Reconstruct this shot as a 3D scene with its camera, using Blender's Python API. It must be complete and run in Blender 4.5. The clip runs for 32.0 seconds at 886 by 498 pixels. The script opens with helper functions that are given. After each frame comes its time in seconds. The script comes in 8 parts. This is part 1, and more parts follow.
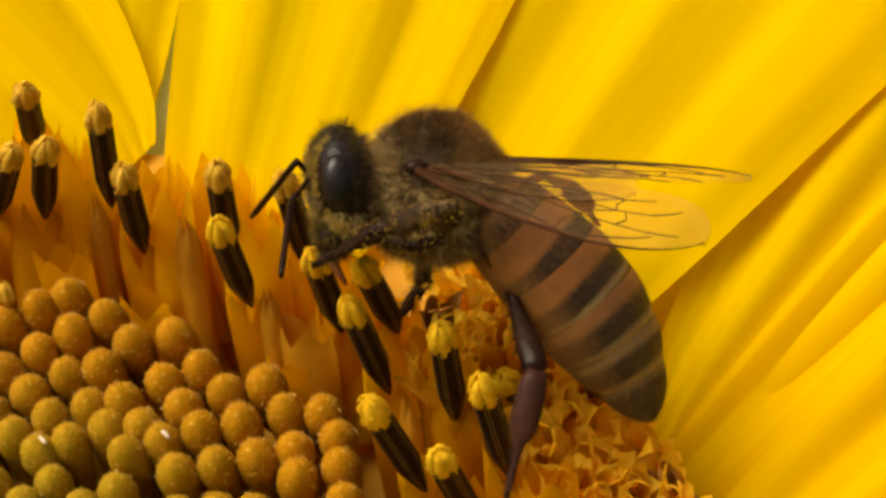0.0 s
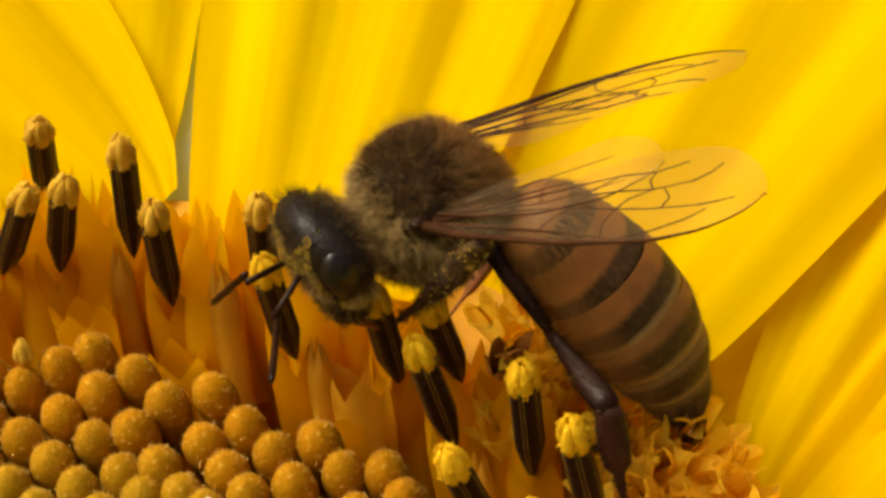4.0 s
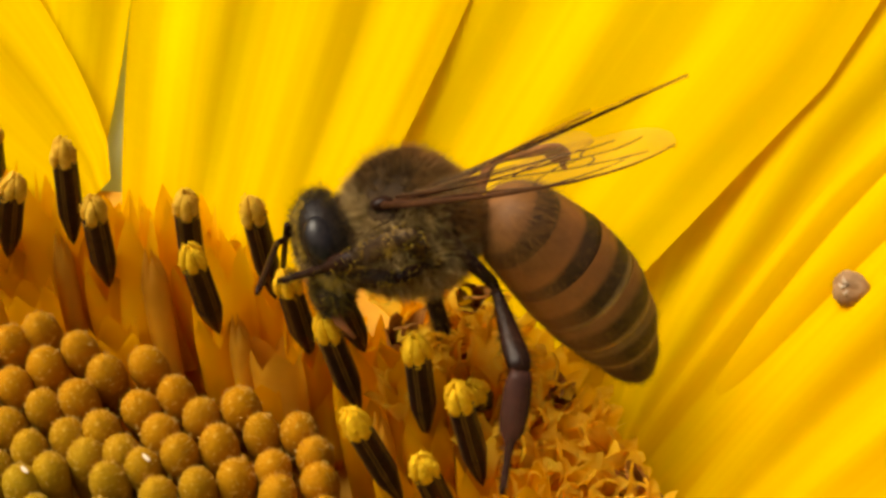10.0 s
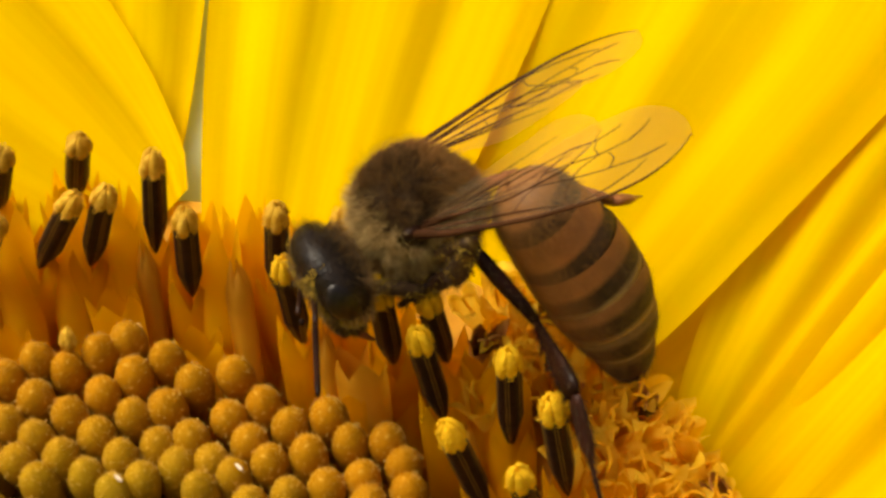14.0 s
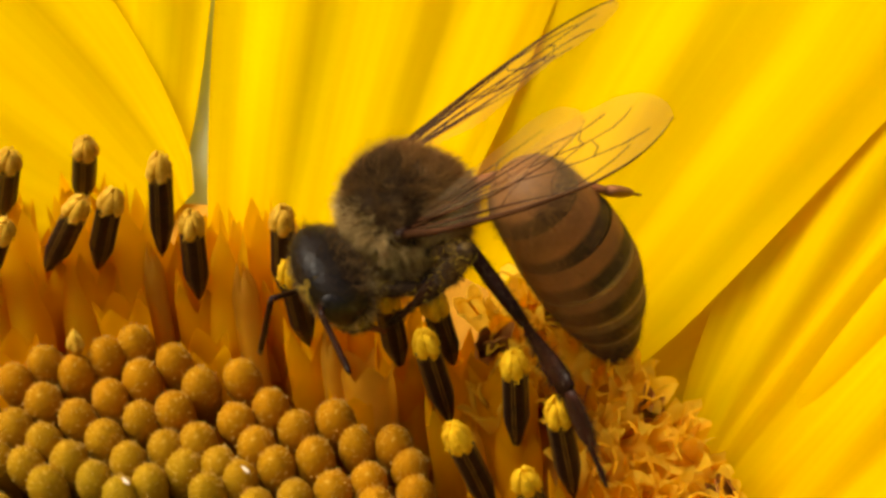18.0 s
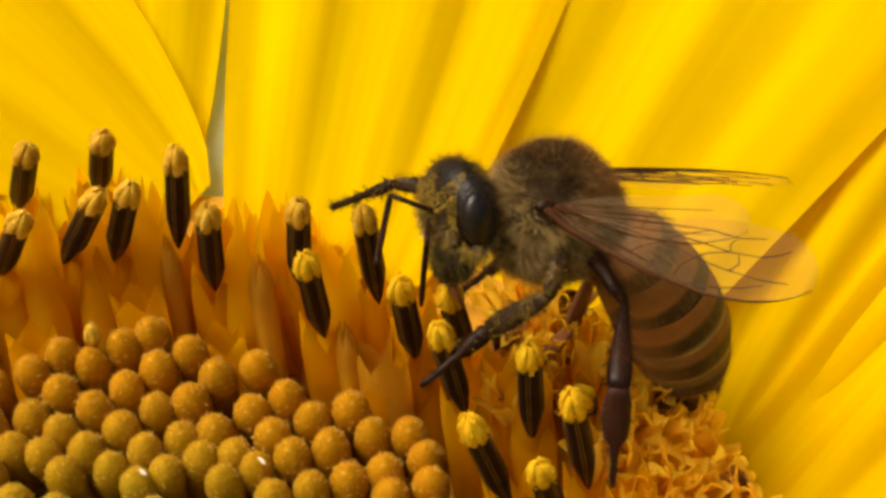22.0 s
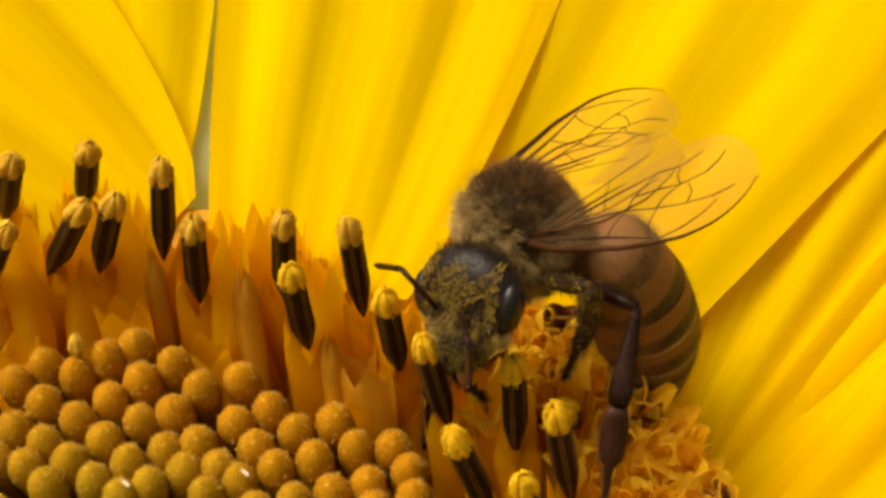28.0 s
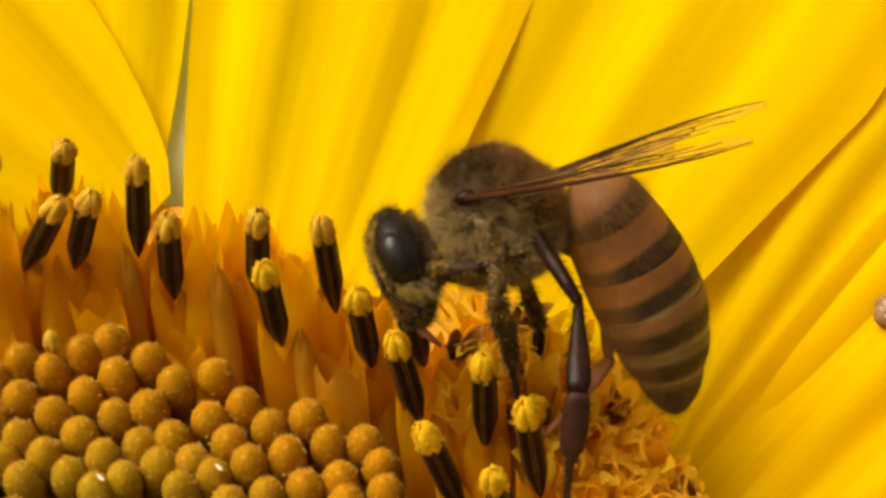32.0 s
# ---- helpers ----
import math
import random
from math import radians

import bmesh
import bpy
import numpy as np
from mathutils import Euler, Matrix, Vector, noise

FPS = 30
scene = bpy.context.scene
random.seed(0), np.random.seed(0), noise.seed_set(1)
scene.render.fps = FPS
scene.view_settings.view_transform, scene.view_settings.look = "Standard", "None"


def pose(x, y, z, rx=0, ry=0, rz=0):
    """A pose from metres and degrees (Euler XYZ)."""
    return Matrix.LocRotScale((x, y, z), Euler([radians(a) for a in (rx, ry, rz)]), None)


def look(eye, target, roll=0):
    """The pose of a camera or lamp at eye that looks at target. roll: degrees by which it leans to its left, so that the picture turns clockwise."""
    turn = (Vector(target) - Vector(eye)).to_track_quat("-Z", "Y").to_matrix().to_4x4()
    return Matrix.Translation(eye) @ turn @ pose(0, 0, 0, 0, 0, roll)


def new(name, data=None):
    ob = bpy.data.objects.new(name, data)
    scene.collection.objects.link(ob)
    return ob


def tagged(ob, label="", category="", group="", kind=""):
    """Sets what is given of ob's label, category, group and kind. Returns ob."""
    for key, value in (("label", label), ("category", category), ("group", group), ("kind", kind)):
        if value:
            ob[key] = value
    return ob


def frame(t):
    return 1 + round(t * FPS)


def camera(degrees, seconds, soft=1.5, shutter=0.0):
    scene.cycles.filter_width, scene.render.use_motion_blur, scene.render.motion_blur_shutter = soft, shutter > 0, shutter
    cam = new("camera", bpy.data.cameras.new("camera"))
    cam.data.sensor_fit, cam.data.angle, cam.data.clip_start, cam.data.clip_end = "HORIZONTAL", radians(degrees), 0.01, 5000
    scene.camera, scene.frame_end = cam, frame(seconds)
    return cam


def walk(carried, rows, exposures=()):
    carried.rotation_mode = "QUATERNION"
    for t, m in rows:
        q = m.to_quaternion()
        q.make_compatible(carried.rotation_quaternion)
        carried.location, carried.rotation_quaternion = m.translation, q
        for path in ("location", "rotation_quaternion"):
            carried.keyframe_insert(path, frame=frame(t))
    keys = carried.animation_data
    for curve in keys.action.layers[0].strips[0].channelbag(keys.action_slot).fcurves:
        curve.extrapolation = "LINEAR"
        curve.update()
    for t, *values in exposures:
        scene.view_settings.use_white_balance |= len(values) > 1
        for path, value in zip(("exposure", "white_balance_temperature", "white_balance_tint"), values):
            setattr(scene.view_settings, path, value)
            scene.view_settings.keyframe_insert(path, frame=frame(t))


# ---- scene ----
SOFT = 3.3
EXPOSURES = [(0.0, -0.17, 6950, 7), (1.5, -0.16, 6950, 7), (4.5, -0.03, 6950, 7), (16.0, -0.03, 6950, 7), (22.0, -0.06, 6950, 7), (32.0, -0.06, 6950, 7)]
cam = camera(28.0, 32.0, soft=SOFT)
# seconds, eye in metres, turn in degrees
PATH = [
    (0, 0.006301, -0.051810, 0.019562, 68.412, -0.357, 5.137),
    (0.5, 0.005520, -0.050883, 0.018901, 68.586, -0.341, 4.751),
    (1, 0.004410, -0.048938, 0.017859, 69.023, -0.137, 4.491),
    (1.5, 0.004865, -0.046980, 0.016034, 69.578, 0.190, 4.532),
    (2, 0.004890, -0.046675, 0.015655, 71.093, 0.126, 3.577),
    (2.5, 0.004012, -0.047024, 0.015553, 71.848, 1.209, 3.256),
    (3, 0.003111, -0.047745, 0.015338, 72.483, 0.711, 3.055),
    (3.5, 0.002897, -0.047478, 0.015586, 72.051, 0.976, 3.228),
    (5.5, 0.003068, -0.048362, 0.016704, 71.037, 1.201, 2.855),
    (6, 0.003422, -0.048233, 0.016999, 70.458, 1.508, 2.977),
    (6.5, 0.002769, -0.049500, 0.017571, 70.257, 1.272, 2.159),
    (7, 0.002082, -0.052507, 0.018602, 70.515, 1.023, 1.436),
    (7.5, 0.002463, -0.054637, 0.019008, 70.650, 0.656, 0.770),
    (8, 0.002787, -0.054718, 0.018664, 70.593, 0.683, 0.688),
    (8.5, 0.003329, -0.054267, 0.018859, 69.971, 0.570, 0.378),
    (9, 0.003294, -0.054368, 0.018572, 70.737, 0.441, 0.189),
    (9.5, 0.003281, -0.054111, 0.019042, 70.206, 0.407, 0.226),
    (10, 0.003555, -0.054201, 0.019175, 70.201, 0.389, 0.369),
    (10.5, 0.003021, -0.054344, 0.018890, 70.585, 0.385, 0.177),
    (11, 0.003332, -0.054607, 0.019785, 70.587, 0.248, 0.149),
    (11.5, 0.002851, -0.054597, 0.019920, 70.797, 0.158, 0.236),
    (12, 0.002182, -0.054710, 0.020017, 70.503, 0.151, 0.463),
    (12.5, 0.001591, -0.054798, 0.019646, 70.324, 0.150, 0.376),
    (13, 0.000324, -0.054629, 0.019501, 70.177, -0.137, -0.091),
    (13.5, 0.000138, -0.054691, 0.019619, 70.194, -0.249, -0.173),
    (15.5, 0.000095, -0.054633, 0.020063, 70.003, -0.016, -0.094),
    (16, 0.000090, -0.054627, 0.019911, 69.862, 0.044, 0.042),
    (16.5, -0.000232, -0.054707, 0.019613, 70.122, -0.158, -0.202),
    (17, -0.000107, -0.054642, 0.019615, 70.114, -0.095, -0.132),
    (17.5, 0.000142, -0.054770, 0.019577, 70.230, -0.066, -0.063),
    (18, 0.000117, -0.054766, 0.020022, 70.084, -0.066, -0.058),
    (18.5, -0.000037, -0.054956, 0.020111, 70.120, -0.050, -0.236),
    (19, -0.000002, -0.054739, 0.019924, 69.999, -0.000, -0.002),
    (19.5, -0.000250, -0.054713, 0.019506, 69.963, 0.045, -0.007),
    (20, -0.000030, -0.054765, 0.019733, 69.993, -0.013, 0.042),
    (20.5, -0.000084, -0.054753, 0.019920, 70.029, 0.004, 0.036),
    (21, -0.000131, -0.054940, 0.019774, 70.279, -0.093, -0.115),
    (21.5, -0.000063, -0.054971, 0.019977, 70.194, -0.106, -0.088),
    (22, 0.000056, -0.054963, 0.020133, 69.798, 0.100, 0.335),
    (22.5, -0.000207, -0.055052, 0.019658, 69.557, 0.150, 0.251),
    (23, -0.000353, -0.055153, 0.019629, 69.835, 0.031, -0.021),
    (23.5, -0.000081, -0.055172, 0.019426, 70.217, -0.133, -0.142),
    (24, -0.000259, -0.055159, 0.019575, 70.365, -0.210, -0.186),
    (24.5, 0.000037, -0.054963, 0.019911, 70.176, 0.036, 0.125),
    (26.5, 0.000012, -0.054865, 0.019505, 70.341, -0.074, 0.131),
    (27, 0.000063, -0.054930, 0.019515, 70.599, -0.182, 0.121),
    (27.5, 0.000167, -0.054923, 0.020312, 70.353, -0.200, 0.159),
    (28, 0.000156, -0.055092, 0.019926, 70.459, -0.349, 0.087),
    (28.5, 0.000311, -0.055351, 0.020007, 70.089, -0.376, 0.007),
    (29, 0.000109, -0.055599, 0.020360, 69.994, -0.647, -0.363),
    (29.5, 0.000260, -0.055673, 0.020376, 70.210, -0.749, -0.438),
    (30, 0.000317, -0.055602, 0.020602, 70.596, -0.837, -0.397),
    (30.5, 0.000456, -0.055539, 0.020570, 70.801, -0.971, -0.372),
    (31, 0.000307, -0.055698, 0.020738, 70.827, -0.982, -0.540),
    (31.5, 0.000333, -0.055686, 0.020656, 70.458, -0.947, -0.508),
    (32, 0.000151, -0.055790, 0.020369, 70.229, -0.892, -0.683),
]
walk(cam, [(t, pose(x, y, z, rx, ry, rz)) for t, x, y, z, rx, ry, rz in PATH], EXPOSURES)

# ---- light ----
world = bpy.data.worlds.new("world")
scene.world = world
world.use_nodes = True
wn, wl = world.node_tree.nodes, world.node_tree.links
sky = wn.new("ShaderNodeTexSky")
sky.sky_type, sky.sun_disc = "NISHITA", False
sky.air_density, sky.dust_density, sky.ozone_density = 0.4, 9.0, 0.2
sky.sun_elevation, sky.sun_rotation = radians(56), radians(236)
wl.new(sky.outputs[0], wn["Background"].inputs[0])
wn["Background"].inputs[1].default_value = 0.155

sun = new("sun", bpy.data.lights.new("sun", "SUN"))
sun.data.energy, sun.data.angle, sun.data.color = 2.88, radians(38), (1.0, 0.93, 0.74)
sun.matrix_basis = look((-0.56, -0.36, 1.0), (0, 0, 0))

# ---- materials ----
U = 0.00115          # metres to one unit of the flower's plan
TILT = 38            # the flower head leans towards the camera


class Mat:
    """A small builder of node materials."""

    def __init__(self, name):
        self.m = bpy.data.materials.new(name)
        self.m.use_nodes = True
        self.n, self.l = self.m.node_tree.nodes, self.m.node_tree.links
        self.b = self.n["Principled BSDF"]
        self.out = self.n["Material Output"]

    def set(self, **values):
        for key, value in values.items():
            self.b.inputs[key.replace("_", " ")].default_value = value
        return self

    def node(self, kind, **props):
        nd = self.n.new(kind)
        if "scale" in props:
            nd.inputs["Scale"].default_value = props["scale"]
        if "detail" in props:
            nd.inputs["Detail"].default_value = props["detail"]
        return nd

    def coords(self, stretch=(1, 1, 1)):
        tc, mp = self.n.new("ShaderNodeTexCoord"), self.n.new("ShaderNodeMapping")
        mp.inputs["Scale"].default_value = stretch
        self.l.new(tc.outputs["Object"], mp.inputs[0])
        return mp.outputs[0]

    def noise(self, scale, detail=3.0, stretch=(1, 1, 1), vec=None):
        nd = self.node("ShaderNodeTexNoise", scale=scale, detail=detail)
        self.l.new(vec or self.coords(stretch), nd.inputs["Vector"])
        return nd.outputs["Fac"]

    def ramp(self, fac, stops):
        nd = self.n.new("ShaderNodeValToRGB")
        el = nd.color_ramp.elements
        while len(el) < len(stops):
            el.new(0.5)
        for e, (p, c) in zip(el, stops):
            e.position, e.color = p, (*c, 1)
        self.l.new(fac, nd.inputs[0])
        return nd.outputs[0]

    def mix(self, fac, a, b, blend="MIX"):
        nd = self.n.new("ShaderNodeMix")
        nd.data_type, nd.blend_type = "RGBA", blend
        for sock, v in ((nd.inputs[0], fac), (nd.inputs[6], a), (nd.inputs[7], b)):
            if isinstance(v, (int, float)):
                sock.default_value = v
            elif isinstance(v, tuple):
                sock.default_value = (*v, 1)
            else:
                self.l.new(v, sock)
        return nd.outputs[2]

    def random(self):
        return self.n.new("ShaderNodeObjectInfo").outputs["Random"]

    def island(self):
        return self.n.new("ShaderNodeNewGeometry").outputs["Random Per Island"]

    def color(self, sock):
        if isinstance(sock, tuple):
            self.b.inputs["Base Color"].default_value = (*sock, 1)
        else:
            self.l.new(sock, self.b.inputs["Base Color"])
        return self

    def bump(self, height, strength=0.4, distance=0.0001):
        nd = self.n.new("ShaderNodeBump")
        nd.inputs["Strength"].default_value, nd.inputs["Distance"].default_value = strength, distance
        self.l.new(height, nd.inputs["Height"])
        self.l.new(nd.outputs[0], self.b.inputs["Normal"])
        return self

    def thin(self, sock, share):
        """Lets a share of the light through, as a petal does."""
        tr, mx = self.n.new("ShaderNodeBsdfTranslucent"), self.n.new("ShaderNodeMixShader")
        if isinstance(sock, tuple):
            tr.inputs[0].default_value = (*sock, 1)
        else:
            self.l.new(sock, tr.inputs[0])
        mx.inputs[0].default_value = share
        self.l.new(self.b.outputs[0], mx.inputs[1])
        self.l.new(tr.outputs[0], mx.inputs[2])
        self.l.new(mx.outputs[0], self.out.inputs[0])
        return self


def petal_material():
    k = Mat("petal_yellow")
    k.set(Roughness=0.7, Specular_IOR_Level=0.04)
    tc = k.n.new("ShaderNodeUVMap")

    def along(sx, sy, detail):
        mp = k.n.new("ShaderNodeMapping")
        mp.inputs["Scale"].default_value = (sx, sy, 1)
        k.l.new(tc.outputs[0], mp.inputs[0])
        return k.noise(1.0, detail, vec=mp.outputs[0])

    streak, broad, blot = along(34, 1.6, 3.0), along(9, 1.2, 2.0), along(4, 5, 3.0)
    c = k.mix(0.5, k.ramp(streak, [(0.3, (0.81, 0.525, 0.0)), (0.7, (0.90, 0.62, 0.0))]), k.ramp(broad, [(0.3, (0.77, 0.475, 0.0)), (0.65, (0.91, 0.645, 0.0))]))
    c = k.mix(k.ramp(blot, [(0.45, (0, 0, 0)), (0.8, (0.35, 0.35, 0.35))]), c, (0.82, 0.46, 0.0))
    k.color(c).bump(streak, 0.25, 0.00010)
    return k.thin(c, 0.45).m


def bud_material():
    k = Mat("bud_orange")
    k.set(Roughness=0.75, Specular_IOR_Level=0.1, Subsurface_Weight=0.0, Subsurface_Scale=0.0004)
    k.b.inputs["Subsurface Radius"].default_value = (1.0, 0.5, 0.1)
    r = k.ramp(k.random(), [(0.0, (0.345, 0.139, 0.001)), (0.5, (0.40, 0.167, 0.002)), (1.0, (0.325, 0.143, 0.002))])
    geo = k.n.new("ShaderNodeNewGeometry")
    mp = k.n.new("ShaderNodeVectorMath")
    mp.operation = "DISTANCE"
    mp.inputs[1].default_value = HEART_WORLD
    k.l.new(geo.outputs["Position"], mp.inputs[0])
    green = k.ramp(mp.outputs["Value"], [(0.0072, (1, 1, 1)), (0.0105, (0, 0, 0))])
    c = k.mix(green, r, (0.30, 0.194, 0.006))
    speck = k.ramp(k.noise(5200, 2.0), [(0.62, (0, 0, 0)), (0.75, (1, 1, 1))])
    k.color(k.mix(speck, c, (0.62, 0.36, 0.05))).bump(k.noise(6500, 2.0), 0.6, 0.00006)
    return k.m


def plain(name, stops, scale, rough=0.6, bump=0.4, thin=0.0, detail=3.0, spec=0.3, dist=0.00006, coat=0.0):
    k = Mat(name)
    k.set(Roughness=rough, Specular_IOR_Level=spec, Coat_Weight=coat, Coat_Roughness=0.15)
    f = k.noise(scale, detail)
    c = k.ramp(f, stops)
    k.color(c).bump(k.noise(scale * 2.5, 2.0), bump, dist)
    if thin:
        k.thin(c, thin)
    return k.m


# ---- mesh helpers: all shapes are given in plan units and scaled by U ----
def part(name, verts, faces, material, parent=None, label="", smooth=True, m=None):
    data = bpy.data.meshes.new(name)
    v = np.asarray(verts, float).reshape(-1, 3) * U
    data.from_pydata(v.tolist(), [], [tuple(int(i) for i in f) for f in faces])
    mats = material if isinstance(material, (list, tuple)) else [material]
    for x in mats:
        data.materials.append(x)
    if smooth:
        data.polygons.foreach_set("use_smooth", [True] * len(data.polygons))
    data.update()
    ob = new(name, data)
    if parent is not None:
        ob.parent = parent
    if m is not None:
        ob.matrix_basis = m
    if label:
        tagged(ob, label)
    return ob


def share(name, data, parent, m):
    ob = new(name, data)
    ob.parent = parent
    ob.matrix_basis = m
    return ob


def merge(name, pieces, parent, label):
    """Many alike pieces, each a mesh and its place, as one mesh of kind stuff."""
    bits, idx = [], []
    for data, m in pieces:
        v = np.empty(len(data.vertices) * 3)
        data.vertices.foreach_get("co", v)
        a = np.array(m)
        bits.append(((v.reshape(-1, 3) @ a[:3, :3].T + a[:3, 3]) / U, [tuple(p.vertices) for p in data.polygons]))
        idx += [p.material_index for p in data.polygons]
    ob = part(name, *join(bits), list(pieces[0][0].materials), parent, label)
    ob.data.polygons.foreach_set("material_index", idx)
    return tagged(ob, label, kind="stuff")


def join(pieces):
    vs, fs, n = [], [], 0
    for v, f in pieces:
        v = np.asarray(v, float).reshape(-1, 3)
        vs.append(v)
        fs += [tuple(i + n for i in q) for q in f]
        n += len(v)
    return np.concatenate(vs), fs


def grid_faces(rows, cols, wrap=False):
    out = []
    for i in range(rows - 1):
        for j in range(cols if wrap else cols - 1):
            a, b = i * cols + j, i * cols + (j + 1) % cols
            out.append((a, b, b + cols, a + cols))
    return out


def tube(points, radii, sides=8, cap=True, flat=1.0, side=None):
    """A tube along points; flat squeezes it across the given side direction."""
    p = np.asarray(points, float)
    t = np.gradient(p, axis=0)
    t /= np.linalg.norm(t, axis=1, keepdims=True) + 1e-12
    ref = np.array(side if side is not None else ((0, 0, 1) if abs(t[0][2]) < 0.8 else (1, 0, 0)), float)
    vs = []
    for c, d, r in zip(p, t, radii):
        a = ref - d * (ref @ d)
        a /= np.linalg.norm(a) + 1e-12
        b = np.cross(d, a)
        for k in range(sides):
            g = 2 * math.pi * k / sides
            vs.append(c + r * (math.cos(g) * a * flat + math.sin(g) * b))
        ref = a
    fs = grid_faces(len(p), sides, True)
    if cap:
        n = len(vs)
        vs += [p[0], p[-1]]
        for k in range(sides):
            fs.append((n, (k + 1) % sides, k))
            fs.append((n + 1, n - 2 * 0 - sides + k - 0, n - sides + (k + 1) % sides))
    return np.array(vs), fs


def ellipsoid(half, seg=24, rings=14, warp=None):
    vs = []
    for i in range(rings + 1):
        a = math.pi * i / rings
        for j in range(seg):
            g = 2 * math.pi * j / seg
            p = np.array([math.sin(a) * math.cos(g), math.sin(a) * math.sin(g), math.cos(a)])
            p = p * half
            vs.append(warp(p) if warp else p)
    return np.array(vs), grid_faces(rings + 1, seg, True)


rnd = random.Random(7)
HEART = (-9.0, -15.5)                    # the centre of the disc, in the head's plan
HEAD = pose(0, 0, 0, TILT, 0, 0)
HEART_WORLD = tuple(HEAD @ Vector((HEART[0] * U, (HEART[1] + 1.0) * U, 0)))

PETAL = petal_material()
BUD = bud_material()
BUD_HAIR = plain("bud_hair", [(0.3, (0.62, 0.36, 0.04)), (0.7, (0.85, 0.60, 0.16))], 900, 0.7, 0.1, 0.3)
COROLLA = plain("corolla_orange", [(0.3, (0.71, 0.345, 0.004)), (0.7, (0.83, 0.44, 0.007))], 500, 0.75, 0.2, 0.66, 2.0, 0.03)
COROLLA_PALE = plain("corolla_pale", [(0.3, (0.84, 0.46, 0.012)), (0.7, (0.92, 0.58, 0.012))], 500, 0.75, 0.2, 0.7, 2.0, 0.03)
COROLLA_DULL = plain("corolla_ochre", [(0.3, (0.58, 0.28, 0.010)), (0.7, (0.69, 0.35, 0.014))], 900, 0.6, 0.3, 0.6)
ANTHER = plain("anther_brown", [(0.35, (0.012, 0.004, 0.0025)), (0.7, (0.030, 0.011, 0.006))], 2500, 0.55, 0.4, 0.0, 3.0, 0.2)
RIB = plain("anther_rib", [(0.3, (0.20, 0.115, 0.018)), (0.7, (0.36, 0.21, 0.03))], 2500, 0.6)
POLLEN = plain("pollen_yellow", [(0.3, (0.72, 0.39, 0.008)), (0.7, (0.90, 0.56, 0.025))], 4200, 0.8, 0.8, 0.12, 4.0, 0.1)
POLLEN_DULL = plain("pollen_tan", [(0.35, (0.60, 0.32, 0.018)), (0.7, (0.88, 0.56, 0.07))], 2600, 0.8, 0.8, 0.2, 4.0, 0.1)
STYLE = plain("style_yellow", [(0.3, (0.90, 0.58, 0.03)), (0.7, (0.96, 0.71, 0.07))], 1600, 0.8, 0.4, 0.7, 3.0, 0.03)
BRACT = plain("bract_green", [(0.3, (0.44, 0.50, 0.30)), (0.7, (0.56, 0.62, 0.42))], 300, 0.6, 0.4, 0.3)
WITHERED = plain("floret_withered", [(0.3, (0.30, 0.11, 0.02)), (0.7, (0.55, 0.26, 0.03))], 1500, 0.8)
STEM = plain("stem_green", [(0.3, (0.09, 0.14, 0.03)), (0.7, (0.15, 0.21, 0.05))], 120, 0.6, 0.5)
DISC = plain("disc_brown", [(0.3, (0.48, 0.22, 0.012)), (0.7, (0.60, 0.30, 0.02))], 700, 0.8, 0.5)
GRASS = plain("grass_green", [(0.3, (0.03, 0.06, 0.012)), (0.7, (0.07, 0.11, 0.025))], 6, 0.9, 0.6, 0.0, 6.0, 0.2, 0.05)

# ---- ground ----
GROUND = -1.25
part("ground", np.array([(-3000, -3000, GROUND), (3000, -3000, GROUND), (3000, 3000, GROUND), (-3000, 3000, GROUND)]) / U, [(0, 1, 2, 3)], GRASS)
tagged(bpy.data.objects["ground"], "dull green grassy ground far below the flower", "ground", kind="structure")

# ---- sunflower ----
flower = new("sunflower")
flower.matrix_basis = HEAD
tagged(flower, "yellow sunflower head with orange buds and dark anthers", "flower")


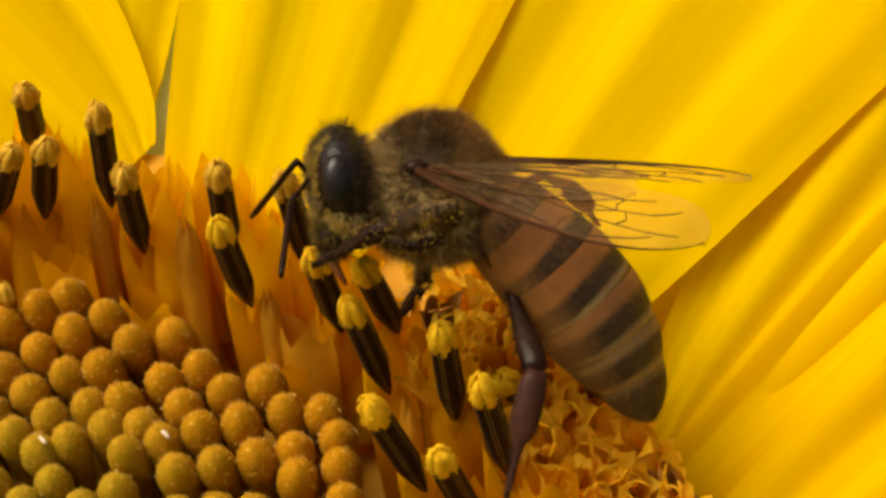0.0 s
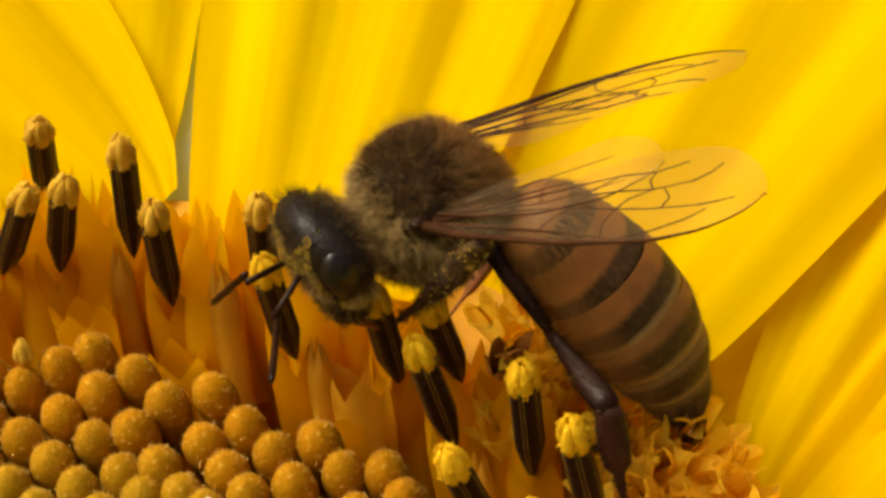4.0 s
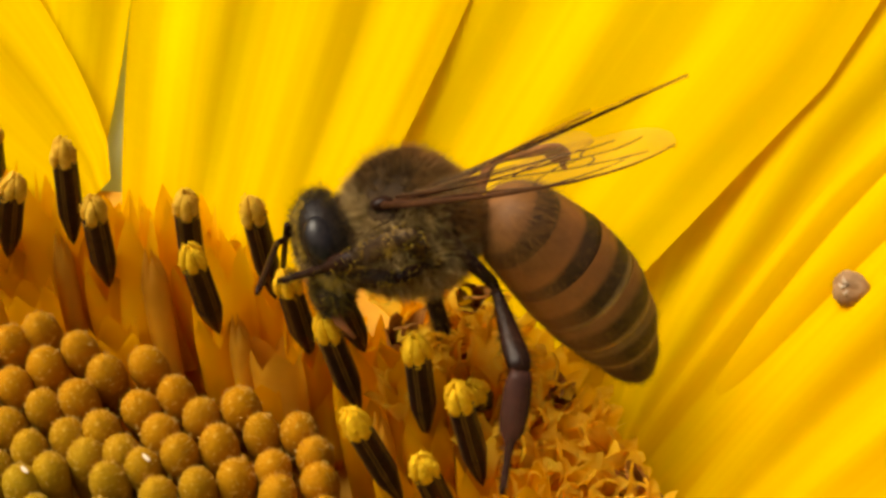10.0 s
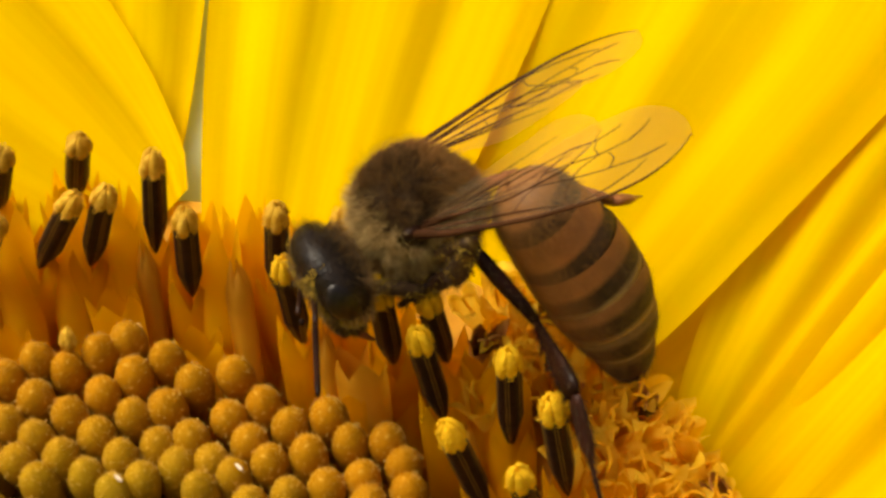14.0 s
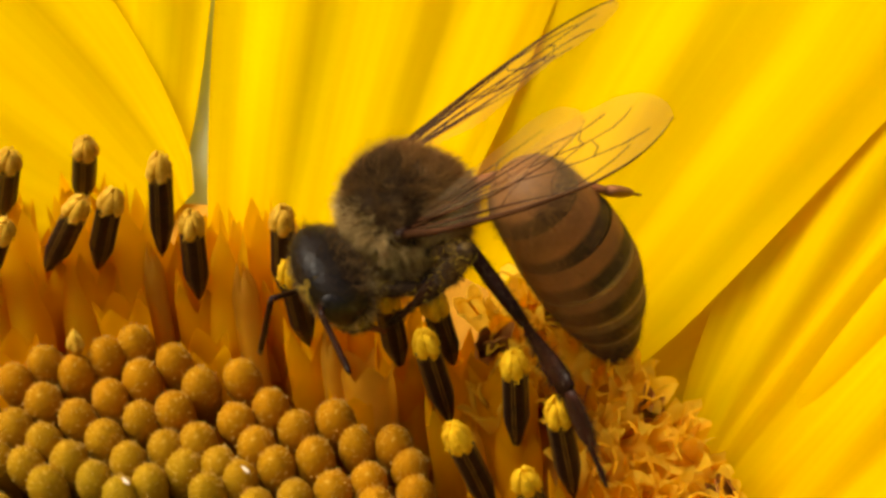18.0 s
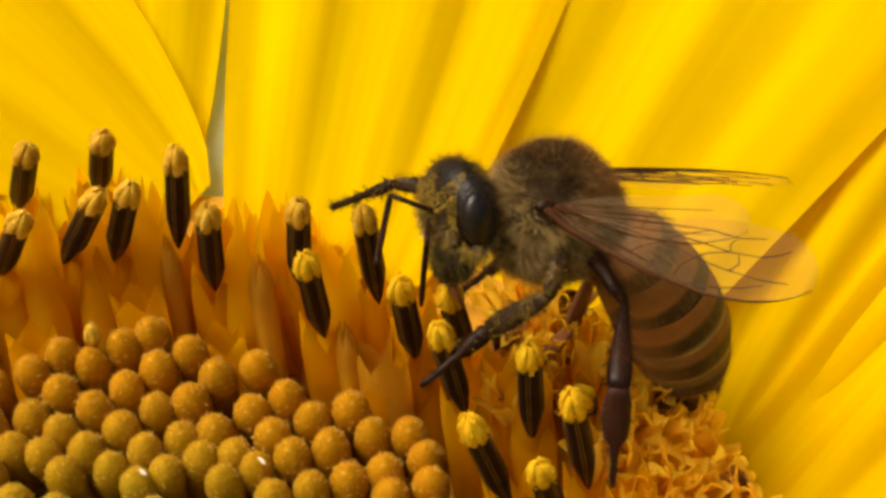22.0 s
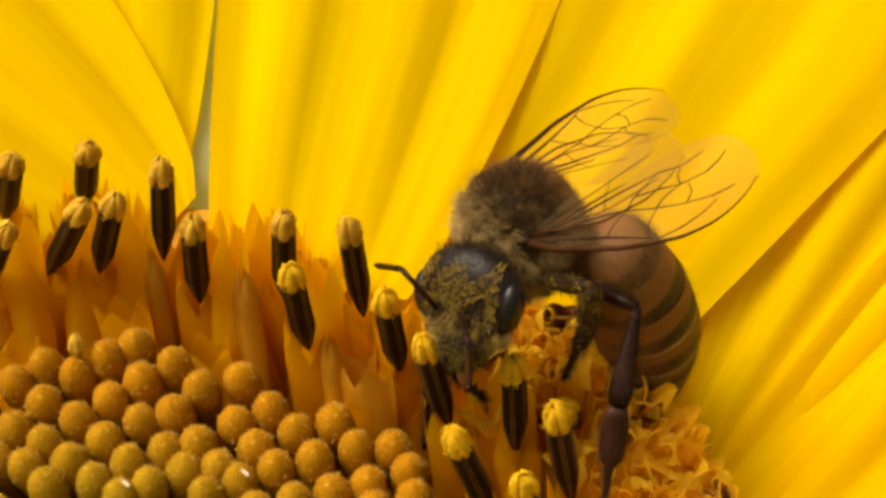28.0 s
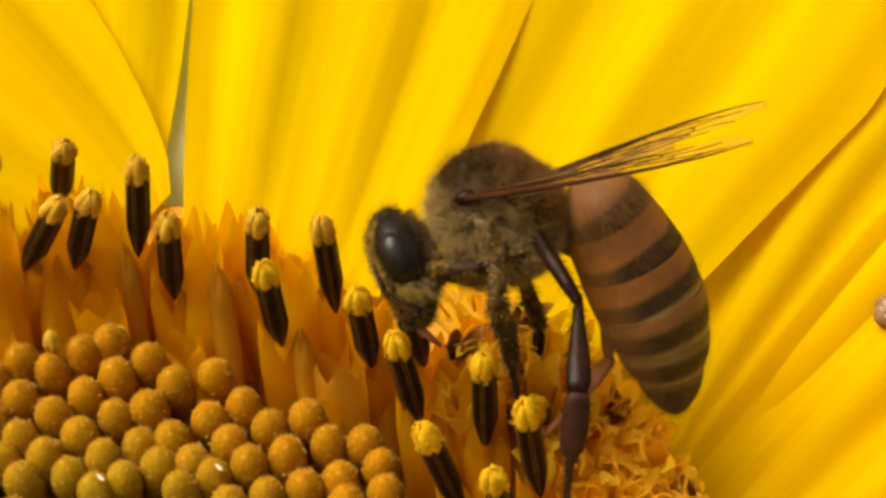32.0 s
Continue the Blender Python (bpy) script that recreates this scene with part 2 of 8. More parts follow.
def petal(base, way, length, width, rise, curl=0.0, camber=0.5, ridges=3, twist=0.0, seed=0, lean=0.0, roll=0.0, fold=0.34, neck=0.55):
    """A ray petal: base in plan units, way and rise in degrees, curl in degrees over its length, camber as a share of the width, roll bends its one edge down."""
    rg = np.random.default_rng(seed)
    rows, cols = 44, 41
    a = math.radians(way)
    p = np.array(base, float)
    ph = rg.uniform(0, 6.28, 6)
    vs = []
    ds = length / (rows - 1)
    for i in range(rows):
        s = i / (rows - 1)
        el = math.radians(rise + curl * s)
        b = a + math.radians(lean * s)
        fwd = np.array([math.cos(b) * math.cos(el), math.sin(b) * math.cos(el), math.sin(el)])
        side = np.array([-math.sin(b), math.cos(b), 0.0])
        nrm = np.cross(fwd, side)
        tw = math.radians(twist * s)
        side, nrm = side * math.cos(tw) + nrm * math.sin(tw), nrm * math.cos(tw) - side * math.sin(tw)
        w = 0.5 * width * (neck + (1 - neck) * min(1.0, s / 0.28) ** 0.7) * (1 - max(0.0, (s - 0.55) / 0.45) ** 2.2) + 0.02
        for j in range(cols):
            u = 2 * j / (cols - 1) - 1
            h = camber * width * 0.5 * (u * u - 0.35) * (1 - 0.5 * s)
            h += fold * math.cos(math.pi * ridges * u + ph[0]) * min(1, s * 5) * (1 - 0.5 * s)
            h += 0.028 * math.cos(math.pi * ridges * 2.7 * u + ph[1]) + 0.008 * math.cos(math.pi * ridges * 5.3 * u + ph[2])
            h -= roll * max(0.0, 0.1 - u) ** 2
            h += 0.18 * math.sin(5 * s + 2.0 * u + ph[3]) * s + 0.12 * math.sin(9 * s + ph[4]) * u * s
            vs.append(p + side * (w * u * (1 + 0.02 * math.sin(13 * s + ph[5]))) + nrm * h)
        p = p + fwd * ds
    return np.array(vs), grid_faces(rows, cols)


def petal_part(v, f, mat, name="petal", label=""):
    ob = part(name, v, f, mat, flower, label)
    uv = ob.data.uv_layers.new(name="UVMap")
    shift = rnd.uniform(0, 9)
    n = np.empty(len(ob.data.loops), int)
    ob.data.loops.foreach_get("vertex_index", n)
    uv.data.foreach_set("uv", np.stack([(n % 41) / 40 + shift, (n // 41) / 43 + shift], 1).ravel())
    return ob


def radial(angle, r, z):
    return (HEART[0] + r * math.cos(math.radians(angle)), HEART[1] + r * math.sin(math.radians(angle)), z)


# base x, y, z; way; length; width; rise; curl; camber; ridges; twist; lean; roll; neck
RAYS = [
    (-8.36, 2.48, -2.3, 145.9, 36, 13.5, 16, -14, 0.10, 3, 6, 9.4, 0.6, 0.24),
    (-10.63, 3.76, -2.9, 92.5, 36, 8.4, 13, -9, 0.06, 2, 0, 19.4, 0.4, 0.55),
    (-3.77, 0.66, -2.4, 77.8, 40, 10.9, 14, -12, 0.08, 3, 0, -0.8, 0.1, 0.55),
    (1.9, -0.2, -3.0, 56.8, 42, 14.2, 18, -10, 0.10, 3, -4, 0.8, 0.55, 0.55),
    (8.2, -5.2, -4.5, 43, 40, 12.6, 20, -10, 0.08, 4, 2, 2.0, 0.2, 0.22),
    (-15.64, 0.4, -2.8, 133, 36, 10.5, 15, -13, 0.10, 3, 0, 4, 0.4, 0.6),
    (8.7, -7.3, -4.7, 38, 38, 8.5, 20, -11, 0.08, 3, 0, 0, 0.3, 0.5),
    (10.03, -9.5, -4.0, 33, 38, 9.0, 20, -12, 0.10, 3, 0, 0, 0.5, 0.55),
    (9.8, -13.2, -2.5, 12, 38, 9.4, 18, -12, 0.10, 3, 0, 0, 0.5, 0.55),
]
for n, (x, y, z, way, ln, wd, rise, curl, camber, rid, tw, lean, roll, neck) in enumerate(RAYS):
    v, f = petal((x, y, z), way, ln, wd, rise, curl, camber, rid, tw, n, lean, roll, 0.34 if n < 4 else 0.40, neck)
    petal_part(v, f, PETAL)
for n, ang in enumerate((128, 144, 160, 177, 194, 211, 228, 245, 262, 279, 296, 313, 330, 346)):
    v, f = petal(radial(ang, 18.6, -2.4 - 0.7 * (n % 2)), ang + rnd.uniform(-4, 4), 36 + rnd.uniform(-3, 3), 9.5, 16, -14, 0.1, 3, 0, 40 + n)
    petal_part(v, f, PETAL)
# a second, lower layer of petals
for n, ang in enumerate(range(10, 370, 18)):
    if 74 < ang < 112:
        continue
    v, f = petal(radial(ang, 18.2, -6.0), ang + rnd.uniform(-3, 3), 37, 10.5, 8, -10, 0.08, 3, 0, 80 + n)
    petal_part(v, f, PETAL)


def bract(base, way, length, width, rise):
    return petal(base, way, length, width, rise, -10, 0.2, 1, 0, int(way))


for n, ang in enumerate(range(0, 360, 15)):
    v, f = bract(radial(ang + 4, 16.0, -7.2), ang + 4, 22, 7.5, 6)
    part("bract", v, f, BRACT, flower, "green pointed bract" if n == 0 else "")


part("bract", *bract((-7.4, 0.9, -3.9), 89, 16, 4.2, 9), BRACT, flower)


def disc_shape():
    vs, rows, cols = [], 12, 64
    for i in range(rows):
        r = 19.2 * i / (rows - 1)
        for j in range(cols):
            g = 2 * math.pi * j / cols
            z = -2.7 if r < 12.2 else (-5.0 if r < 14.8 else -2.9)
            vs.append((HEART[0] + r * math.cos(g), HEART[1] + r * math.sin(g), z))
    for i in range(5):
        r, z = (19.4, -5.4) if i == 0 else (19.0 - 3.8 * i, -5.6 - 2.0 * i)
        for j in range(cols):
            g = 2 * math.pi * j / cols
            vs.append((HEART[0] + r * math.cos(g), HEART[1] + r * math.sin(g), z))
    return vs, grid_faces(rows + 5, cols, True)


part("receptacle", *disc_shape(), DISC, flower, "brown disc under the florets")
foot = HEAD.inverted() @ Vector((0, 0.30, GROUND))
h0 = np.array((HEART[0], HEART[1], -11.0))
f0 = np.array(foot) / U
mid = h0 + np.array((0, 0, -70.0))
stem_pts = [(1 - s) ** 2 * h0 + 2 * s * (1 - s) * mid + s * s * f0 for s in np.linspace(0, 1, 26)]
part("stem", *tube(stem_pts, [8 - 0.5 * min(i, 4) + 0.2 * i for i in range(26)], 14), STEM, flower, "thick green hairy stem")


# the closed buds in the middle of the disc
def bud_mesh(kind):
    vs, rings, seg = [], 9, 14
    rg = random.Random(kind)
    ph = rg.uniform(0, 6)
    for i in range(rings + 1):
        s = i / rings
        a = s * math.pi * 0.62
        for j in range(seg):
            g = 2 * math.pi * j / seg
            r = 0.505 * math.sin(a) ** 0.82 * (1 + 0.07 * math.cos(5 * g + ph) * (1 - s) ** 2)
            z = 0.86 * math.cos(a) - 0.80 + (0.07 * (1 - s * 6) if s < 0.16 else 0)
            vs.append((r * math.cos(g), r * math.sin(g), z))
    for j in range(seg):
        g = 2 * math.pi * j / seg
        vs.append((0.40 * math.cos(g), 0.40 * math.sin(g), -2.4))
    body = (np.array(vs), grid_faces(rings + 2, seg, True))
    bits = [body]
    for k in range(120):
        g, a = rg.uniform(0, 6.283), abs(rg.gauss(0, 0.55)) + 0.03
        r = 0.505 * math.sin(a) ** 0.82
        c = np.array((r * math.cos(g), r * math.sin(g), 0.86 * math.cos(a) - 0.80))
        d = np.array((math.sin(a) * math.cos(g), math.sin(a) * math.sin(g), math.cos(a))) * rg.uniform(0.05, 0.10)
        e = np.array((-math.sin(g), math.cos(g), 0)) * 0.012
        bits.append(((c - e, c + e, c + d), [(0, 1, 2)]))
    v, f = join(bits)
    ob = part("bud_shape", v, f, [BUD, BUD_HAIR])
    data = ob.data
    data.polygons.foreach_set("material_index", [1 if len(q) == 3 else 0 for q in f])
    bpy.data.objects.remove(ob)
    return data


BUDS = [bud_mesh(k) for k in range(4)]
# bud tops, x and y in the head's plan
BUD_ROWS_A = [
    (-11.7, -3.83), (-10.91, -3.32), (-10.03, -3.53), (-9.18, -3.08), (-8.42, -2.71), (-8.18, -3.69), (-7.36, -3.24), (-6.51, -3.98),
    (-5.47, -3.69), (-10.78, -4.4), (-8.99, -4.28), (-9.87, -4.94), (-8.12, -4.99), (-7.2, -4.8), (-5.51, -5.09), (-4.57, -4.58),
    (-11.46, -5.23), (-10.66, -5.67), (-9.0, -5.58), (-7.33, -5.87), (-6.44, -5.73), (-4.89, -5.73), (-3.82, -5.29), (-2.79, -5.01),
]
BUD_ROWS_B = [
    (-9.84, -6.22), (-8.23, -6.25), (-6.71, -6.44), (-5.82, -6.4), (-4.28, -6.44), (-3.27, -6.1), (-2.19, -5.73), (-1.15, -5.8),
    (-11.05, -6.44), (-9.17, -6.72), (-7.64, -6.86), (-5.32, -6.72), (-6.14, -7.21), (-8.43, -7.21), (-3.76, -7.34), (-2.76, -7.06),
    (-1.79, -6.78), (-0.71, -6.5), (-10.48, -6.93), (-4.8, -7.55), (-0.57, -7.21), (-1.58, -7.55),
]
spots = [(x, y, 1.0) for x, y in BUD_ROWS_A + BUD_ROWS_B]
for k in range(1, 460):
    r, g = 0.57 * math.sqrt(k), k * 2.399963
    x, y = HEART[0] + r * math.cos(g), HEART[1] + r * math.sin(g)
    if all((x - a) ** 2 + (y - b) ** 2 > 0.78 for a, b, _ in spots) and not (y > -6.9 and -11.9 < x < -0.4):
        spots.append((x, y, 0.72 + 0.28 * min(1, r / 9)))
spots.sort(key=lambda q: -q[1])
rest = []
for k, (x, y, s) in enumerate(spots):
    sc = s * rnd.uniform(1.02, 1.12)
    tilt = Euler((rnd.uniform(-0.08, 0.08), rnd.uniform(-0.08, 0.08), rnd.uniform(0, 6.28)))
    m = Matrix.LocRotScale((x * U, y * U, (0.12 + rnd.uniform(-0.12, 0.1)) * U), tilt, (sc, sc, sc * rnd.uniform(0.95, 1.15)))
    if k < 300:
        share("bud", BUDS[k % 4], flower, m)
    else:
        rest.append((BUDS[k % 4], m))
merge("bud_field", rest, flower, "greenish orange buds filling the middle of the disc")


# open florets: orange corolla, brown anther tube, yellow pollen cap
def corolla_mesh(kind, mat, rise):
    """An open tube with five broad lobes and sharp notches between them."""
    rg = random.Random(100 + kind)
    seg, rows, vs = 40, 13, []
    tall = [rg.uniform(0.8, 1.15) for _ in range(5)]
    bend = [rg.uniform(-0.06, 0.10) for _ in range(5)]
    skew = [rg.uniform(-0.12, 0.12) for _ in range(5)]
    for i in range(rows):
        s = i / (rows - 1)
        q = max(0.0, (s - 0.60) / 0.40)
        for j in range(seg):
            g = 2 * math.pi * j / seg
            k, w = divmod(j, 8)
            lobe = (1 - abs(w - 4) / 4) ** 0.85
            r = 0.55 + 0.07 * min(s, 0.6) / 0.6 + 0.012 * math.cos(5 * g) + q * q * bend[k] * lobe - 0.03 * q * (1 - lobe)
            h = g + skew[k] * q * q * lobe
            z = -4.4 + 4.4 * min(s, 0.60) / 0.60 + q * rise * lobe * tall[k]
            vs.append((r * math.cos(h), r * math.sin(h), z))
    ob = part("corolla_shape", vs, grid_faces(rows, seg, True), mat)
    data = ob.data
    bpy.data.objects.remove(ob)
    return data


def closed_mesh(kind, mat, rise=0.5):
    """A tall floret just before it opens: a smooth tube, its five short lobes leaning in."""
    rg = random.Random(150 + kind)
    seg, rows, vs = 30, 10, []
    tall = [rg.uniform(0.7, 1.2) for _ in range(5)]
    for i in range(rows):
        s = i / (rows - 1)
        q = max(0.0, (s - 0.66) / 0.34)
        for j in range(seg):
            g = 2 * math.pi * j / seg
            k, w = divmod(j, 6)
            lobe = 1 - (abs(w - 3) / 3) ** 1.5
            r = (0.50 + 0.06 * min(s, 0.66) + 0.012 * math.cos(5 * g)) * (1 - 0.62 * q ** 2)
            vs.append((r * math.cos(g), r * math.sin(g), -4.4 + 4.4 * min(s, 0.66) / 0.66 + q * (0.55 + rise * lobe * tall[k])))
    ob = part("closed_shape", vs, grid_faces(rows, seg, True), mat)
    data = ob.data
    bpy.data.objects.remove(ob)
    return data


COROLLAS = [corolla_mesh(k, COROLLA, 0.95) for k in range(3)]
YOUNG = [corolla_mesh(k + 3, COROLLA, 0.5) for k in range(3)] + [corolla_mesh(6, COROLLA_DULL, 0.5)]
PALE = [corolla_mesh(k + 7, COROLLA_PALE, 1.05) for k in range(3)]
CLOSED = closed_mesh(3, COROLLA_DULL)


def anther_mesh():
    seg, rows, vs = 20, 11, []
    length = 3.95
    for i in range(rows):
        s = i / (rows - 1)
        for j in range(seg):
            g = 2 * math.pi * j / seg
            r = (0.02 + 0.34 * min(1, s * 2.5) ** 0.75) * (1 + 0.08 * math.cos(5 * g)) * (1.0 - 0.08 * s)
            vs.append((r * math.cos(g), r * math.sin(g), s * length))
    body = (np.array(vs), grid_faces(rows, seg, True))
    ob = part("anther_shape", *body, ANTHER)
    a = ob.data
    bpy.data.objects.remove(ob)
    ribs = []
    for k in range(5):
        g = 2 * math.pi * (k + 0.5) / 5
        for off in (-0.13, 0.13):
            rad = [(0.02 + 0.34 * min(1, s * 2.5) ** 0.75) * (1 - 0.08 * s) * 0.962 for s in np.linspace(0.1, 0.98, 8)]
            pts = [(r * math.cos(g + off), r * math.sin(g + off), s * length) for r, s in zip(rad, np.linspace(0.1, 0.98, 8))]
            ribs.append(tube(pts, [0.013] * 8, 4))
    ob = part("rib_shape", *join(ribs), RIB)
    b = ob.data
    bpy.data.objects.remove(ob)
    return a, b


ANTHER_MESH, RIB_MESH = anther_mesh()


def cap_mesh(kind, mat):
    rg = random.Random(200 + kind)
    bits = []
    for k in range(5):
        g = 2 * math.pi * k / 5 + rg.uniform(-0.15, 0.15)
        h, d = rg.uniform(0.72, 1.0), rg.uniform(0.85, 1.15)
        pts = [(r * d * math.cos(g), r * d * math.sin(g), z * h) for r, z in ((0.24, -0.22), (0.275, 0.1), (0.25, 0.40), (0.17, 0.72), (0.07, 1.0))]
        bits.append(tube(pts, [0.11, 0.17, 0.17, 0.125, 0.03], 8, True, 0.75, (math.cos(g), math.sin(g), 0)))
    bits.append(ellipsoid((0.26, 0.26, 0.70), 12, 8))
    for k in range((60, 90, 130, 170)[kind]):
        g, z = rg.uniform(0, 6.283), rg.uniform(0.0, 0.85)
        r = rg.uniform(0.34, 0.42) * math.sqrt(max(0.05, 1 - (max(0, z) / 1.0) ** 1.6))
        v, f = ellipsoid([rg.uniform(0.016, 0.034)] * 3, 5, 3)
        bits.append((v + (r * math.cos(g), r * math.sin(g), z), f))
    ob = part("cap_shape", *join(bits), mat)
    data = ob.data
    bpy.data.objects.remove(ob)
    return data


CAPS = [cap_mesh(k, POLLEN) for k in range(4)]
CAPS_DULL = [cap_mesh(k, POLLEN_DULL) for k in range(2)]
# anther tip x, y and lower end x, y in the head's plan
FLORETS = [
    (-9.70, 1.77, -10.66, 2.73), (-11.73, 1.35, -13.03, 2.12), (-7.63, 1.31, -8.10, 0.85), (-8.76, 0.08, -9.98, 0.40),
    (-9.58, -0.19, -11.47, 0.32), (-11.57, -0.94, -13.27, -0.07), (-6.63, -0.62, -6.91, -0.62), (-4.16, -0.47, -4.46, -0.43),
    (-3.94, -2.15, -3.66, -2.17), (-2.45, -0.62, -2.12, -1.04), (-1.38, -2.96, -1.03, -2.87), (-0.14, -3.17, 0.47, -2.78),
    (-0.39, -4.27, 0.39, -4.62), (1.97, -4.87, 2.22, -5.38), (2.99, -6.25, 3.74, -6.87), (0.35, -6.97, 1.59, -7.36),
    (2.11, -8.23, 2.98, -8.17), (3.41, -4.99, 3.83, -4.45),
]
TIP_Z, FOOT_Z = 3.1, -1.5


def floret(x0, y0, x1, y1, k, parent=flower, height=TIP_Z):
    low, top = Vector((x1, y1, FOOT_Z)), Vector((x0, y0, height))
    up = (top - low).normalized()
    turn = up.to_track_quat("Z", "Y").to_matrix().to_4x4() @ Matrix.Rotation(rnd.uniform(0, 6.28), 4, "Z")
    straight = (up * 0.5 + Vector((-0.06, 0.5, 0.75))).normalized().to_track_quat("Z", "Y").to_matrix().to_4x4()
    way = straight.to_3x3().inverted() @ Vector((0.1, -0.55, 0.8))
    notch = Matrix.Rotation(math.atan2(way.y, way.x) + rnd.uniform(-0.15, 0.15), 4, "Z")
    c = share("floret", COROLLAS[k % 3], parent, Matrix.Translation((low + Vector((0, 0, -0.1))) * U) @ straight @ notch @ Matrix.Diagonal((1.12, 1.12, 1.12, 1)))
    inv = c.matrix_basis.inverted()
    a = share("anther_tube", ANTHER_MESH, c, inv @ Matrix.Translation(low * U) @ turn @ Matrix.Diagonal((1, 1, ((top - low).length - 0.75) / 3.95, 1)))
    tagged(a, "dark brown anther tube")
    b = share("anther_rib", RIB_MESH, c, a.matrix_basis)
    e = share("pollen_cap", CAPS_DULL[k % 2] if k < 8 or k == 9 else CAPS[k % 4], c, inv @ Matrix.Translation((top - up * 0.88) * U) @ turn)
    tagged(e, "bright yellow pollen cap")


taken = []
for k, (x0, y0, x1, y1) in enumerate(FLORETS):
    floret(x0, y0, x1, y1, k, height=TIP_Z if k < 17 else 0.6)
    taken.append((x1, y1))
# more of them round the far side of the ring
for ang in np.arange(122, 372, 9.5):
    x, y, _ = radial(ang + rnd.uniform(-2, 2), rnd.uniform(13.6, 16.2), 0)
    ox, oy = (x - HEART[0]) * 0.03, (y - HEART[1]) * 0.03
    if all((x - a) ** 2 + (y - b) ** 2 > 1.6 for a, b in taken) and not (y > -9 and x > -14):
        floret(x - ox + rnd.uniform(-0.4, 0.4), y - oy + rnd.uniform(-0.4, 0.4), x, y, int(ang))
        taken.append((x, y))
# florets about to open: narrow olive tubes between the others; x, y and height of the tip, width
for x, y, z, w in ((-5.56, -0.40, 0.0, 0.74), (-8.30, 0.45, -0.5, 0.6), (-3.05, -2.30, -0.4, 0.6), (0.95, -5.2, -0.6, 0.6)):
    up = Vector((-0.10, 0.60, 0.80)).normalized()
    m = Matrix.Translation((Vector((x, y, z)) - up * 1.0) * U) @ up.to_track_quat("Z", "Y").to_matrix().to_4x4() @ Matrix.Diagonal((w, w, 1, 1))
    tagged(share("floret", CLOSED, flower, m), "closed olive brown floret")
    taken.append((x - 0.1, y - 0.55))
# corollas whose anthers do not show yet
rest = []
LEAN = Vector((-0.10, 0.60, 0.80)).normalized().to_track_quat("Z", "Y")
k = 0
for ring, r in enumerate((13.3, 14.1, 15.0, 15.9, 16.8)):
    count = int(2 * math.pi * r / 1.08)
    for j in range(count):
        g = 360 * (j + 0.5 * (ring % 2)) / count + rnd.uniform(-1, 1)
        x, y, _ = radial(g, r + rnd.uniform(-0.15, 0.15), 0)
        if ring == 4 and not 72 < g < 140:
            continue
        if any((x - a) ** 2 + (y - b) ** 2 < (0.4 if ring == 4 else 0.85) for a, b in taken):
            continue
        if any((x - a) ** 2 + (y - b) ** 2 < 0.6 for a, b, _ in spots):
            continue
        ux, uy = (x - HEART[0]) / r, (y - HEART[1]) / r
        if ring < 3 and any(abs((a - x) * uy - (b - y) * ux) < 0.6 and 0 < (a - x) * ux + (b - y) * uy < 3.4 for a, b in taken):
            continue
        k += 1
        z = (-1.6, -1.2, -0.9, -0.6, -0.8)[ring] + rnd.uniform(-0.15, 0.15) * (1 + ring // 4)
        wide = (1.15, 1.2, 1.2, 1.12, 1.05)[ring]
        turn = LEAN @ Euler((rnd.uniform(-0.06, 0.06), rnd.uniform(-0.06, 0.06), rnd.uniform(0, 6.28))).to_quaternion()
        m = Matrix.LocRotScale((x * U, y * U, z * U), turn, (wide, wide, rnd.uniform(0.98, 1.08)))
        pick = rnd.random() < 0.93
        mesh = PALE[k % 3] if ring > 2 and x < -2 and y > -5 else YOUNG[k % 3 if pick else 3]
        if y > -17:
            share("floret", mesh, flower, m)
        elif pick:
            rest.append((mesh, m))
merge("floret_field", rest, flower, "amber young florets round the disc")


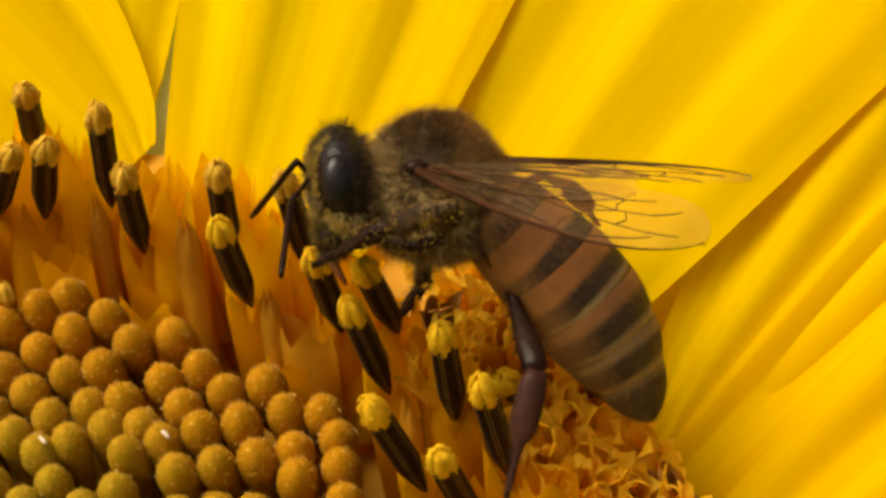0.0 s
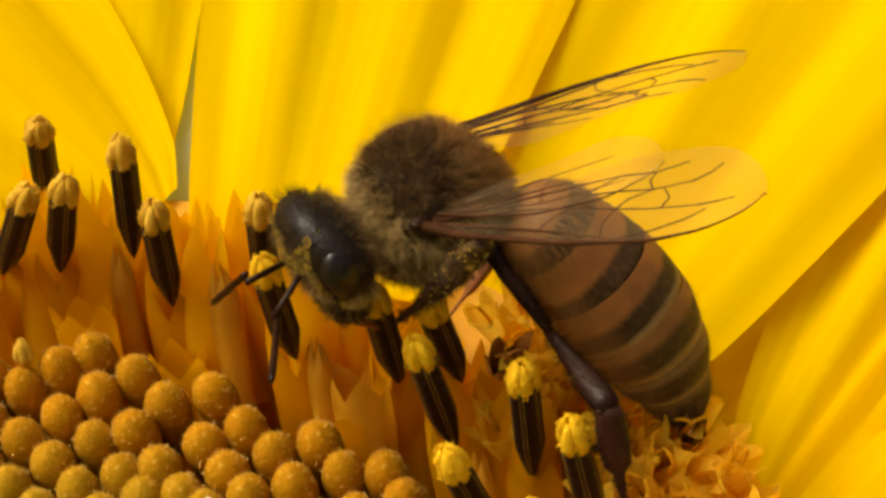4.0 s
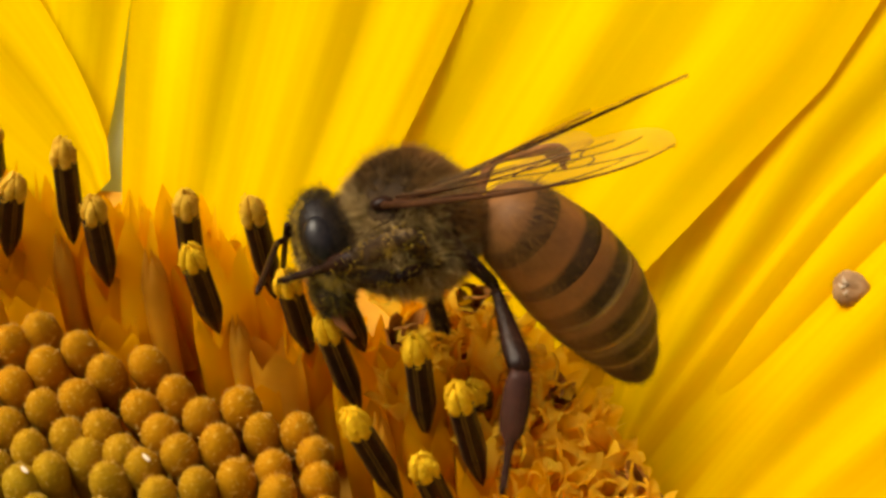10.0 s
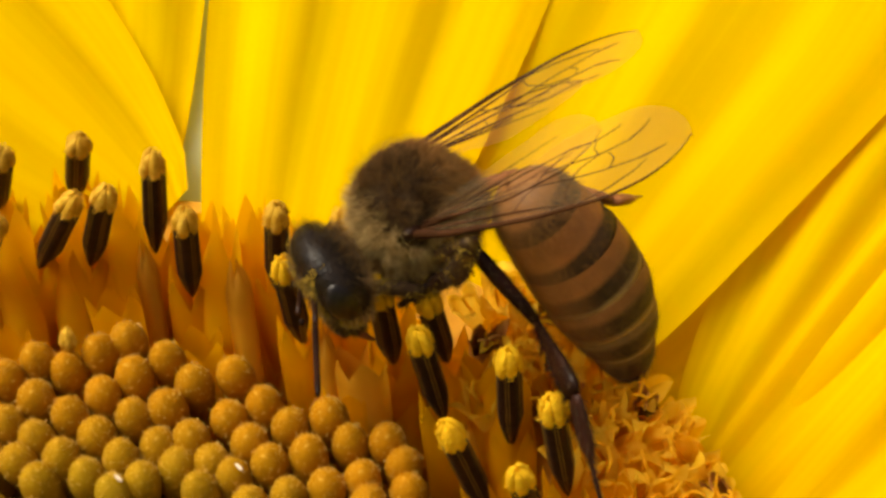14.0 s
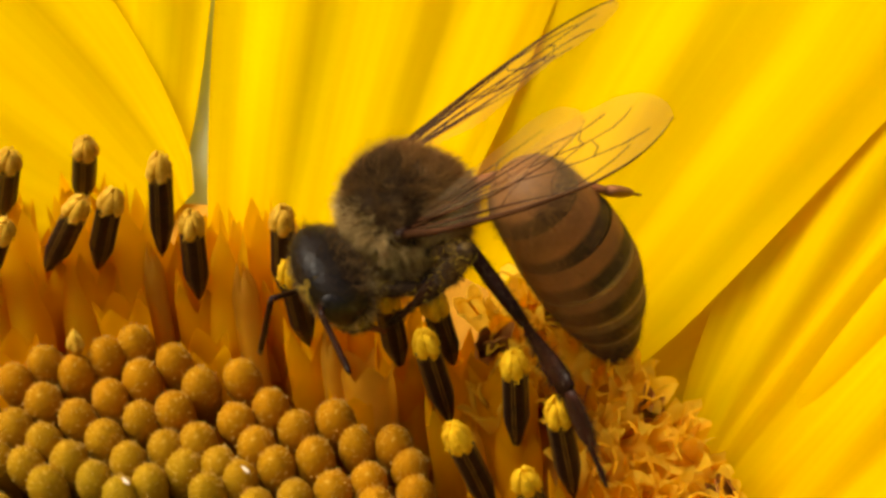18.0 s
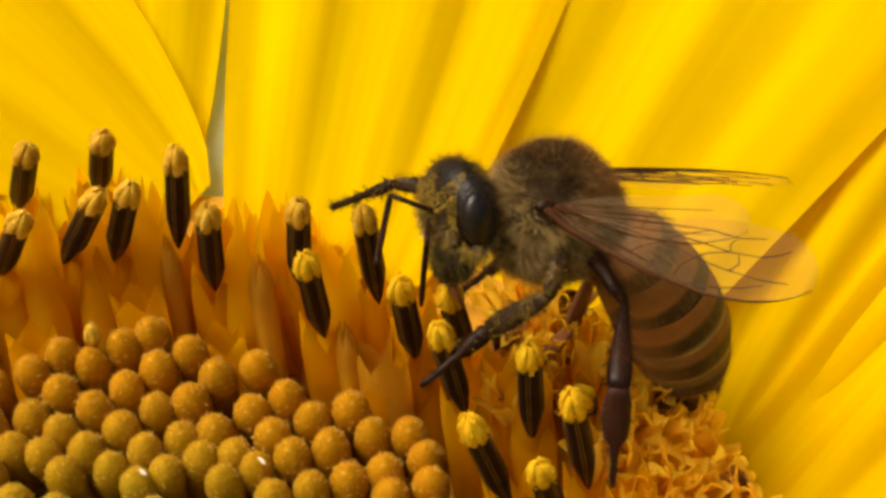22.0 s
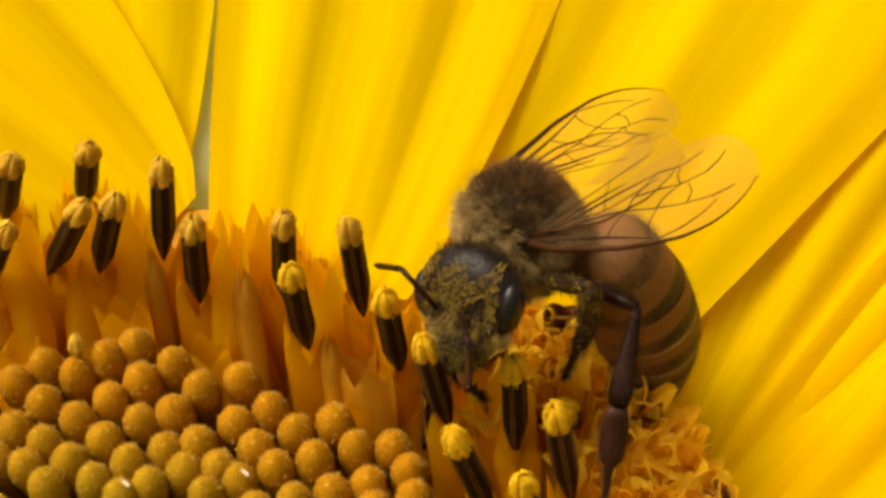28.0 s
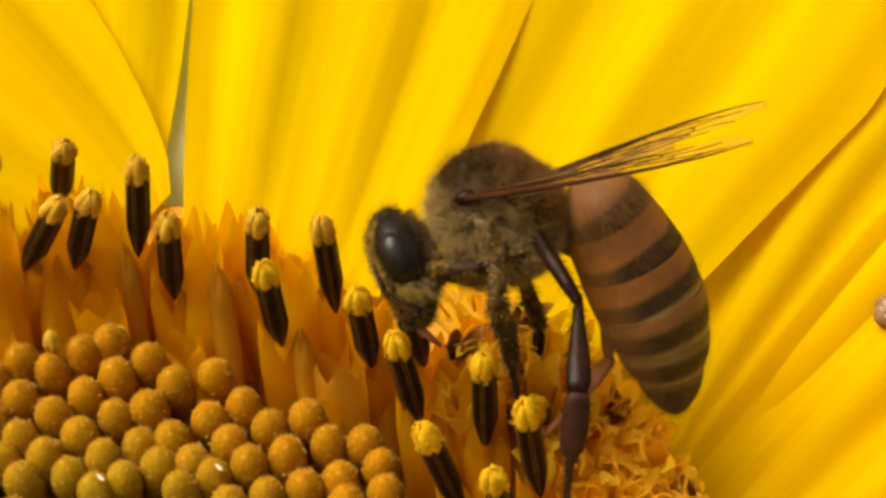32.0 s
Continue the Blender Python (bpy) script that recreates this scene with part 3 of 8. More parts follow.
# spent florets with curled styles along the rim
def spent_mesh(kind, mat):
    """A withering floret: a short crumpled cup, its torn lobes rolled outwards, and two fine curled styles."""
    rg = random.Random(300 + kind)
    seg, rows, vs = 40, 12, []
    tall = [rg.uniform(0.45, 0.95) for _ in range(5)]
    out = [rg.uniform(0.05, 0.7) for _ in range(5)]
    ph = [rg.uniform(0, 6.28) for _ in range(4)]
    for i in range(rows):
        s = i / (rows - 1)
        q = max(0.0, (s - 0.5) / 0.5)
        for j in range(seg):
            g = 2 * math.pi * j / seg
            k, w = divmod(j, 8)
            lobe = (1 - abs(w - 4) / 4) ** 0.8
            a = 2.3 * out[k] * q * lobe
            r = 0.30 + 0.14 * min(s, 0.5) / 0.5 + tall[k] * 0.42 * (1 - math.cos(a)) / max(0.4, out[k]) + 0.05 * math.sin(3 * g + ph[0] + 4 * s) * q
            z = -2.2 + 2.2 * min(s, 0.5) / 0.5 + tall[k] * lobe * (math.sin(a) / a if a > 0.01 else 1.0) * q + 0.06 * math.sin(5 * g + ph[1]) * q
            r += 0.035 * math.sin(9 * g + ph[2] + 5 * s) * q
            vs.append((r * math.cos(g), r * math.sin(g), z))
    bits = [(np.array(vs), grid_faces(rows, seg, True))]
    for sgn in (0, math.pi):
        g = rg.uniform(0, 3) + sgn
        pts = [(0, 0, -0.5), (0.02, 0, 0.3)]
        for q in np.linspace(0, rg.uniform(2.0, 3.4), 8):
            rr = 0.20
            pts.append((rr * math.cos(g) * (1 - math.cos(q)), rr * math.sin(g) * (1 - math.cos(q)), 0.5 + rr * 0.95 * math.sin(q)))
        bits.append(tube(pts, [0.05, 0.055] + [0.055 - 0.004 * i for i in range(8)], 6))
    ob = part("spent_shape", *join(bits), mat)
    data = ob.data
    bpy.data.objects.remove(ob)
    return data


SPENT = [spent_mesh(k, STYLE) for k in range(6)] + [spent_mesh(7, WITHERED)]
CHAFF = plain("chaff_white", [(0.3, (0.62, 0.48, 0.34)), (0.7, (0.80, 0.68, 0.52))], 2000, 0.6)
OPENING, FLAKES = (-9.96, -3.07), ((-8.16, -7.18), (-5.03, -6.85))
WITHERED_AT = ((5.93, -4.47, -0.9), (7.8, -6.87, -1.3))
SPENT_ORANGE = [spent_mesh(k + 5, COROLLA_PALE) for k in range(2)]
k = 0
for r in (15.4, 16.1, 16.8, 17.5, 18.2, 18.9):
    count = int(2 * math.pi * r / 0.88)
    for j in range(count):
        g = (360 * (j + rnd.uniform(-0.3, 0.3)) / count) % 360
        x, y, _ = radial(g, r + rnd.uniform(-0.25, 0.25), 0)
        behind = 55 < g < 140
        if behind and (not 15.8 < r < 17 or rnd.random() < 0.6):
            continue
        if any((x - a) ** 2 + (y - b) ** 2 < 0.8 for a, b in taken):
            continue
        k += 1
        out = math.radians(g)
        turn = Euler((rnd.uniform(-0.3, 0.3) - 0.35 * math.sin(out), rnd.uniform(-0.3, 0.3) + 0.35 * math.cos(out), rnd.uniform(0, 6.28)))
        s = rnd.uniform(0.9, 1.2)
        share("spent_floret", SPENT[k % 6 if rnd.random() < 0.98 else 6] if not behind else SPENT_ORANGE[k % 2], flower, Matrix.LocRotScale((x * U, y * U, rnd.uniform(-1.4, -0.7) * U - 0.9 * U * behind), turn, (s, s, s)))


# shrivelled brown florets among the spent ones
for k, (x, y, z) in enumerate(WITHERED_AT):
    m = Matrix.LocRotScale((x * U, y * U, z * U), Euler((rnd.uniform(-0.5, 0.2), rnd.uniform(0.0, 0.5), rnd.uniform(0, 6.28))), (0.75, 0.75, 0.85))
    tagged(share("spent_floret", SPENT[6], flower, m), "shrivelled brown floret")
# one bud just opening with a frayed yellow tip, and two pale chaff flakes
tip = share("floret_tip", CAPS_DULL[0], flower, Matrix.LocRotScale((OPENING[0] * U, OPENING[1] * U, 0.10 * U), Euler((-0.35, 0, 0)), (0.62, 0.62, 0.62)))
tagged(tip, "frayed yellow tip of an opening bud")
for x, y in FLAKES:
    v, f = ellipsoid((0.17, 0.07, 0.025), 10, 6)
    part("chaff", v, f, CHAFF, flower, "tiny pale flake", m=Matrix.Translation((x * U, y * U, 0.24 * U)) @ Euler((0.6, 0.2, 2.3)).to_matrix().to_4x4())


# a tiny pale husk on one petal
HUSK_AT, HUSK_UP = (0.016470, 0.000637, -0.002015), (-0.15, -0.92, 0.35)
HUSK = plain("husk_pale", [(0.35, (0.22, 0.12, 0.05)), (0.65, (0.40, 0.24, 0.12))], 1500, 0.75, 0.6)
husk = new("seed_husk")
husk.matrix_basis = Matrix.Translation(HUSK_AT) @ Vector(HUSK_UP).to_track_quat("Z", "Y").to_matrix().to_4x4()
tagged(husk, "tiny pale brown round husk with a hole on a petal", "husk")
vs, seg = [], 22
for i in range(15):
    a = 0.42 + (math.pi - 0.42) * i / 14
    for j in range(seg):
        g = 2 * math.pi * j / seg
        r = 0.52 * math.sin(a) * (1 + 0.05 * math.cos(3 * g) + 0.04 * math.cos(7 * g + i))
        vs.append((r * math.cos(g), r * math.sin(g), 0.42 + 0.44 * math.cos(a)))
for i in range(6):
    for j in range(seg):
        g = 2 * math.pi * j / seg
        r = (0.19 - 0.03 * i) * (1 + 0.1 * math.cos(3 * g))
        vs.insert(0, (r * math.cos(g), r * math.sin(g), 0.78 - 0.09 * i))
part("shell", vs, grid_faces(21, seg, True), HUSK, husk)
bits = []
for k, (g, r0, r1) in enumerate(((2.1, 0.14, 0.40), (2.7, 0.16, 0.36), (3.6, 0.12, 0.30))):
    mid = 0.5 * (r0 + r1)
    bits.append(tube([(r0 * math.cos(g), r0 * math.sin(g), 0.80), (mid * math.cos(g + 0.35), mid * math.sin(g + 0.35), 0.83), (r1 * math.cos(g + 0.1), r1 * math.sin(g + 0.1), 0.70)], [0.045, 0.06, 0.025], 7))
part("flake", *join(bits), plain("flake_white", [(0.3, (0.34, 0.24, 0.15)), (0.7, (0.48, 0.38, 0.27))], 2000, 0.7), husk, "whitish torn flakes")

# ---- the bee ----
CUTICLE = plain("cuticle_dark", [(0.3, (0.014, 0.009, 0.005)), (0.7, (0.034, 0.020, 0.010))], 1800, 0.6, 0.4, 0.0, 3.0, 0.2)
LEG = plain("leg_brown", [(0.3, (0.008, 0.003, 0.0015)), (0.7, (0.028, 0.009, 0.004))], 900, 0.3, 0.3, 0.0, 3.0, 0.10)
EYE = plain("eye_black", [(0.3, (0.006, 0.004, 0.003)), (0.7, (0.016, 0.011, 0.009))], 6000, 0.3, 0.3, 0.0, 1.0, 0.28, 0.00002)
HEAD_SKIN = plain("head_black", [(0.3, (0.006, 0.004, 0.003)), (0.7, (0.018, 0.011, 0.007))], 2600, 0.42, 0.6, 0.0, 4.0, 0.22)
VEIN = plain("wing_vein", [(0.3, (0.030, 0.011, 0.004)), (0.7, (0.075, 0.028, 0.010))], 900, 0.6, 0.2, 0.0, 2.0, 0.05)


def fur_material(name, dark, light):
    k = Mat(name)
    k.set(Roughness=0.75, Specular_IOR_Level=0.25)
    c = k.ramp(k.island(), [(0.0, dark), (1.0, light)])
    k.color(c)
    return k.thin(c, 0.42).m


SKIN = plain("thorax_skin", [(0.3, (0.028, 0.015, 0.006)), (0.7, (0.055, 0.030, 0.011))], 1800, 0.8, 0.4, 0.0, 3.0, 0.15)
LEG_RED = plain("leg_reddish", [(0.3, (0.022, 0.008, 0.005)), (0.7, (0.056, 0.019, 0.011))], 900, 0.4, 0.4, 0.0, 3.0, 0.1)
# Rust of the tongue; on the right hind leg, backlight put into the colour.
TONGUE_BACKLIT_LEG = plain("tongue_backlit_leg", [(0.3, (0.20, 0.070, 0.024)), (0.7, (0.36, 0.140, 0.05))], 900, 0.5, 0.4, 0.12, 3.0, 0.12)
LEG_DUSTY = plain("leg_dusty", [(0.45, (0.035, 0.017, 0.007)), (0.78, (0.17, 0.10, 0.02))], 3600, 0.5, 0.5, 0.0, 4.0, 0.15)
FUR = fur_material("fur_tan", (0.065, 0.034, 0.011), (0.29, 0.165, 0.050))
FUR_LONG = fur_material("fur_tips", (0.12, 0.060, 0.018), (0.42, 0.24, 0.07))
FUR_RUST = fur_material("fur_rust", (0.11, 0.046, 0.012), (0.38, 0.185, 0.046))
FUR_OLIVE = fur_material("fur_olive", (0.045, 0.025, 0.010), (0.24, 0.135, 0.048))
FUR_DARK = fur_material("fur_brown", (0.022, 0.012, 0.005), (0.085, 0.046, 0.017))
FACE_FUR = fur_material("fur_face", (0.09, 0.062, 0.008), (0.42, 0.30, 0.045))
HEAD_FUR = fur_material("fur_black", (0.012, 0.008, 0.004), (0.10, 0.065, 0.024))
FUR_PALE = fur_material("fur_pale", (0.28, 0.18, 0.065), (0.80, 0.60, 0.25))


def wing_material():
    k = Mat("wing_film")
    k.set(Roughness=0.22, Specular_IOR_Level=0.9)
    k.color(k.ramp(k.noise(700, 3.0), [(0.3, (0.46, 0.33, 0.15)), (0.7, (0.64, 0.49, 0.25))]))
    k.bump(k.noise(900, 3.0), 0.5, 0.00008)
    tr, mx = k.n.new("ShaderNodeBsdfTransparent"), k.n.new("ShaderNodeMixShader")
    tr.inputs[0].default_value = (0.93, 0.87, 0.80, 1)
    mx.inputs[0].default_value = 0.945
    k.l.new(k.b.outputs[0], mx.inputs[1])
    k.l.new(tr.outputs[0], mx.inputs[2])
    k.l.new(mx.outputs[0], k.out.inputs[0])
    return k.m


WING = wing_material()


def band_material(name, base, band, start, soft, tip=None):
    """A tergite: base colour in front, a dark band from start (units along the segment) to its rear edge, paler on the flanks."""
    k = Mat(name)
    k.set(Roughness=0.5, Specular_IOR_Level=0.18)
    sep = k.n.new("ShaderNodeSeparateXYZ")
    k.l.new(k.coords((1 / U, 1 / U, 1 / U)), sep.inputs[0])
    wob = k.n.new("ShaderNodeMath")
    wob.operation = "MULTIPLY_ADD"
    wob.inputs[1].default_value = 0.30
    k.l.new(k.noise(700, 3.0), wob.inputs[0])
    k.l.new(sep.outputs[0], wob.inputs[2])
    st = [(0.0, base), (max(0.01, (start + 0.15) / 3), base), ((start + 0.15 + soft) / 3, band)]
    if tip:
        st += [(tip[0] / 3, band), ((tip[0] + 0.22) / 3, tip[1])]
    sc = k.n.new("ShaderNodeMath")
    sc.operation = "DIVIDE"
    sc.inputs[1].default_value = 3.0
    k.l.new(wob.outputs[0], sc.inputs[0])
    c = k.ramp(sc.outputs[0], st)
    # the band fades out towards the belly
    flank = k.n.new("ShaderNodeMapRange")
    for i, v in enumerate((-1.5, -0.25, 0.75, 0.0)):
        flank.inputs[i + 1].default_value = v
    k.l.new(sep.outputs[2], flank.inputs[0])
    c = k.mix(flank.outputs[0], c, tuple(0.5 * q + 0.5 * w for q, w in zip(base, (0.40, 0.20, 0.055))))
    c = k.mix(k.ramp(k.noise(420, 4.0), [(0.35, (0, 0, 0)), (0.75, (0.70, 0.70, 0.70))]), c, (0.06, 0.03, 0.012))
    k.color(c).bump(k.noise(3500, 2.0), 0.5, 0.00007)
    return k.m


DUST = plain("pollen_dust", [(0.3, (0.36, 0.22, 0.02)), (0.7, (0.55, 0.36, 0.04))], 4000, 0.8, 0.5)

bee = new("honey_bee")
tagged(bee, "furry brown honey bee dusted with pollen on the sunflower", "bee")


def fur(area, count, length, spread, mat, parent, seed, keep=None, width=0.0058, back=0.5, tuft=0.35):
    """Hairs on an ellipsoid's half axes: thin bent blades, swept backwards (-x) and gathered into tufts."""
    rg = np.random.default_rng(seed)
    area = np.asarray(area, float)
    d = rg.normal(size=(count, 3))
    d /= np.linalg.norm(d, axis=1, keepdims=True)
    if keep:
        d = d[np.array([bool(keep(q)) for q in d])]
    c = len(d)
    p = d * area
    n = d / area
    n /= np.linalg.norm(n, axis=1, keepdims=True)
    q = p * 7.0
    clump = np.stack([np.sin(q[:, 1] + 2.1 * np.sin(q[:, 2])), np.sin(q[:, 2] * 1.2 + 1.7 * np.sin(q[:, 0])), np.sin(q[:, 0] * 1.1 + 2.3 * np.sin(q[:, 1]))], 1)
    h = n + rg.normal(size=(c, 3)) * spread + tuft * clump + np.array((-0.5 * back, 0, 0))
    h /= np.linalg.norm(h, axis=1, keepdims=True)
    ln = (length * rg.uniform(0.45, 1.15, c))[:, None]
    e = np.cross(h, rg.normal(size=(c, 3)))
    e *= width / (np.linalg.norm(e, axis=1, keepdims=True) + 1e-9)
    mid = p + h * ln * 0.55
    tip = p + h * ln + np.array((-back * 0.25, 0, -0.05)) * ln
    root = p - n * 0.06
    vs = np.stack([root - e, root + e, mid + e * 0.8, mid - e * 0.8, tip], 1).reshape(-1, 3)
    fs = [f for i in range(0, 5 * c, 5) for f in ((i, i + 1, i + 2, i + 3), (i + 3, i + 2, i + 4))]
    ob = part("fur", vs, fs, mat, parent, smooth=False)
    return tagged(ob, kind="stuff")


# thorax: x forward, y to the bee's left, z to its back
TH = np.array((1.50, 1.42, 1.40))


def boxy(p):
    """Swells the shoulders a little, so that the back is flatter than a ball."""
    d = p / TH
    r = (abs(d[0]) ** 2.6 + abs(d[1]) ** 2.6 + abs(d[2]) ** 2.6) ** (1 / 2.6)
    return p * (0.45 + 0.55 / max(r, 0.2))


thorax = part("thorax", *ellipsoid(TH * 0.97, 32, 20, boxy), SKIN, bee, "dark thorax under dense tan fur")
SH = TH * 0.99


def clad(rule):
    """The fur leaves the wing roots bare."""
    return lambda d: rule(d) and not (abs(d[1]) > 0.80 and -0.28 < d[2] < 0.30 and -0.05 < d[0] < 0.55)


back_disc = clad(lambda d: d[2] + 0.14 * math.sin(9 * d[0] + 4 * d[1]) + 0.10 * math.sin(17 * d[1] - 6 * d[0]) > 0.46 and -0.40 < d[0] < 0.80)
fur(SH, 46000, 0.32, 0.42, FUR_DARK, thorax, 1, back_disc, 0.0062, 0.5, 0.25)
fur(SH, 3500, 0.38, 0.38, FUR_OLIVE, thorax, 20, back_disc, 0.0040, 0.4, 0.45)
fur(SH, 11000, 0.60, 0.36, FUR_RUST, thorax, 19, back_disc, 0.0030, 0.3, 0.45)
fur(SH, 26000, 0.36, 0.36, FUR_OLIVE, thorax, 2, clad(lambda d: 0.05 < d[2] < 0.66), 0.0052, 0.4, 0.45)
fur(SH, 24000, 0.48, 0.35, FUR_RUST, thorax, 13, clad(lambda d: d[0] < -0.22 and d[2] > -0.15), 0.0056, 0.3, 0.5)
fur(SH, 9000, 0.42, 0.34, FUR, thorax, 3, clad(lambda d: d[2] < 0.30 and d[0] > -0.75), 0.0058, 0.5, 0.5)
fur(SH, 22000, 0.58, 0.38, FUR_PALE, thorax, 14, clad(lambda d: d[2] < -0.05 or (d[0] > 0.5 and d[2] < 0.3)), 0.0060, 0.4, 0.6)
fur(SH, 12000, 0.50, 0.35, FUR_PALE, thorax, 15, clad(lambda d: d[0] > 0.60 and -0.3 < d[2] < 0.7), 0.0050, -0.2, 0.5)
fur(SH, 3500, 0.72, 0.34, FUR_LONG, thorax, 16, clad(lambda d: d[2] > -0.2), 0.0030, 0.3, 0.45)
thorax.scale = (0.95, 0.95, 0.95)
part("tegula", ellipsoid((0.33, 0.20, 0.20))[0] + (0.50, 1.32, 0.06), ellipsoid((0.33, 0.20, 0.20))[1], LEG, thorax, "glossy brown wing root")
part("tegula", ellipsoid((0.33, 0.20, 0.20))[0] + (0.50, -1.32, 0.06), ellipsoid((0.33, 0.20, 0.20))[1], LEG, thorax)


PROP = np.array((0.85, 1.10, 1.05))
v, f = ellipsoid(PROP, 24, 14)
rear = part("rear_thorax", v, f, SKIN, thorax, m=Matrix.Translation((-1.1 * U, 0, -0.45 * U)))
CHEST = np.array((1.45, 1.02, 0.95))
chest = part("chest", *ellipsoid(CHEST, 24, 14), SKIN, thorax, "dark underside with hanging pale fur", m=Matrix.Translation((-0.05 * U, 0, -1.25 * U)))
for n, (count, ln, mat) in enumerate(((8000, 0.40, FUR), (14000, 0.46, FUR_PALE), (3000, 0.34, FUR_OLIVE))):
    below = fur(CHEST, count, ln, 0.4, mat, thorax, 21 + n, lambda d: d[2] < 0.4, 0.0056, 0.4, 0.5)
    below.matrix_basis = chest.matrix_basis
tuft = fur(PROP, 9000, 0.40, 0.4, FUR_RUST, thorax, 4, lambda d: d[0] < 0.3)
tuft.matrix_basis = rear.matrix_basis
# head: x towards the face, z to the crown
def head_warp(p):
    z = p[2] / 1.5
    return np.array((p[0] + 0.10 * z, p[1] * (1 - 0.26 * max(0, -z) ** 1.3), p[2]))


HD = np.array((0.76, 1.40, 1.28))
head = part("head", *ellipsoid(HD, 28, 18, head_warp), HEAD_SKIN, bee, "black head with pollen-dusted fur")
for sy in (1, -1):
    v, f = ellipsoid((0.43, 0.33, 0.64), 26, 18)
    ca, sa = math.cos(0.30 * sy), math.sin(0.30 * sy)
    v = np.stack([v[:, 0] * ca - v[:, 1] * sa, v[:, 0] * sa + v[:, 1] * ca, v[:, 2]], 1)
    tilt = 0.10 * sy
    v = np.stack([v[:, 0], v[:, 1] + tilt * v[:, 2], v[:, 2]], 1) + (0.08, 1.12 * sy, -0.08)
    part("eye", v, f, EYE, head, "large glossy black compound eye")
    v, f = tube([(0.45, 0.35 * sy, -1.15), (0.55, 0.25 * sy, -1.5), (0.5, 0.05 * sy, -1.72)], [0.2, 0.17, 0.06], 8)
    part("mandible", v, f, LEG, head)
v, f = tube([(0.4, 0, -1.3), (0.35, 0, -1.9), (0.1, 0, -2.4)], [0.17, 0.12, 0.05], 8)
part("proboscis", v, f, TONGUE_BACKLIT_LEG, head, "reddish brown folded tongue")
fur(HD * (1.0, 0.98, 1.0), 4200, 0.13, 0.35, HEAD_FUR, head, 5, lambda d: abs(d[1]) < 0.72 or d[0] < -0.2, 0.0045, 0.2)
fur(HD * (1.0, 0.98, 1.0), 2200, 0.34, 0.28, FUR_DARK, head, 17, lambda d: d[2] > 0.72 and d[0] > -0.4, 0.0045, 0.1)
fur(HD * (1.0, 0.98, 1.0), 6000, 0.30, 0.35, FUR_OLIVE, head, 6, lambda d: d[0] < -0.62 or (d[2] < 0.72 and d[0] > 0.62), 0.0055, 0.2)
fur(HD * (1.0, 0.97, 1.0), 5200, 0.30, 0.4, FUR_PALE, head, 18, lambda d: d[2] < -0.15 and (abs(d[1]) < 0.62 or d[2] < -0.6), 0.0055, 0.2, 0.5)
fur(HD * (1.02, 0.98, 1.0), 7000, 0.17, 0.5, FACE_FUR, head, 7, lambda d: d[0] > 0.25 and abs(d[1]) < 0.7 and d[2] < 0.66 and math.sin(7 * d[1] + 2) + math.sin(6 * d[2]) + math.sin(11 * d[1] - 9 * d[2]) > -0.4, 0.008, 0.0)
MUZZLE = np.array((0.46, 0.60, 0.62))
muzzle = part("muzzle", *ellipsoid(MUZZLE, 20, 12), CUTICLE, head, "pollen-dusted lower face", m=Matrix.Translation((0.28 * U, 0, -1.10 * U)))
for n, (count, ln, mat) in enumerate(((2600, 0.20, FACE_FUR), (1800, 0.26, HEAD_FUR))):
    below = fur(MUZZLE, count, ln, 0.45, mat, head, 31 + n, None, 0.0065, 0.1, 0.4)
    below.matrix_basis = muzzle.matrix_basis
bits = []
rg = np.random.default_rng(8)
while len(bits) < 2900:
    d = rg.normal(size=3)
    d /= np.linalg.norm(d)
    if d[0] > -0.05 and d[2] < 0.72 and abs(d[1]) < 0.70 and math.sin(7 * d[1] + 2) + math.sin(6 * d[2]) + math.sin(11 * d[1] - 9 * d[2]) > -0.8:
        v, f = ellipsoid([rg.uniform(0.008, 0.016)] * 3, 5, 3)
        bits.append((v + d * HD * rg.uniform(1.02, 1.14), f))
tagged(part("pollen", *join(bits), DUST, head, "yellow pollen grains"), kind="stuff")
head.scale = (1.06, 1.06, 1.06)

# abdomen: x towards the tail, z to the back
ORANGE, BROWN, OLIVE, BLACK = (0.30, 0.112, 0.026), (0.27, 0.114, 0.032), (0.26, 0.16, 0.055), (0.012, 0.008, 0.005)
CREAM = (0.46, 0.32, 0.13)
SEGMENTS = [  # length, lap, radius at start, radius at end, colour, band start, soft edge of the band
    (1.4, 0.0, 0.05, 1.33, BROWN, 0.60, 0.14), (1.30, 0.14, 1.33, 1.55, ORANGE, 0.74, 0.16), (1.25, 0.14, 1.56, 1.58, ORANGE, 0.54, 0.18),
    (1.15, 0.14, 1.58, 1.37, BROWN, 0.36, 0.20), (1.05, 0.12, 1.36, 0.96, OLIVE, 0.28, 0.16), (1.3, 0.10, 0.96, 0.09, OLIVE, 0.14, 0.2),
]
BEND = [-12, -7, -3, 3, 8, 12]      # the abdomen arches over: slope of each segment in degrees


def tergite_rows():
    """Where each segment begins, in the abdomen's space."""
    x, z, out = -0.55, -0.2, []
    for (ln, lap, r0, r1, col, band, soft), g in zip(SEGMENTS, BEND):
        a = math.radians(g)
        out.append((x - lap * math.cos(a), z + lap * math.sin(a), a))
        x, z = x + ln * math.cos(a), z - ln * math.sin(a)
    return out


petiole_v, petiole_f = tube([(0.5, 0, -0.2), (0.2, 0, -0.2), (-0.25, 0, -0.3)], [0.4, 0.36, 0.3], 16)
abdomen = part("abdomen", petiole_v, petiole_f, SKIN, bee, "brown and dark banded abdomen")


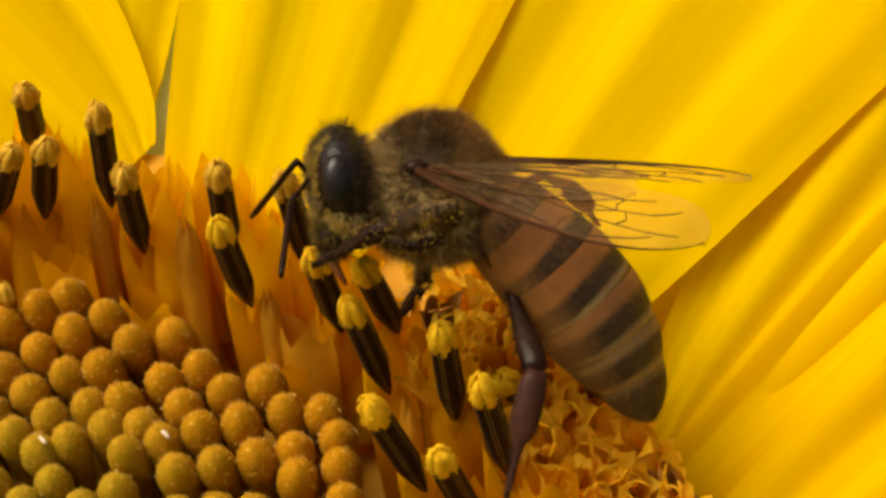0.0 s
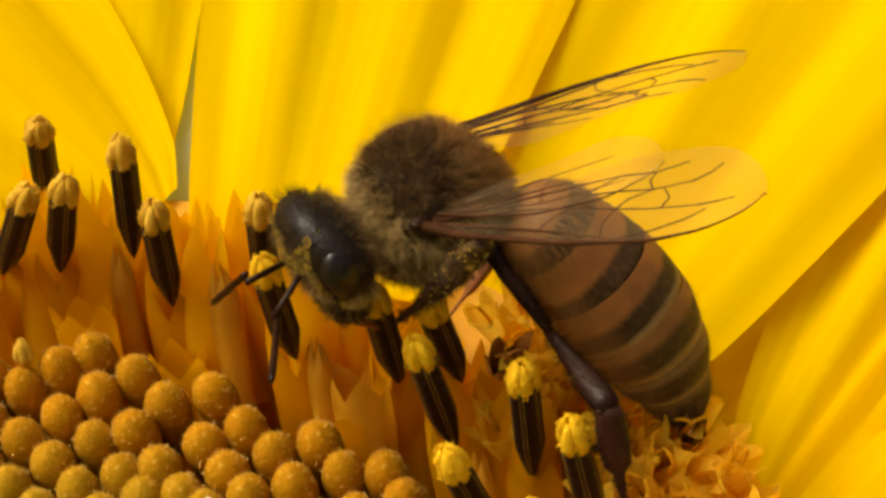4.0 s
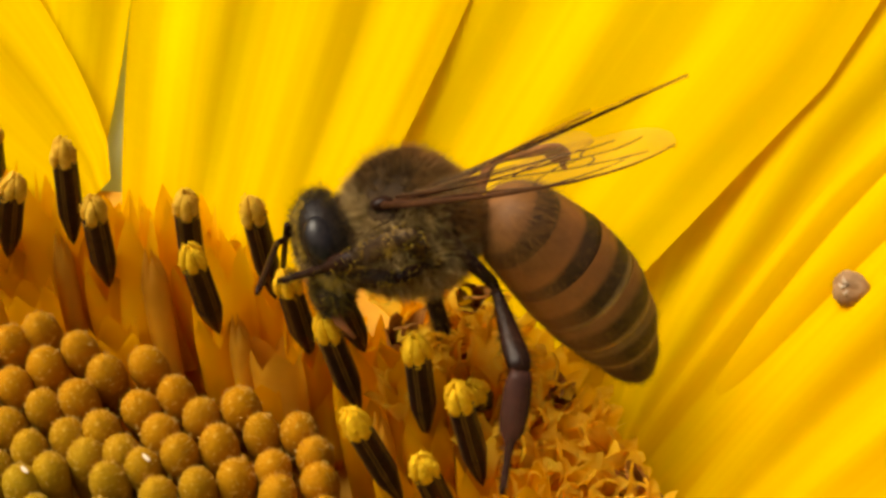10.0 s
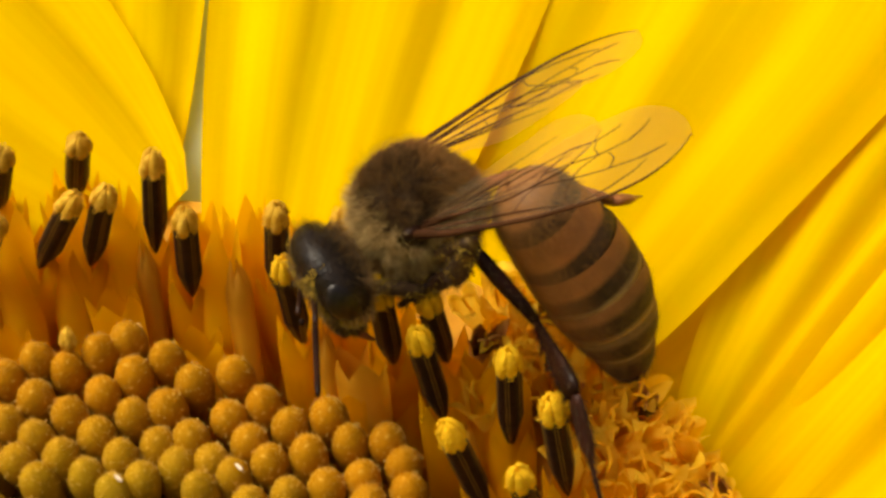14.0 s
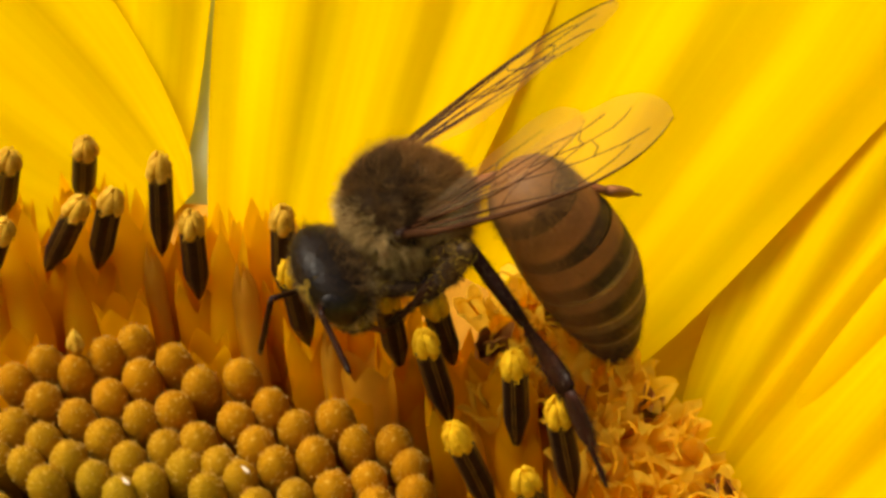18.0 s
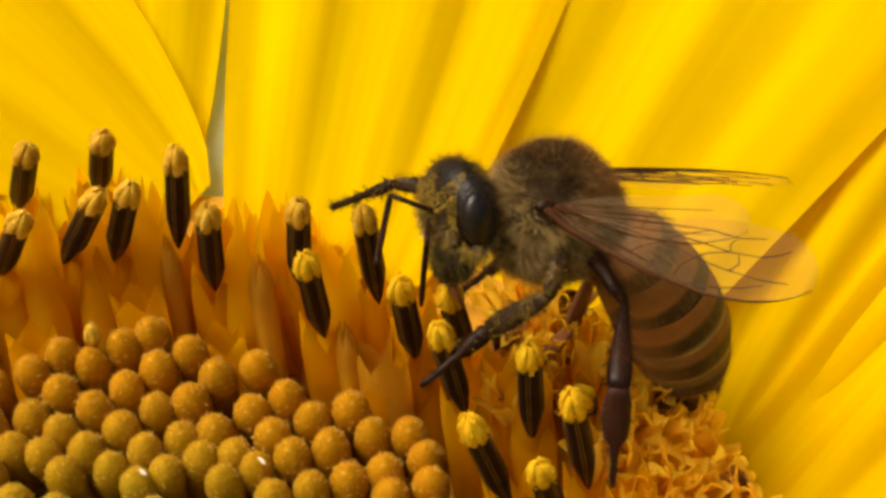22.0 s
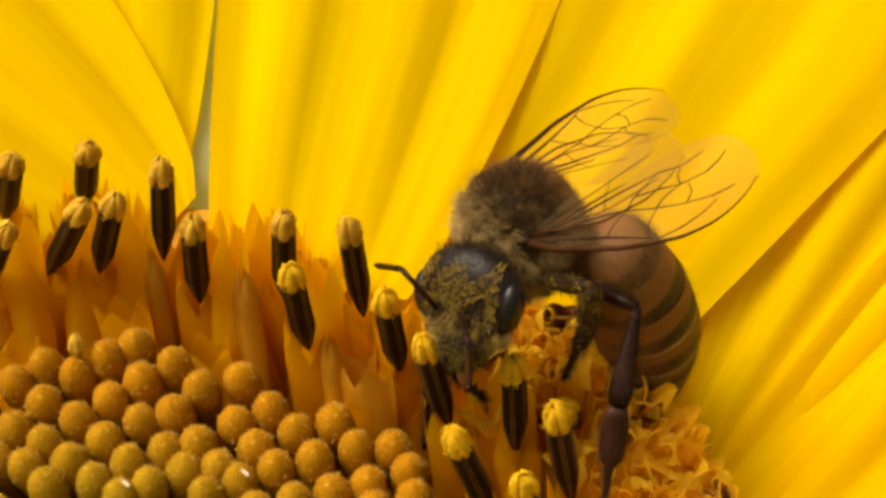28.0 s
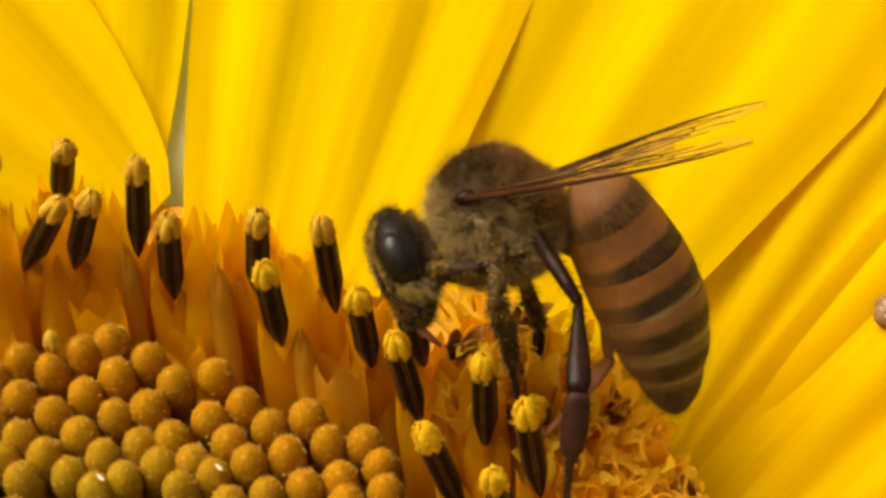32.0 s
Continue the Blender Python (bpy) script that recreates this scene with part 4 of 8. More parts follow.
def tergite_radius(n, s):
    ln, lap, r0, r1 = SEGMENTS[n][:4]
    if n == 0:
        return r0 + (r1 - r0) * math.sqrt(1 - (1 - s) ** 2)
    if n == 5:
        return r0 * max(0.0, 1 - s ** 1.7) ** 0.72 + 0.02
    return r0 + (r1 - r0) * (s if n < 3 else 1 - math.cos(s * math.pi / 2)) + 0.03 * math.sin(math.pi * s)


for n, ((ln, lap, r0, r1, col, band, soft), (x0, z0, a)) in enumerate(zip(SEGMENTS, tergite_rows())):
    rows, seg, vs = 10, 40, []
    for i in range(rows + 1):
        s = min(i / rows * 1.08, 1.0)
        r = tergite_radius(n, s) - (0.07 if i == rows and n < 5 else 0)
        for j in range(seg):
            g = 2 * math.pi * j / seg
            vs.append(((ln + lap) * s - (0.05 if i == rows else 0), r * math.sin(g), r * 0.95 * math.cos(g)))
    m = band_material("tergite_band", col, BLACK, band, soft, (ln + lap - 0.16, CREAM) if n in (2, 3, 4) else None)
    place = Matrix.Translation((x0 * U, 0, z0 * U)) @ Matrix.Rotation(a, 4, "Y")
    t = part("tergite", vs, grid_faces(rows + 1, seg, True), m, abdomen, m=place)
    rg = np.random.default_rng(60 + n)
    hv, hf = [], []
    for q in range((4200, 1500, 1500, 1700, 1700, 1500)[n]):
        s, g = rg.uniform(0.02, 0.95), rg.uniform(0, 6.283)
        r = tergite_radius(n, s)
        nr = np.array((0, math.sin(g), math.cos(g)))
        p = np.array(((ln + lap) * s, r * nr[1], r * 0.95 * nr[2]))
        h = nr * (0.9 if n == 0 else 0.45) + np.array((1.0, 0, 0)) + rg.normal(size=3) * 0.25
        h *= (0.44 if n == 0 else 0.20) * rg.uniform(0.5, 1.2) / np.linalg.norm(h)
        e = np.cross(h, nr)
        e *= 0.0030 / (np.linalg.norm(e) + 1e-9)
        k = len(hv)
        hv += [p - e, p + e, p + h]
        hf.append((k, k + 1, k + 2))
    tagged(part("fur", hv, hf, FUR_RUST if n < 2 else FUR, t, smooth=False), kind="stuff")


# wings: x from hinge to tip, y towards the leading edge
def wing_outline(length, width, fore):
    if fore:
        top = [(0, 0.0), (0.15, 0.10), (0.5, 0.16), (0.75, 0.12), (0.87, 0.02), (0.94, -0.10), (0.98, -0.22), (1.0, -0.34)]
        low = [(0, -0.05), (0.2, -0.22), (0.45, -0.50), (0.66, -0.74), (0.78, -0.80), (0.88, -0.74), (0.95, -0.60), (0.985, -0.46), (1.0, -0.34)]
    else:
        top = [(0, 0.0), (0.2, 0.10), (0.5, 0.18), (0.8, 0.05), (0.95, -0.2), (1.0, -0.40)]
        low = [(0, -0.06), (0.2, -0.38), (0.45, -0.72), (0.7, -0.86), (0.88, -0.78), (0.97, -0.6), (1.0, -0.40)]
    xs = 1 - (1 - np.linspace(0, 1, 40)) ** 1.35
    t = np.interp(xs, *zip(*top)) * width
    b = np.interp(xs, *zip(*low)) * width
    for _ in range(2):
        t[1:-1] = (t[:-2] + 2 * t[1:-1] + t[2:]) / 4
        b[1:-1] = (b[:-2] + 2 * b[1:-1] + b[2:]) / 4
    return xs * length, t, b


def wing_sheet(length, width, fore):
    xs, t, b = wing_outline(length, width, fore)
    vs, cols = [], 15
    for x, hi, lo in zip(xs, t, b):
        for j in range(cols):
            s = j / (cols - 1)
            y = hi + (lo - hi) * s
            z = 0.05 * math.sin(9 * s + 2 * x) * min(1, x) + 0.10 * math.sin(x * 0.9) * s
            vs.append((x, y, z))
    return vs, grid_faces(len(xs), cols)


def fore_veins(length, width):
    xs, t, b = wing_outline(length, width, True)
    edge = [(x, y, 0.0) for x, y in zip(xs, t)]
    bits = [tube(edge, list(np.interp(np.linspace(0, 1, 40), (0, 0.15, 0.5, 0.75, 1), (0.12, 0.085, 0.052, 0.028, 0.010))), 6)]
    W = width
    lines = [
        [(0, -0.03), (0.2, 0.01), (0.40, 0.035), (0.56, 0.075), (0.64, 0.11)],
        [(0, -0.05), (0.15, -0.10), (0.32, -0.17), (0.46, -0.20)], [(0.0, -0.05), (0.2, -0.19), (0.38, -0.36), (0.56, -0.52)],
        [(0.40, 0.035), (0.42, -0.08), (0.46, -0.20)], [(0.46, -0.20), (0.58, -0.185), (0.70, -0.19), (0.83, -0.23)],
        [(0.64, 0.11), (0.74, 0.02), (0.82, -0.10), (0.86, -0.20)], [(0.60, 0.09), (0.585, -0.05), (0.60, -0.185)],
        [(0.46, -0.20), (0.48, -0.32), (0.52, -0.42), (0.56, -0.52)], [(0.48, -0.32), (0.58, -0.36), (0.68, -0.38), (0.78, -0.46)],
        [(0.60, -0.185), (0.62, -0.28), (0.68, -0.38)], [(0.73, -0.195), (0.74, -0.30), (0.71, -0.39)],
        [(0.56, -0.52), (0.66, -0.55), (0.74, -0.66)], [(0.68, -0.38), (0.655, -0.46), (0.66, -0.55)],
        [(0.27, -0.15), (0.28, -0.20), (0.29, -0.275)], [(0.78, -0.46), (0.82, -0.55), (0.84, -0.64)], [(0.83, -0.23), (0.88, -0.27), (0.92, -0.31)],
        [(0.0, -0.06), (0.15, -0.19), (0.30, -0.35), (0.42, -0.47)],
    ]
    for ln in lines:
        q = np.array(ln)
        u = np.linspace(0, 1, 12)
        k = np.linspace(0, 1, len(q))
        pts = [(np.interp(s, k, q[:, 0]) * length, np.interp(s, k, q[:, 1]) * W, 0.02) for s in u]
        r = 0.050 if ln[0][0] < 0.05 else 0.019
        bits.append(tube(pts, list(np.linspace(r, 0.012, 12)), 5))
    return join(bits)


def hind_veins(length, width):
    xs, t, b = wing_outline(length, width, False)
    bits = [tube([(x, y, 0) for x, y in zip(xs, t)], list(np.linspace(0.035, 0.010, 40)), 5)]
    for ln in ([(0, -0.02), (0.3, 0.0), (0.5, 0.02), (0.7, -0.1), (0.85, -0.2)], [(0, -0.03), (0.3, -0.25), (0.5, -0.4), (0.75, -0.6)], [(0.5, 0.02), (0.48, -0.2), (0.5, -0.4)]):
        q = np.array(ln)
        k = np.linspace(0, 1, len(q))
        pts = [(np.interp(s, k, q[:, 0]) * length, np.interp(s, k, q[:, 1]) * width, 0.02) for s in np.linspace(0, 1, 10)]
        bits.append(tube(pts, list(np.linspace(0.018, 0.009, 10)), 5))
    return join(bits)


def mirror(vf, sgn):
    """Turned so that the tip lies on the x axis, and mirrored for the other side."""
    v, f = np.asarray(vf[0], float), vf[1]
    c, s = math.cos(0.10), math.sin(0.10)
    return np.stack([v[:, 0] * c - v[:, 1] * s, (v[:, 0] * s + v[:, 1] * c) * sgn, v[:, 2]], 1), f


def make_wing(sgn):
    w = part("forewing", *mirror(wing_sheet(8.1, 2.75, True), sgn), WING, bee, "clear brownish veined wing")
    part("vein", *mirror(fore_veins(8.1, 2.75), sgn), VEIN, w)
    turn = Matrix.Translation((0.35 * U, -0.22 * sgn * U, -0.06 * U)) @ Matrix.Rotation(radians(-8 * sgn), 4, "Z")
    h = part("hindwing", *mirror(wing_sheet(5.3, 1.9, False), sgn), WING, w, m=turn)
    v, f = mirror(hind_veins(5.3, 1.9), sgn)
    c = turn.to_3x3()
    v = np.array([(c @ Vector(p)) + turn.translation / U for p in v])
    part("vein", v, f, VEIN, w)
    return w


wing_left, wing_right = make_wing(1), make_wing(-1)


# limbs: each piece runs along x from its joint
def limb(name, length, radii, mat, label="", flat=1.0, hair=0):
    n = len(radii)
    pts = [(length * i / (n - 1), 0, 0) for i in range(n)]
    bits = [tube(pts, radii, 10, True, flat, (0, 0, 1))]
    ob = part(name, *join(bits), mat, bee, label)
    if hair:
        rg = np.random.default_rng(int(length * 100))
        vs, fs = [], []
        for _ in range(hair):
            x = rg.uniform(0.05, 0.97) * length
            r = float(np.interp(x, [p[0] for p in pts], radii))
            g = rg.uniform(0, 6.283)
            nrm = np.array((0, math.cos(g), math.sin(g) * flat))
            p = np.array((x, nrm[1] * r, nrm[2] * r))
            h = nrm + np.array((0.9, 0, 0)) + rg.normal(size=3) * 0.3
            h *= 0.24 / np.linalg.norm(h)
            s = np.cross(h, nrm)
            s *= 0.014 / (np.linalg.norm(s) + 1e-9)
            i = len(vs)
            vs += [p - s, p + s, p + h]
            fs.append((i, i + 1, i + 2))
        tagged(part("fur", vs, fs, FUR_DARK, ob, smooth=False), kind="stuff")
    return ob


def antenna():
    s = limb("antenna_scape", 1.35, [0.075, 0.07, 0.07, 0.08], LEG, "thin dark elbowed antenna")
    f = limb("antenna_flagellum", 2.45, [0.07, 0.085, 0.08, 0.086, 0.08, 0.086, 0.08, 0.086, 0.08, 0.055], LEG)
    return s, f


def dusted(ob, length, radius, count, seed):
    """Pollen grains sticking to a limb."""
    rg = np.random.default_rng(seed)
    bits = []
    for _ in range(count):
        g, x = rg.uniform(0, 6.283), rg.beta(1.2, 1.2) * length
        if math.sin(5 * x + 2 * math.sin(g + seed)) < -0.35:
            continue
        v, f = ellipsoid([rg.uniform(0.010, 0.026)] * 3, 5, 3)
        bits.append((v + (x, radius * 1.08 * math.cos(g), radius * 0.95 * math.sin(g)), f))
    tagged(part("pollen", *join(bits), DUST, ob), kind="stuff")


def leg(fore, lengths, scale=1.0, hind=False, shin=None, foot=None):
    a, b, c = lengths
    mat = shin or LEG if hind else LEG_DUSTY
    femur = limb(fore + "_femur", a, [0.15 * scale, 0.21 * scale, 0.23 * scale, 0.20 * scale, 0.15 * scale], mat, "dark brown bristly leg" if hind else "brown leg dusted with pollen", 0.8, 0 if shin else 220)
    if hind:
        tibia = limb(fore + "_tibia", b, [0.13, 0.15, 0.18, 0.22, 0.26, 0.30, 0.33, 0.33, 0.26], shin or LEG, "broad flattened glossy shin", 0.42, 0 if shin else 260)
        tarsus = limb(fore + "_tarsus", c, [0.26, 0.33, 0.36, 0.37, 0.37, 0.35, 0.31, 0.14, 0.11, 0.09, 0.10, 0.09, 0.07], foot or LEG_RED, "broad reddish foot", 0.45, 0 if shin else 190)
    else:
        tibia = limb(fore + "_tibia", b, [0.13 * scale, 0.19 * scale, 0.22 * scale, 0.24 * scale, 0.24 * scale, 0.18 * scale], mat, "", 0.8, 260)
        tarsus = limb(fore + "_tarsus", c, [0.14 * scale, 0.19 * scale, 0.20 * scale, 0.19 * scale, 0.17 * scale, 0.13 * scale, 0.10, 0.12, 0.09, 0.11, 0.08, 0.10, 0.06], LEG, "", 0.8, 190)
        dusted(femur, a, 0.22 * scale, 160, 3)
        dusted(tibia, b, 0.22 * scale, 260, 4)
        dusted(tarsus, c * 0.5, 0.21 * scale, 90, 5)
    return femur, tibia, tarsus


scape_left, flagellum_left = antenna()
scape_right, flagellum_right = antenna()
# Right hind leg: light through the wings is put into its paler colour.
hind_left, hind_right = leg("hind_leg", (2.9, 2.5, 3.1), 1.0, True), leg("hind_leg", (2.3, 2.6, 3.1), 1.0, True, TONGUE_BACKLIT_LEG, TONGUE_BACKLIT_LEG)
mid_left, mid_right = leg("mid_leg", (2.0, 1.95, 2.4), 1.28), leg("mid_leg", (2.2, 2.1, 2.5))
fore_left, fore_right = leg("fore_leg", (1.9, 1.7, 2.2), 0.9), leg("fore_leg", (1.9, 1.7, 2.2), 0.9)


# ---- what moves: seconds, place in plan units, turn in degrees ----
ROWS_OF = {
    "bee": [(0, 1.628, -4.156, 2.776, 21.5, -1.5, -170.2), (0.5, 1.602, -4.201, 2.653, 21.3, -2.9, -171.1), (1, 2.076, -4.012, 3.172, 20.7, -4.4, -171.9), (1.5, 2.186, -3.924, 3.411, 11.3, -12.3, -171.3), (2, 0.929, -4.116, 2.884, 0.1, 3.4, -162.5), (2.5, -0.580, -4.135, 2.833, -10.3, 11.7, -159.4), (3, -0.213, -4.137, 2.828, -13.2, 14.2, -159.0), (3.5, -0.240, -4.144, 2.808, -12.9, 13.8, -158.7), (5.5, 0.038, -4.093, 2.949, -12.5, 11.5, -159.6), (6, -0.178, -4.133, 2.837, -7.9, 8.3, -160.5), (6.5, 0.616, -3.965, 3.301, -0.6, 6.5, -164.3), (7, 0.891, -4.141, 2.816, 6.0, 7.5, -166.9), (8, 1.469, -4.053, 3.057, 19.6, 6.9, -176.6), (9, 1.915, -4.206, 2.637, 24.6, 10.9, -175.8), (10, 1.727, -4.312, 2.346, 28.4, 13.7, -174.5), (10.5, 2.419, -3.945, 3.356, 21.4, -1.4, -177.0), (11, 2.304, -3.825, 3.683, 19.2, -6.0, -178.7), (11.5, 1.854, -3.888, 3.510, 9.4, 0.0, -171.2), (12, 0.648, -4.091, 2.953, 1.4, 7.6, -166.0), (12.5, -0.308, -3.994, 3.220, -5.9, 14.0, -161.1), (13, -0.471, -4.120, 2.873, -9.0, 18.7, -159.3), (15.5, -0.701, -4.158, 2.771, -11.9, 18.5, -159.3), (16, -0.749, -4.188, 2.686, -11.8, 18.4, -159.1), (17, -0.898, -4.131, 2.844, -11.6, 22.2, -159.9), (18, -0.989, -4.110, 2.900, -10.1, 25.6, -157.8), (19, -1.005, -4.158, 2.769, -10.0, 25.5, -157.8), (20, -0.840, -4.067, 3.019, -7.8, 23.8, -158.7), (20.5, -0.408, -4.038, 3.099, -5.9, 18.5, -159.2), (21, 1.398, -3.842, 3.637, 9.1, -4.9, -166.0), (21.5, 1.663, -3.921, 3.421, 7.3, -4.6, -166.9), (22, 2.564, -4.126, 2.858, 4.8, -4.2, -168.4), (22.5, 2.923, -4.161, 2.762, 3.4, -2.5, -167.8), (23, 3.011, -4.126, 2.857, 2.3, -1.4, -167.7), (24, 2.914, -4.093, 2.948, 0.3, -1.3, -161.6), (24.5, 2.794, -4.059, 3.040, -1.7, -2.3, -159.4), (26.5, 3.074, -4.168, 2.742, -3.8, -1.3, -153.7), (27, 3.011, -4.148, 2.796, -4.0, -1.1, -153.7), (27.5, 2.435, -4.166, 2.748, -6.4, -1.4, -150.6), (28, 2.080, -4.211, 2.625, -8.0, -1.2, -148.5), (28.5, 2.658, -4.087, 2.964, 3.4, 2.6, -163.2), (29, 2.560, -4.112, 2.896, 10.5, 3.6, -173.9), (30, 2.897, -4.102, 2.923, 14.7, 4.5, -175.9), (31, 2.747, -4.085, 2.970, 24.4, 8.5, -177.9), (32, 2.096, -4.063, 3.029, 31.2, 19.5, -179.3)],
    "head": [(0, 2.208, 0.012, -0.215, 0.4, 5, 0), (0.5, 2.153, 0.017, -0.24, 0.3, 4, 0), (1, 2.318, 0.003, -0.068, 0.3, 3, 0), (1.5, 2.419, 0.032, -0.3, 0.7, 4.9, 0.7), (2, 2.507, 0.106, -0.389, 3.4, 9.7, 7.1), (2.5, 2.264, 0.39, -0.59, 6.8, 15, 7.6), (3, 2.416, 0.25, -0.381, 4.8, 18.5, 5.3), (3.5, 2.409, 0.249, -0.378, 4.8, 18.5, 5.3), (5.5, 2.531, 0.194, -0.344, 10.2, 11.3, 12.5), (6, 2.535, 0.288, -0.577, 7.4, 11.7, 17.3), (6.5, 2.358, 0.082, -0.208, 7.6, 9.6, 9.7), (7, 2.515, 0.098, -0.455, 7.6, 11.8, 5.5), (8, 2.284, 0, -0.263, 5.2, 2, 5), (9, 2.166, -0.028, -0.317, 0, 3, -0.3), (10, 2.061, -0.043, -0.307, -3, 3, -0.4), (10.5, 2.082, 0.003, -0.307, -1.6, 8, -0.3), (11, 2.442, -0.005, -0.364, 0.5, 10, 0), (11.5, 2.463, 0.039, -0.313, 1.7, 8.4, 3.6), (12, 2.399, 0.126, -0.371, 2.1, 5.5, 7.5), (12.5, 2.395, 0.264, -0.477, 3.4, 8.4, 8.7), (13, 2.528, 0.405, -0.644, 3.1, 10.3, 3.1), (15.5, 2.662, 0.377, -0.59, -0.8, 15.9, -12), (16, 2.759, 0.284, -0.504, -1.9, 15.8, -16.1), (17, 2.522, 0.323, -0.463, -2.6, 15.7, -16.2), (18, 2.399, 0.403, -0.53, -2.5, 14.1, -17.3), (19, 2.337, 0.434, -0.552, -2.5, 14.1, -17.3), (20, 2.436, 0.396, -0.592, -1.3, 16.5, -10.8), (20.5, 2.555, 0.432, -0.773, 6.5, 10.4, 10.7), (21, 2.612, 0.086, -0.891, 4.2, 7.1, 11.7), (21.5, 2.583, 0.056, -0.542, 6.1, 6.5, 12.9), (22, 2.454, 0.064, -0.327, 8.9, 5.3, 15.2), (22.5, 2.582, 0.059, -0.363, 7, 3.1, 14.7), (23, 2.565, 0.056, -0.32, 5.5, 2, 14.5), (24, 2.417, 0.265, -0.792, 1.4, -5.6, 26.8), (24.5, 2.307, 0.412, -0.978, 3.2, -7, 27.5), (26.5, 2.068, 0.406, -0.558, 8.5, -7.5, 6.5), (27, 2.138, 0.396, -0.614, 8.9, -7, 3.5), (27.5, 2.108, 0.776, -1.183, 10.6, -6.4, 12.2), (28, 1.906, 1.068, -1.339, 10.3, -7.3, 25), (28.5, 2.512, 0.086, -0.404, 10, 5.4, 12.6), (29, 2.593, 0.06, -0.458, 6.8, 8.8, 6.8), (30, 2.597, 0.045, -0.666, 7.3, 14.3, 6.6), (31, 2.496, -0.055, -0.625, 0.7, 17.2, 1.6), (32, 2.565, -0.122, -0.663, -4.1, 7.9, 3.4)],
    "abdomen": [(0, -1.434, -0.023, -0.825, 6.1, 50.7, -172.2), (0.5, -1.471, -0.02, -0.795, 8.2, 48.2, -169.1), (1, -1.611, -0.008, -0.941, 12.2, 50.5, -164.3), (1.5, -1.821, 0.209, -1.365, 10.4, 43, -165), (2, -2.129, 0.359, -0.719, -14.1, 58.9, 163.6), (2.5, -2.363, 0.695, -0.846, -31.8, 60.5, 144.5), (3, -2.155, 0.86, -1.059, -31.4, 60, 144.8), (3.5, -2.157, 0.844, -1.035, -30.1, 62, 146.7), (5.5, -2.201, 0.831, -1.001, -25.7, 63.9, 151.8), (6, -2.263, 0.641, -0.871, -5.9, 62.8, 173.4), (6.5, -2.055, 0.48, -1.022, 14.6, 66.6, -164.2), (7, -2.148, 0.309, -0.911, 21.8, 62.6, -155.8), (8, -2.275, 0, -1.254, 50.7, 49.2, -121.8), (9, -2.3, -0.073, -0.838, 56.6, 49.5, -116.9), (10, -2.443, -0.106, -0.752, 46.6, 44, -123.8), (10.5, -2.234, 0.001, -0.76, 30.9, 55, -143.8), (11, -2.208, 0.027, -1.016, 29.8, 51, -143.6), (11.5, -2.142, 0.222, -0.899, 23, 59.1, -153.7), (12, -2.366, 0.469, -0.945, 8.8, 67.4, -170.5), (12.5, -2.58, 0.809, -1.027, -22.5, 70.4, 156.3), (13, -2.695, 0.754, -0.707, -38.7, 73.8, 140.2), (15.5, -2.848, 0.902, -0.758, -18.6, 74.6, 160.8), (16, -2.824, 0.82, -0.662, -9.8, 75.5, 169.9), (17, -2.878, 0.873, -0.78, -16.5, 78.3, 163.2), (18, -3.01, 0.981, -0.88, -27.8, 83.1, 152), (19, -2.976, 0.974, -0.881, 1.3, 83, -178.7), (20, -2.851, 1.033, -1.121, -34.6, 81.5, 145.1), (20.5, -2.717, 0.827, -0.916, -22.9, 78.6, 156.7), (21, -2.221, 0.326, -1.046, 19.2, 55.2, -157), (21.5, -2.191, 0.295, -0.797, 19.3, 56.2, -157.2), (22, -1.97, 0.339, -1.044, 28.2, 53.2, -146.2), (22.5, -2.05, 0.389, -1.018, 36.9, 57.6, -138.4), (23, -2.259, 0.419, -0.904, 38.5, 59.6, -137.3), (24, -2.227, 0.525, -0.943, 25.9, 57.6, -150.1), (24.5, -2.396, 0.689, -1.029, 26.1, 59.1, -150.3), (26.5, -1.786, 0.523, -1.026, 25.9, 61.9, -151.2), (27, -1.835, 0.516, -0.959, 27.1, 61.4, -149.8), (27.5, -2.029, 0.537, -0.637, 16, 61.7, -162), (28, -2.405, 0.85, -0.659, 9.6, 59.6, -168.9), (28.5, -2.374, 0.525, -1.03, 41.5, 62.7, -135.1), (29, -2.588, 0.237, -0.897, 54.9, 57.3, -120.6), (30, -2.461, 0.14, -1.148, 60.4, 51.6, -114), (31, -2.617, -0.113, -1.296, 72.4, 45.8, -102.8), (32, -2.731, -0.228, -0.638, 82.1, 57.9, -96.7)],
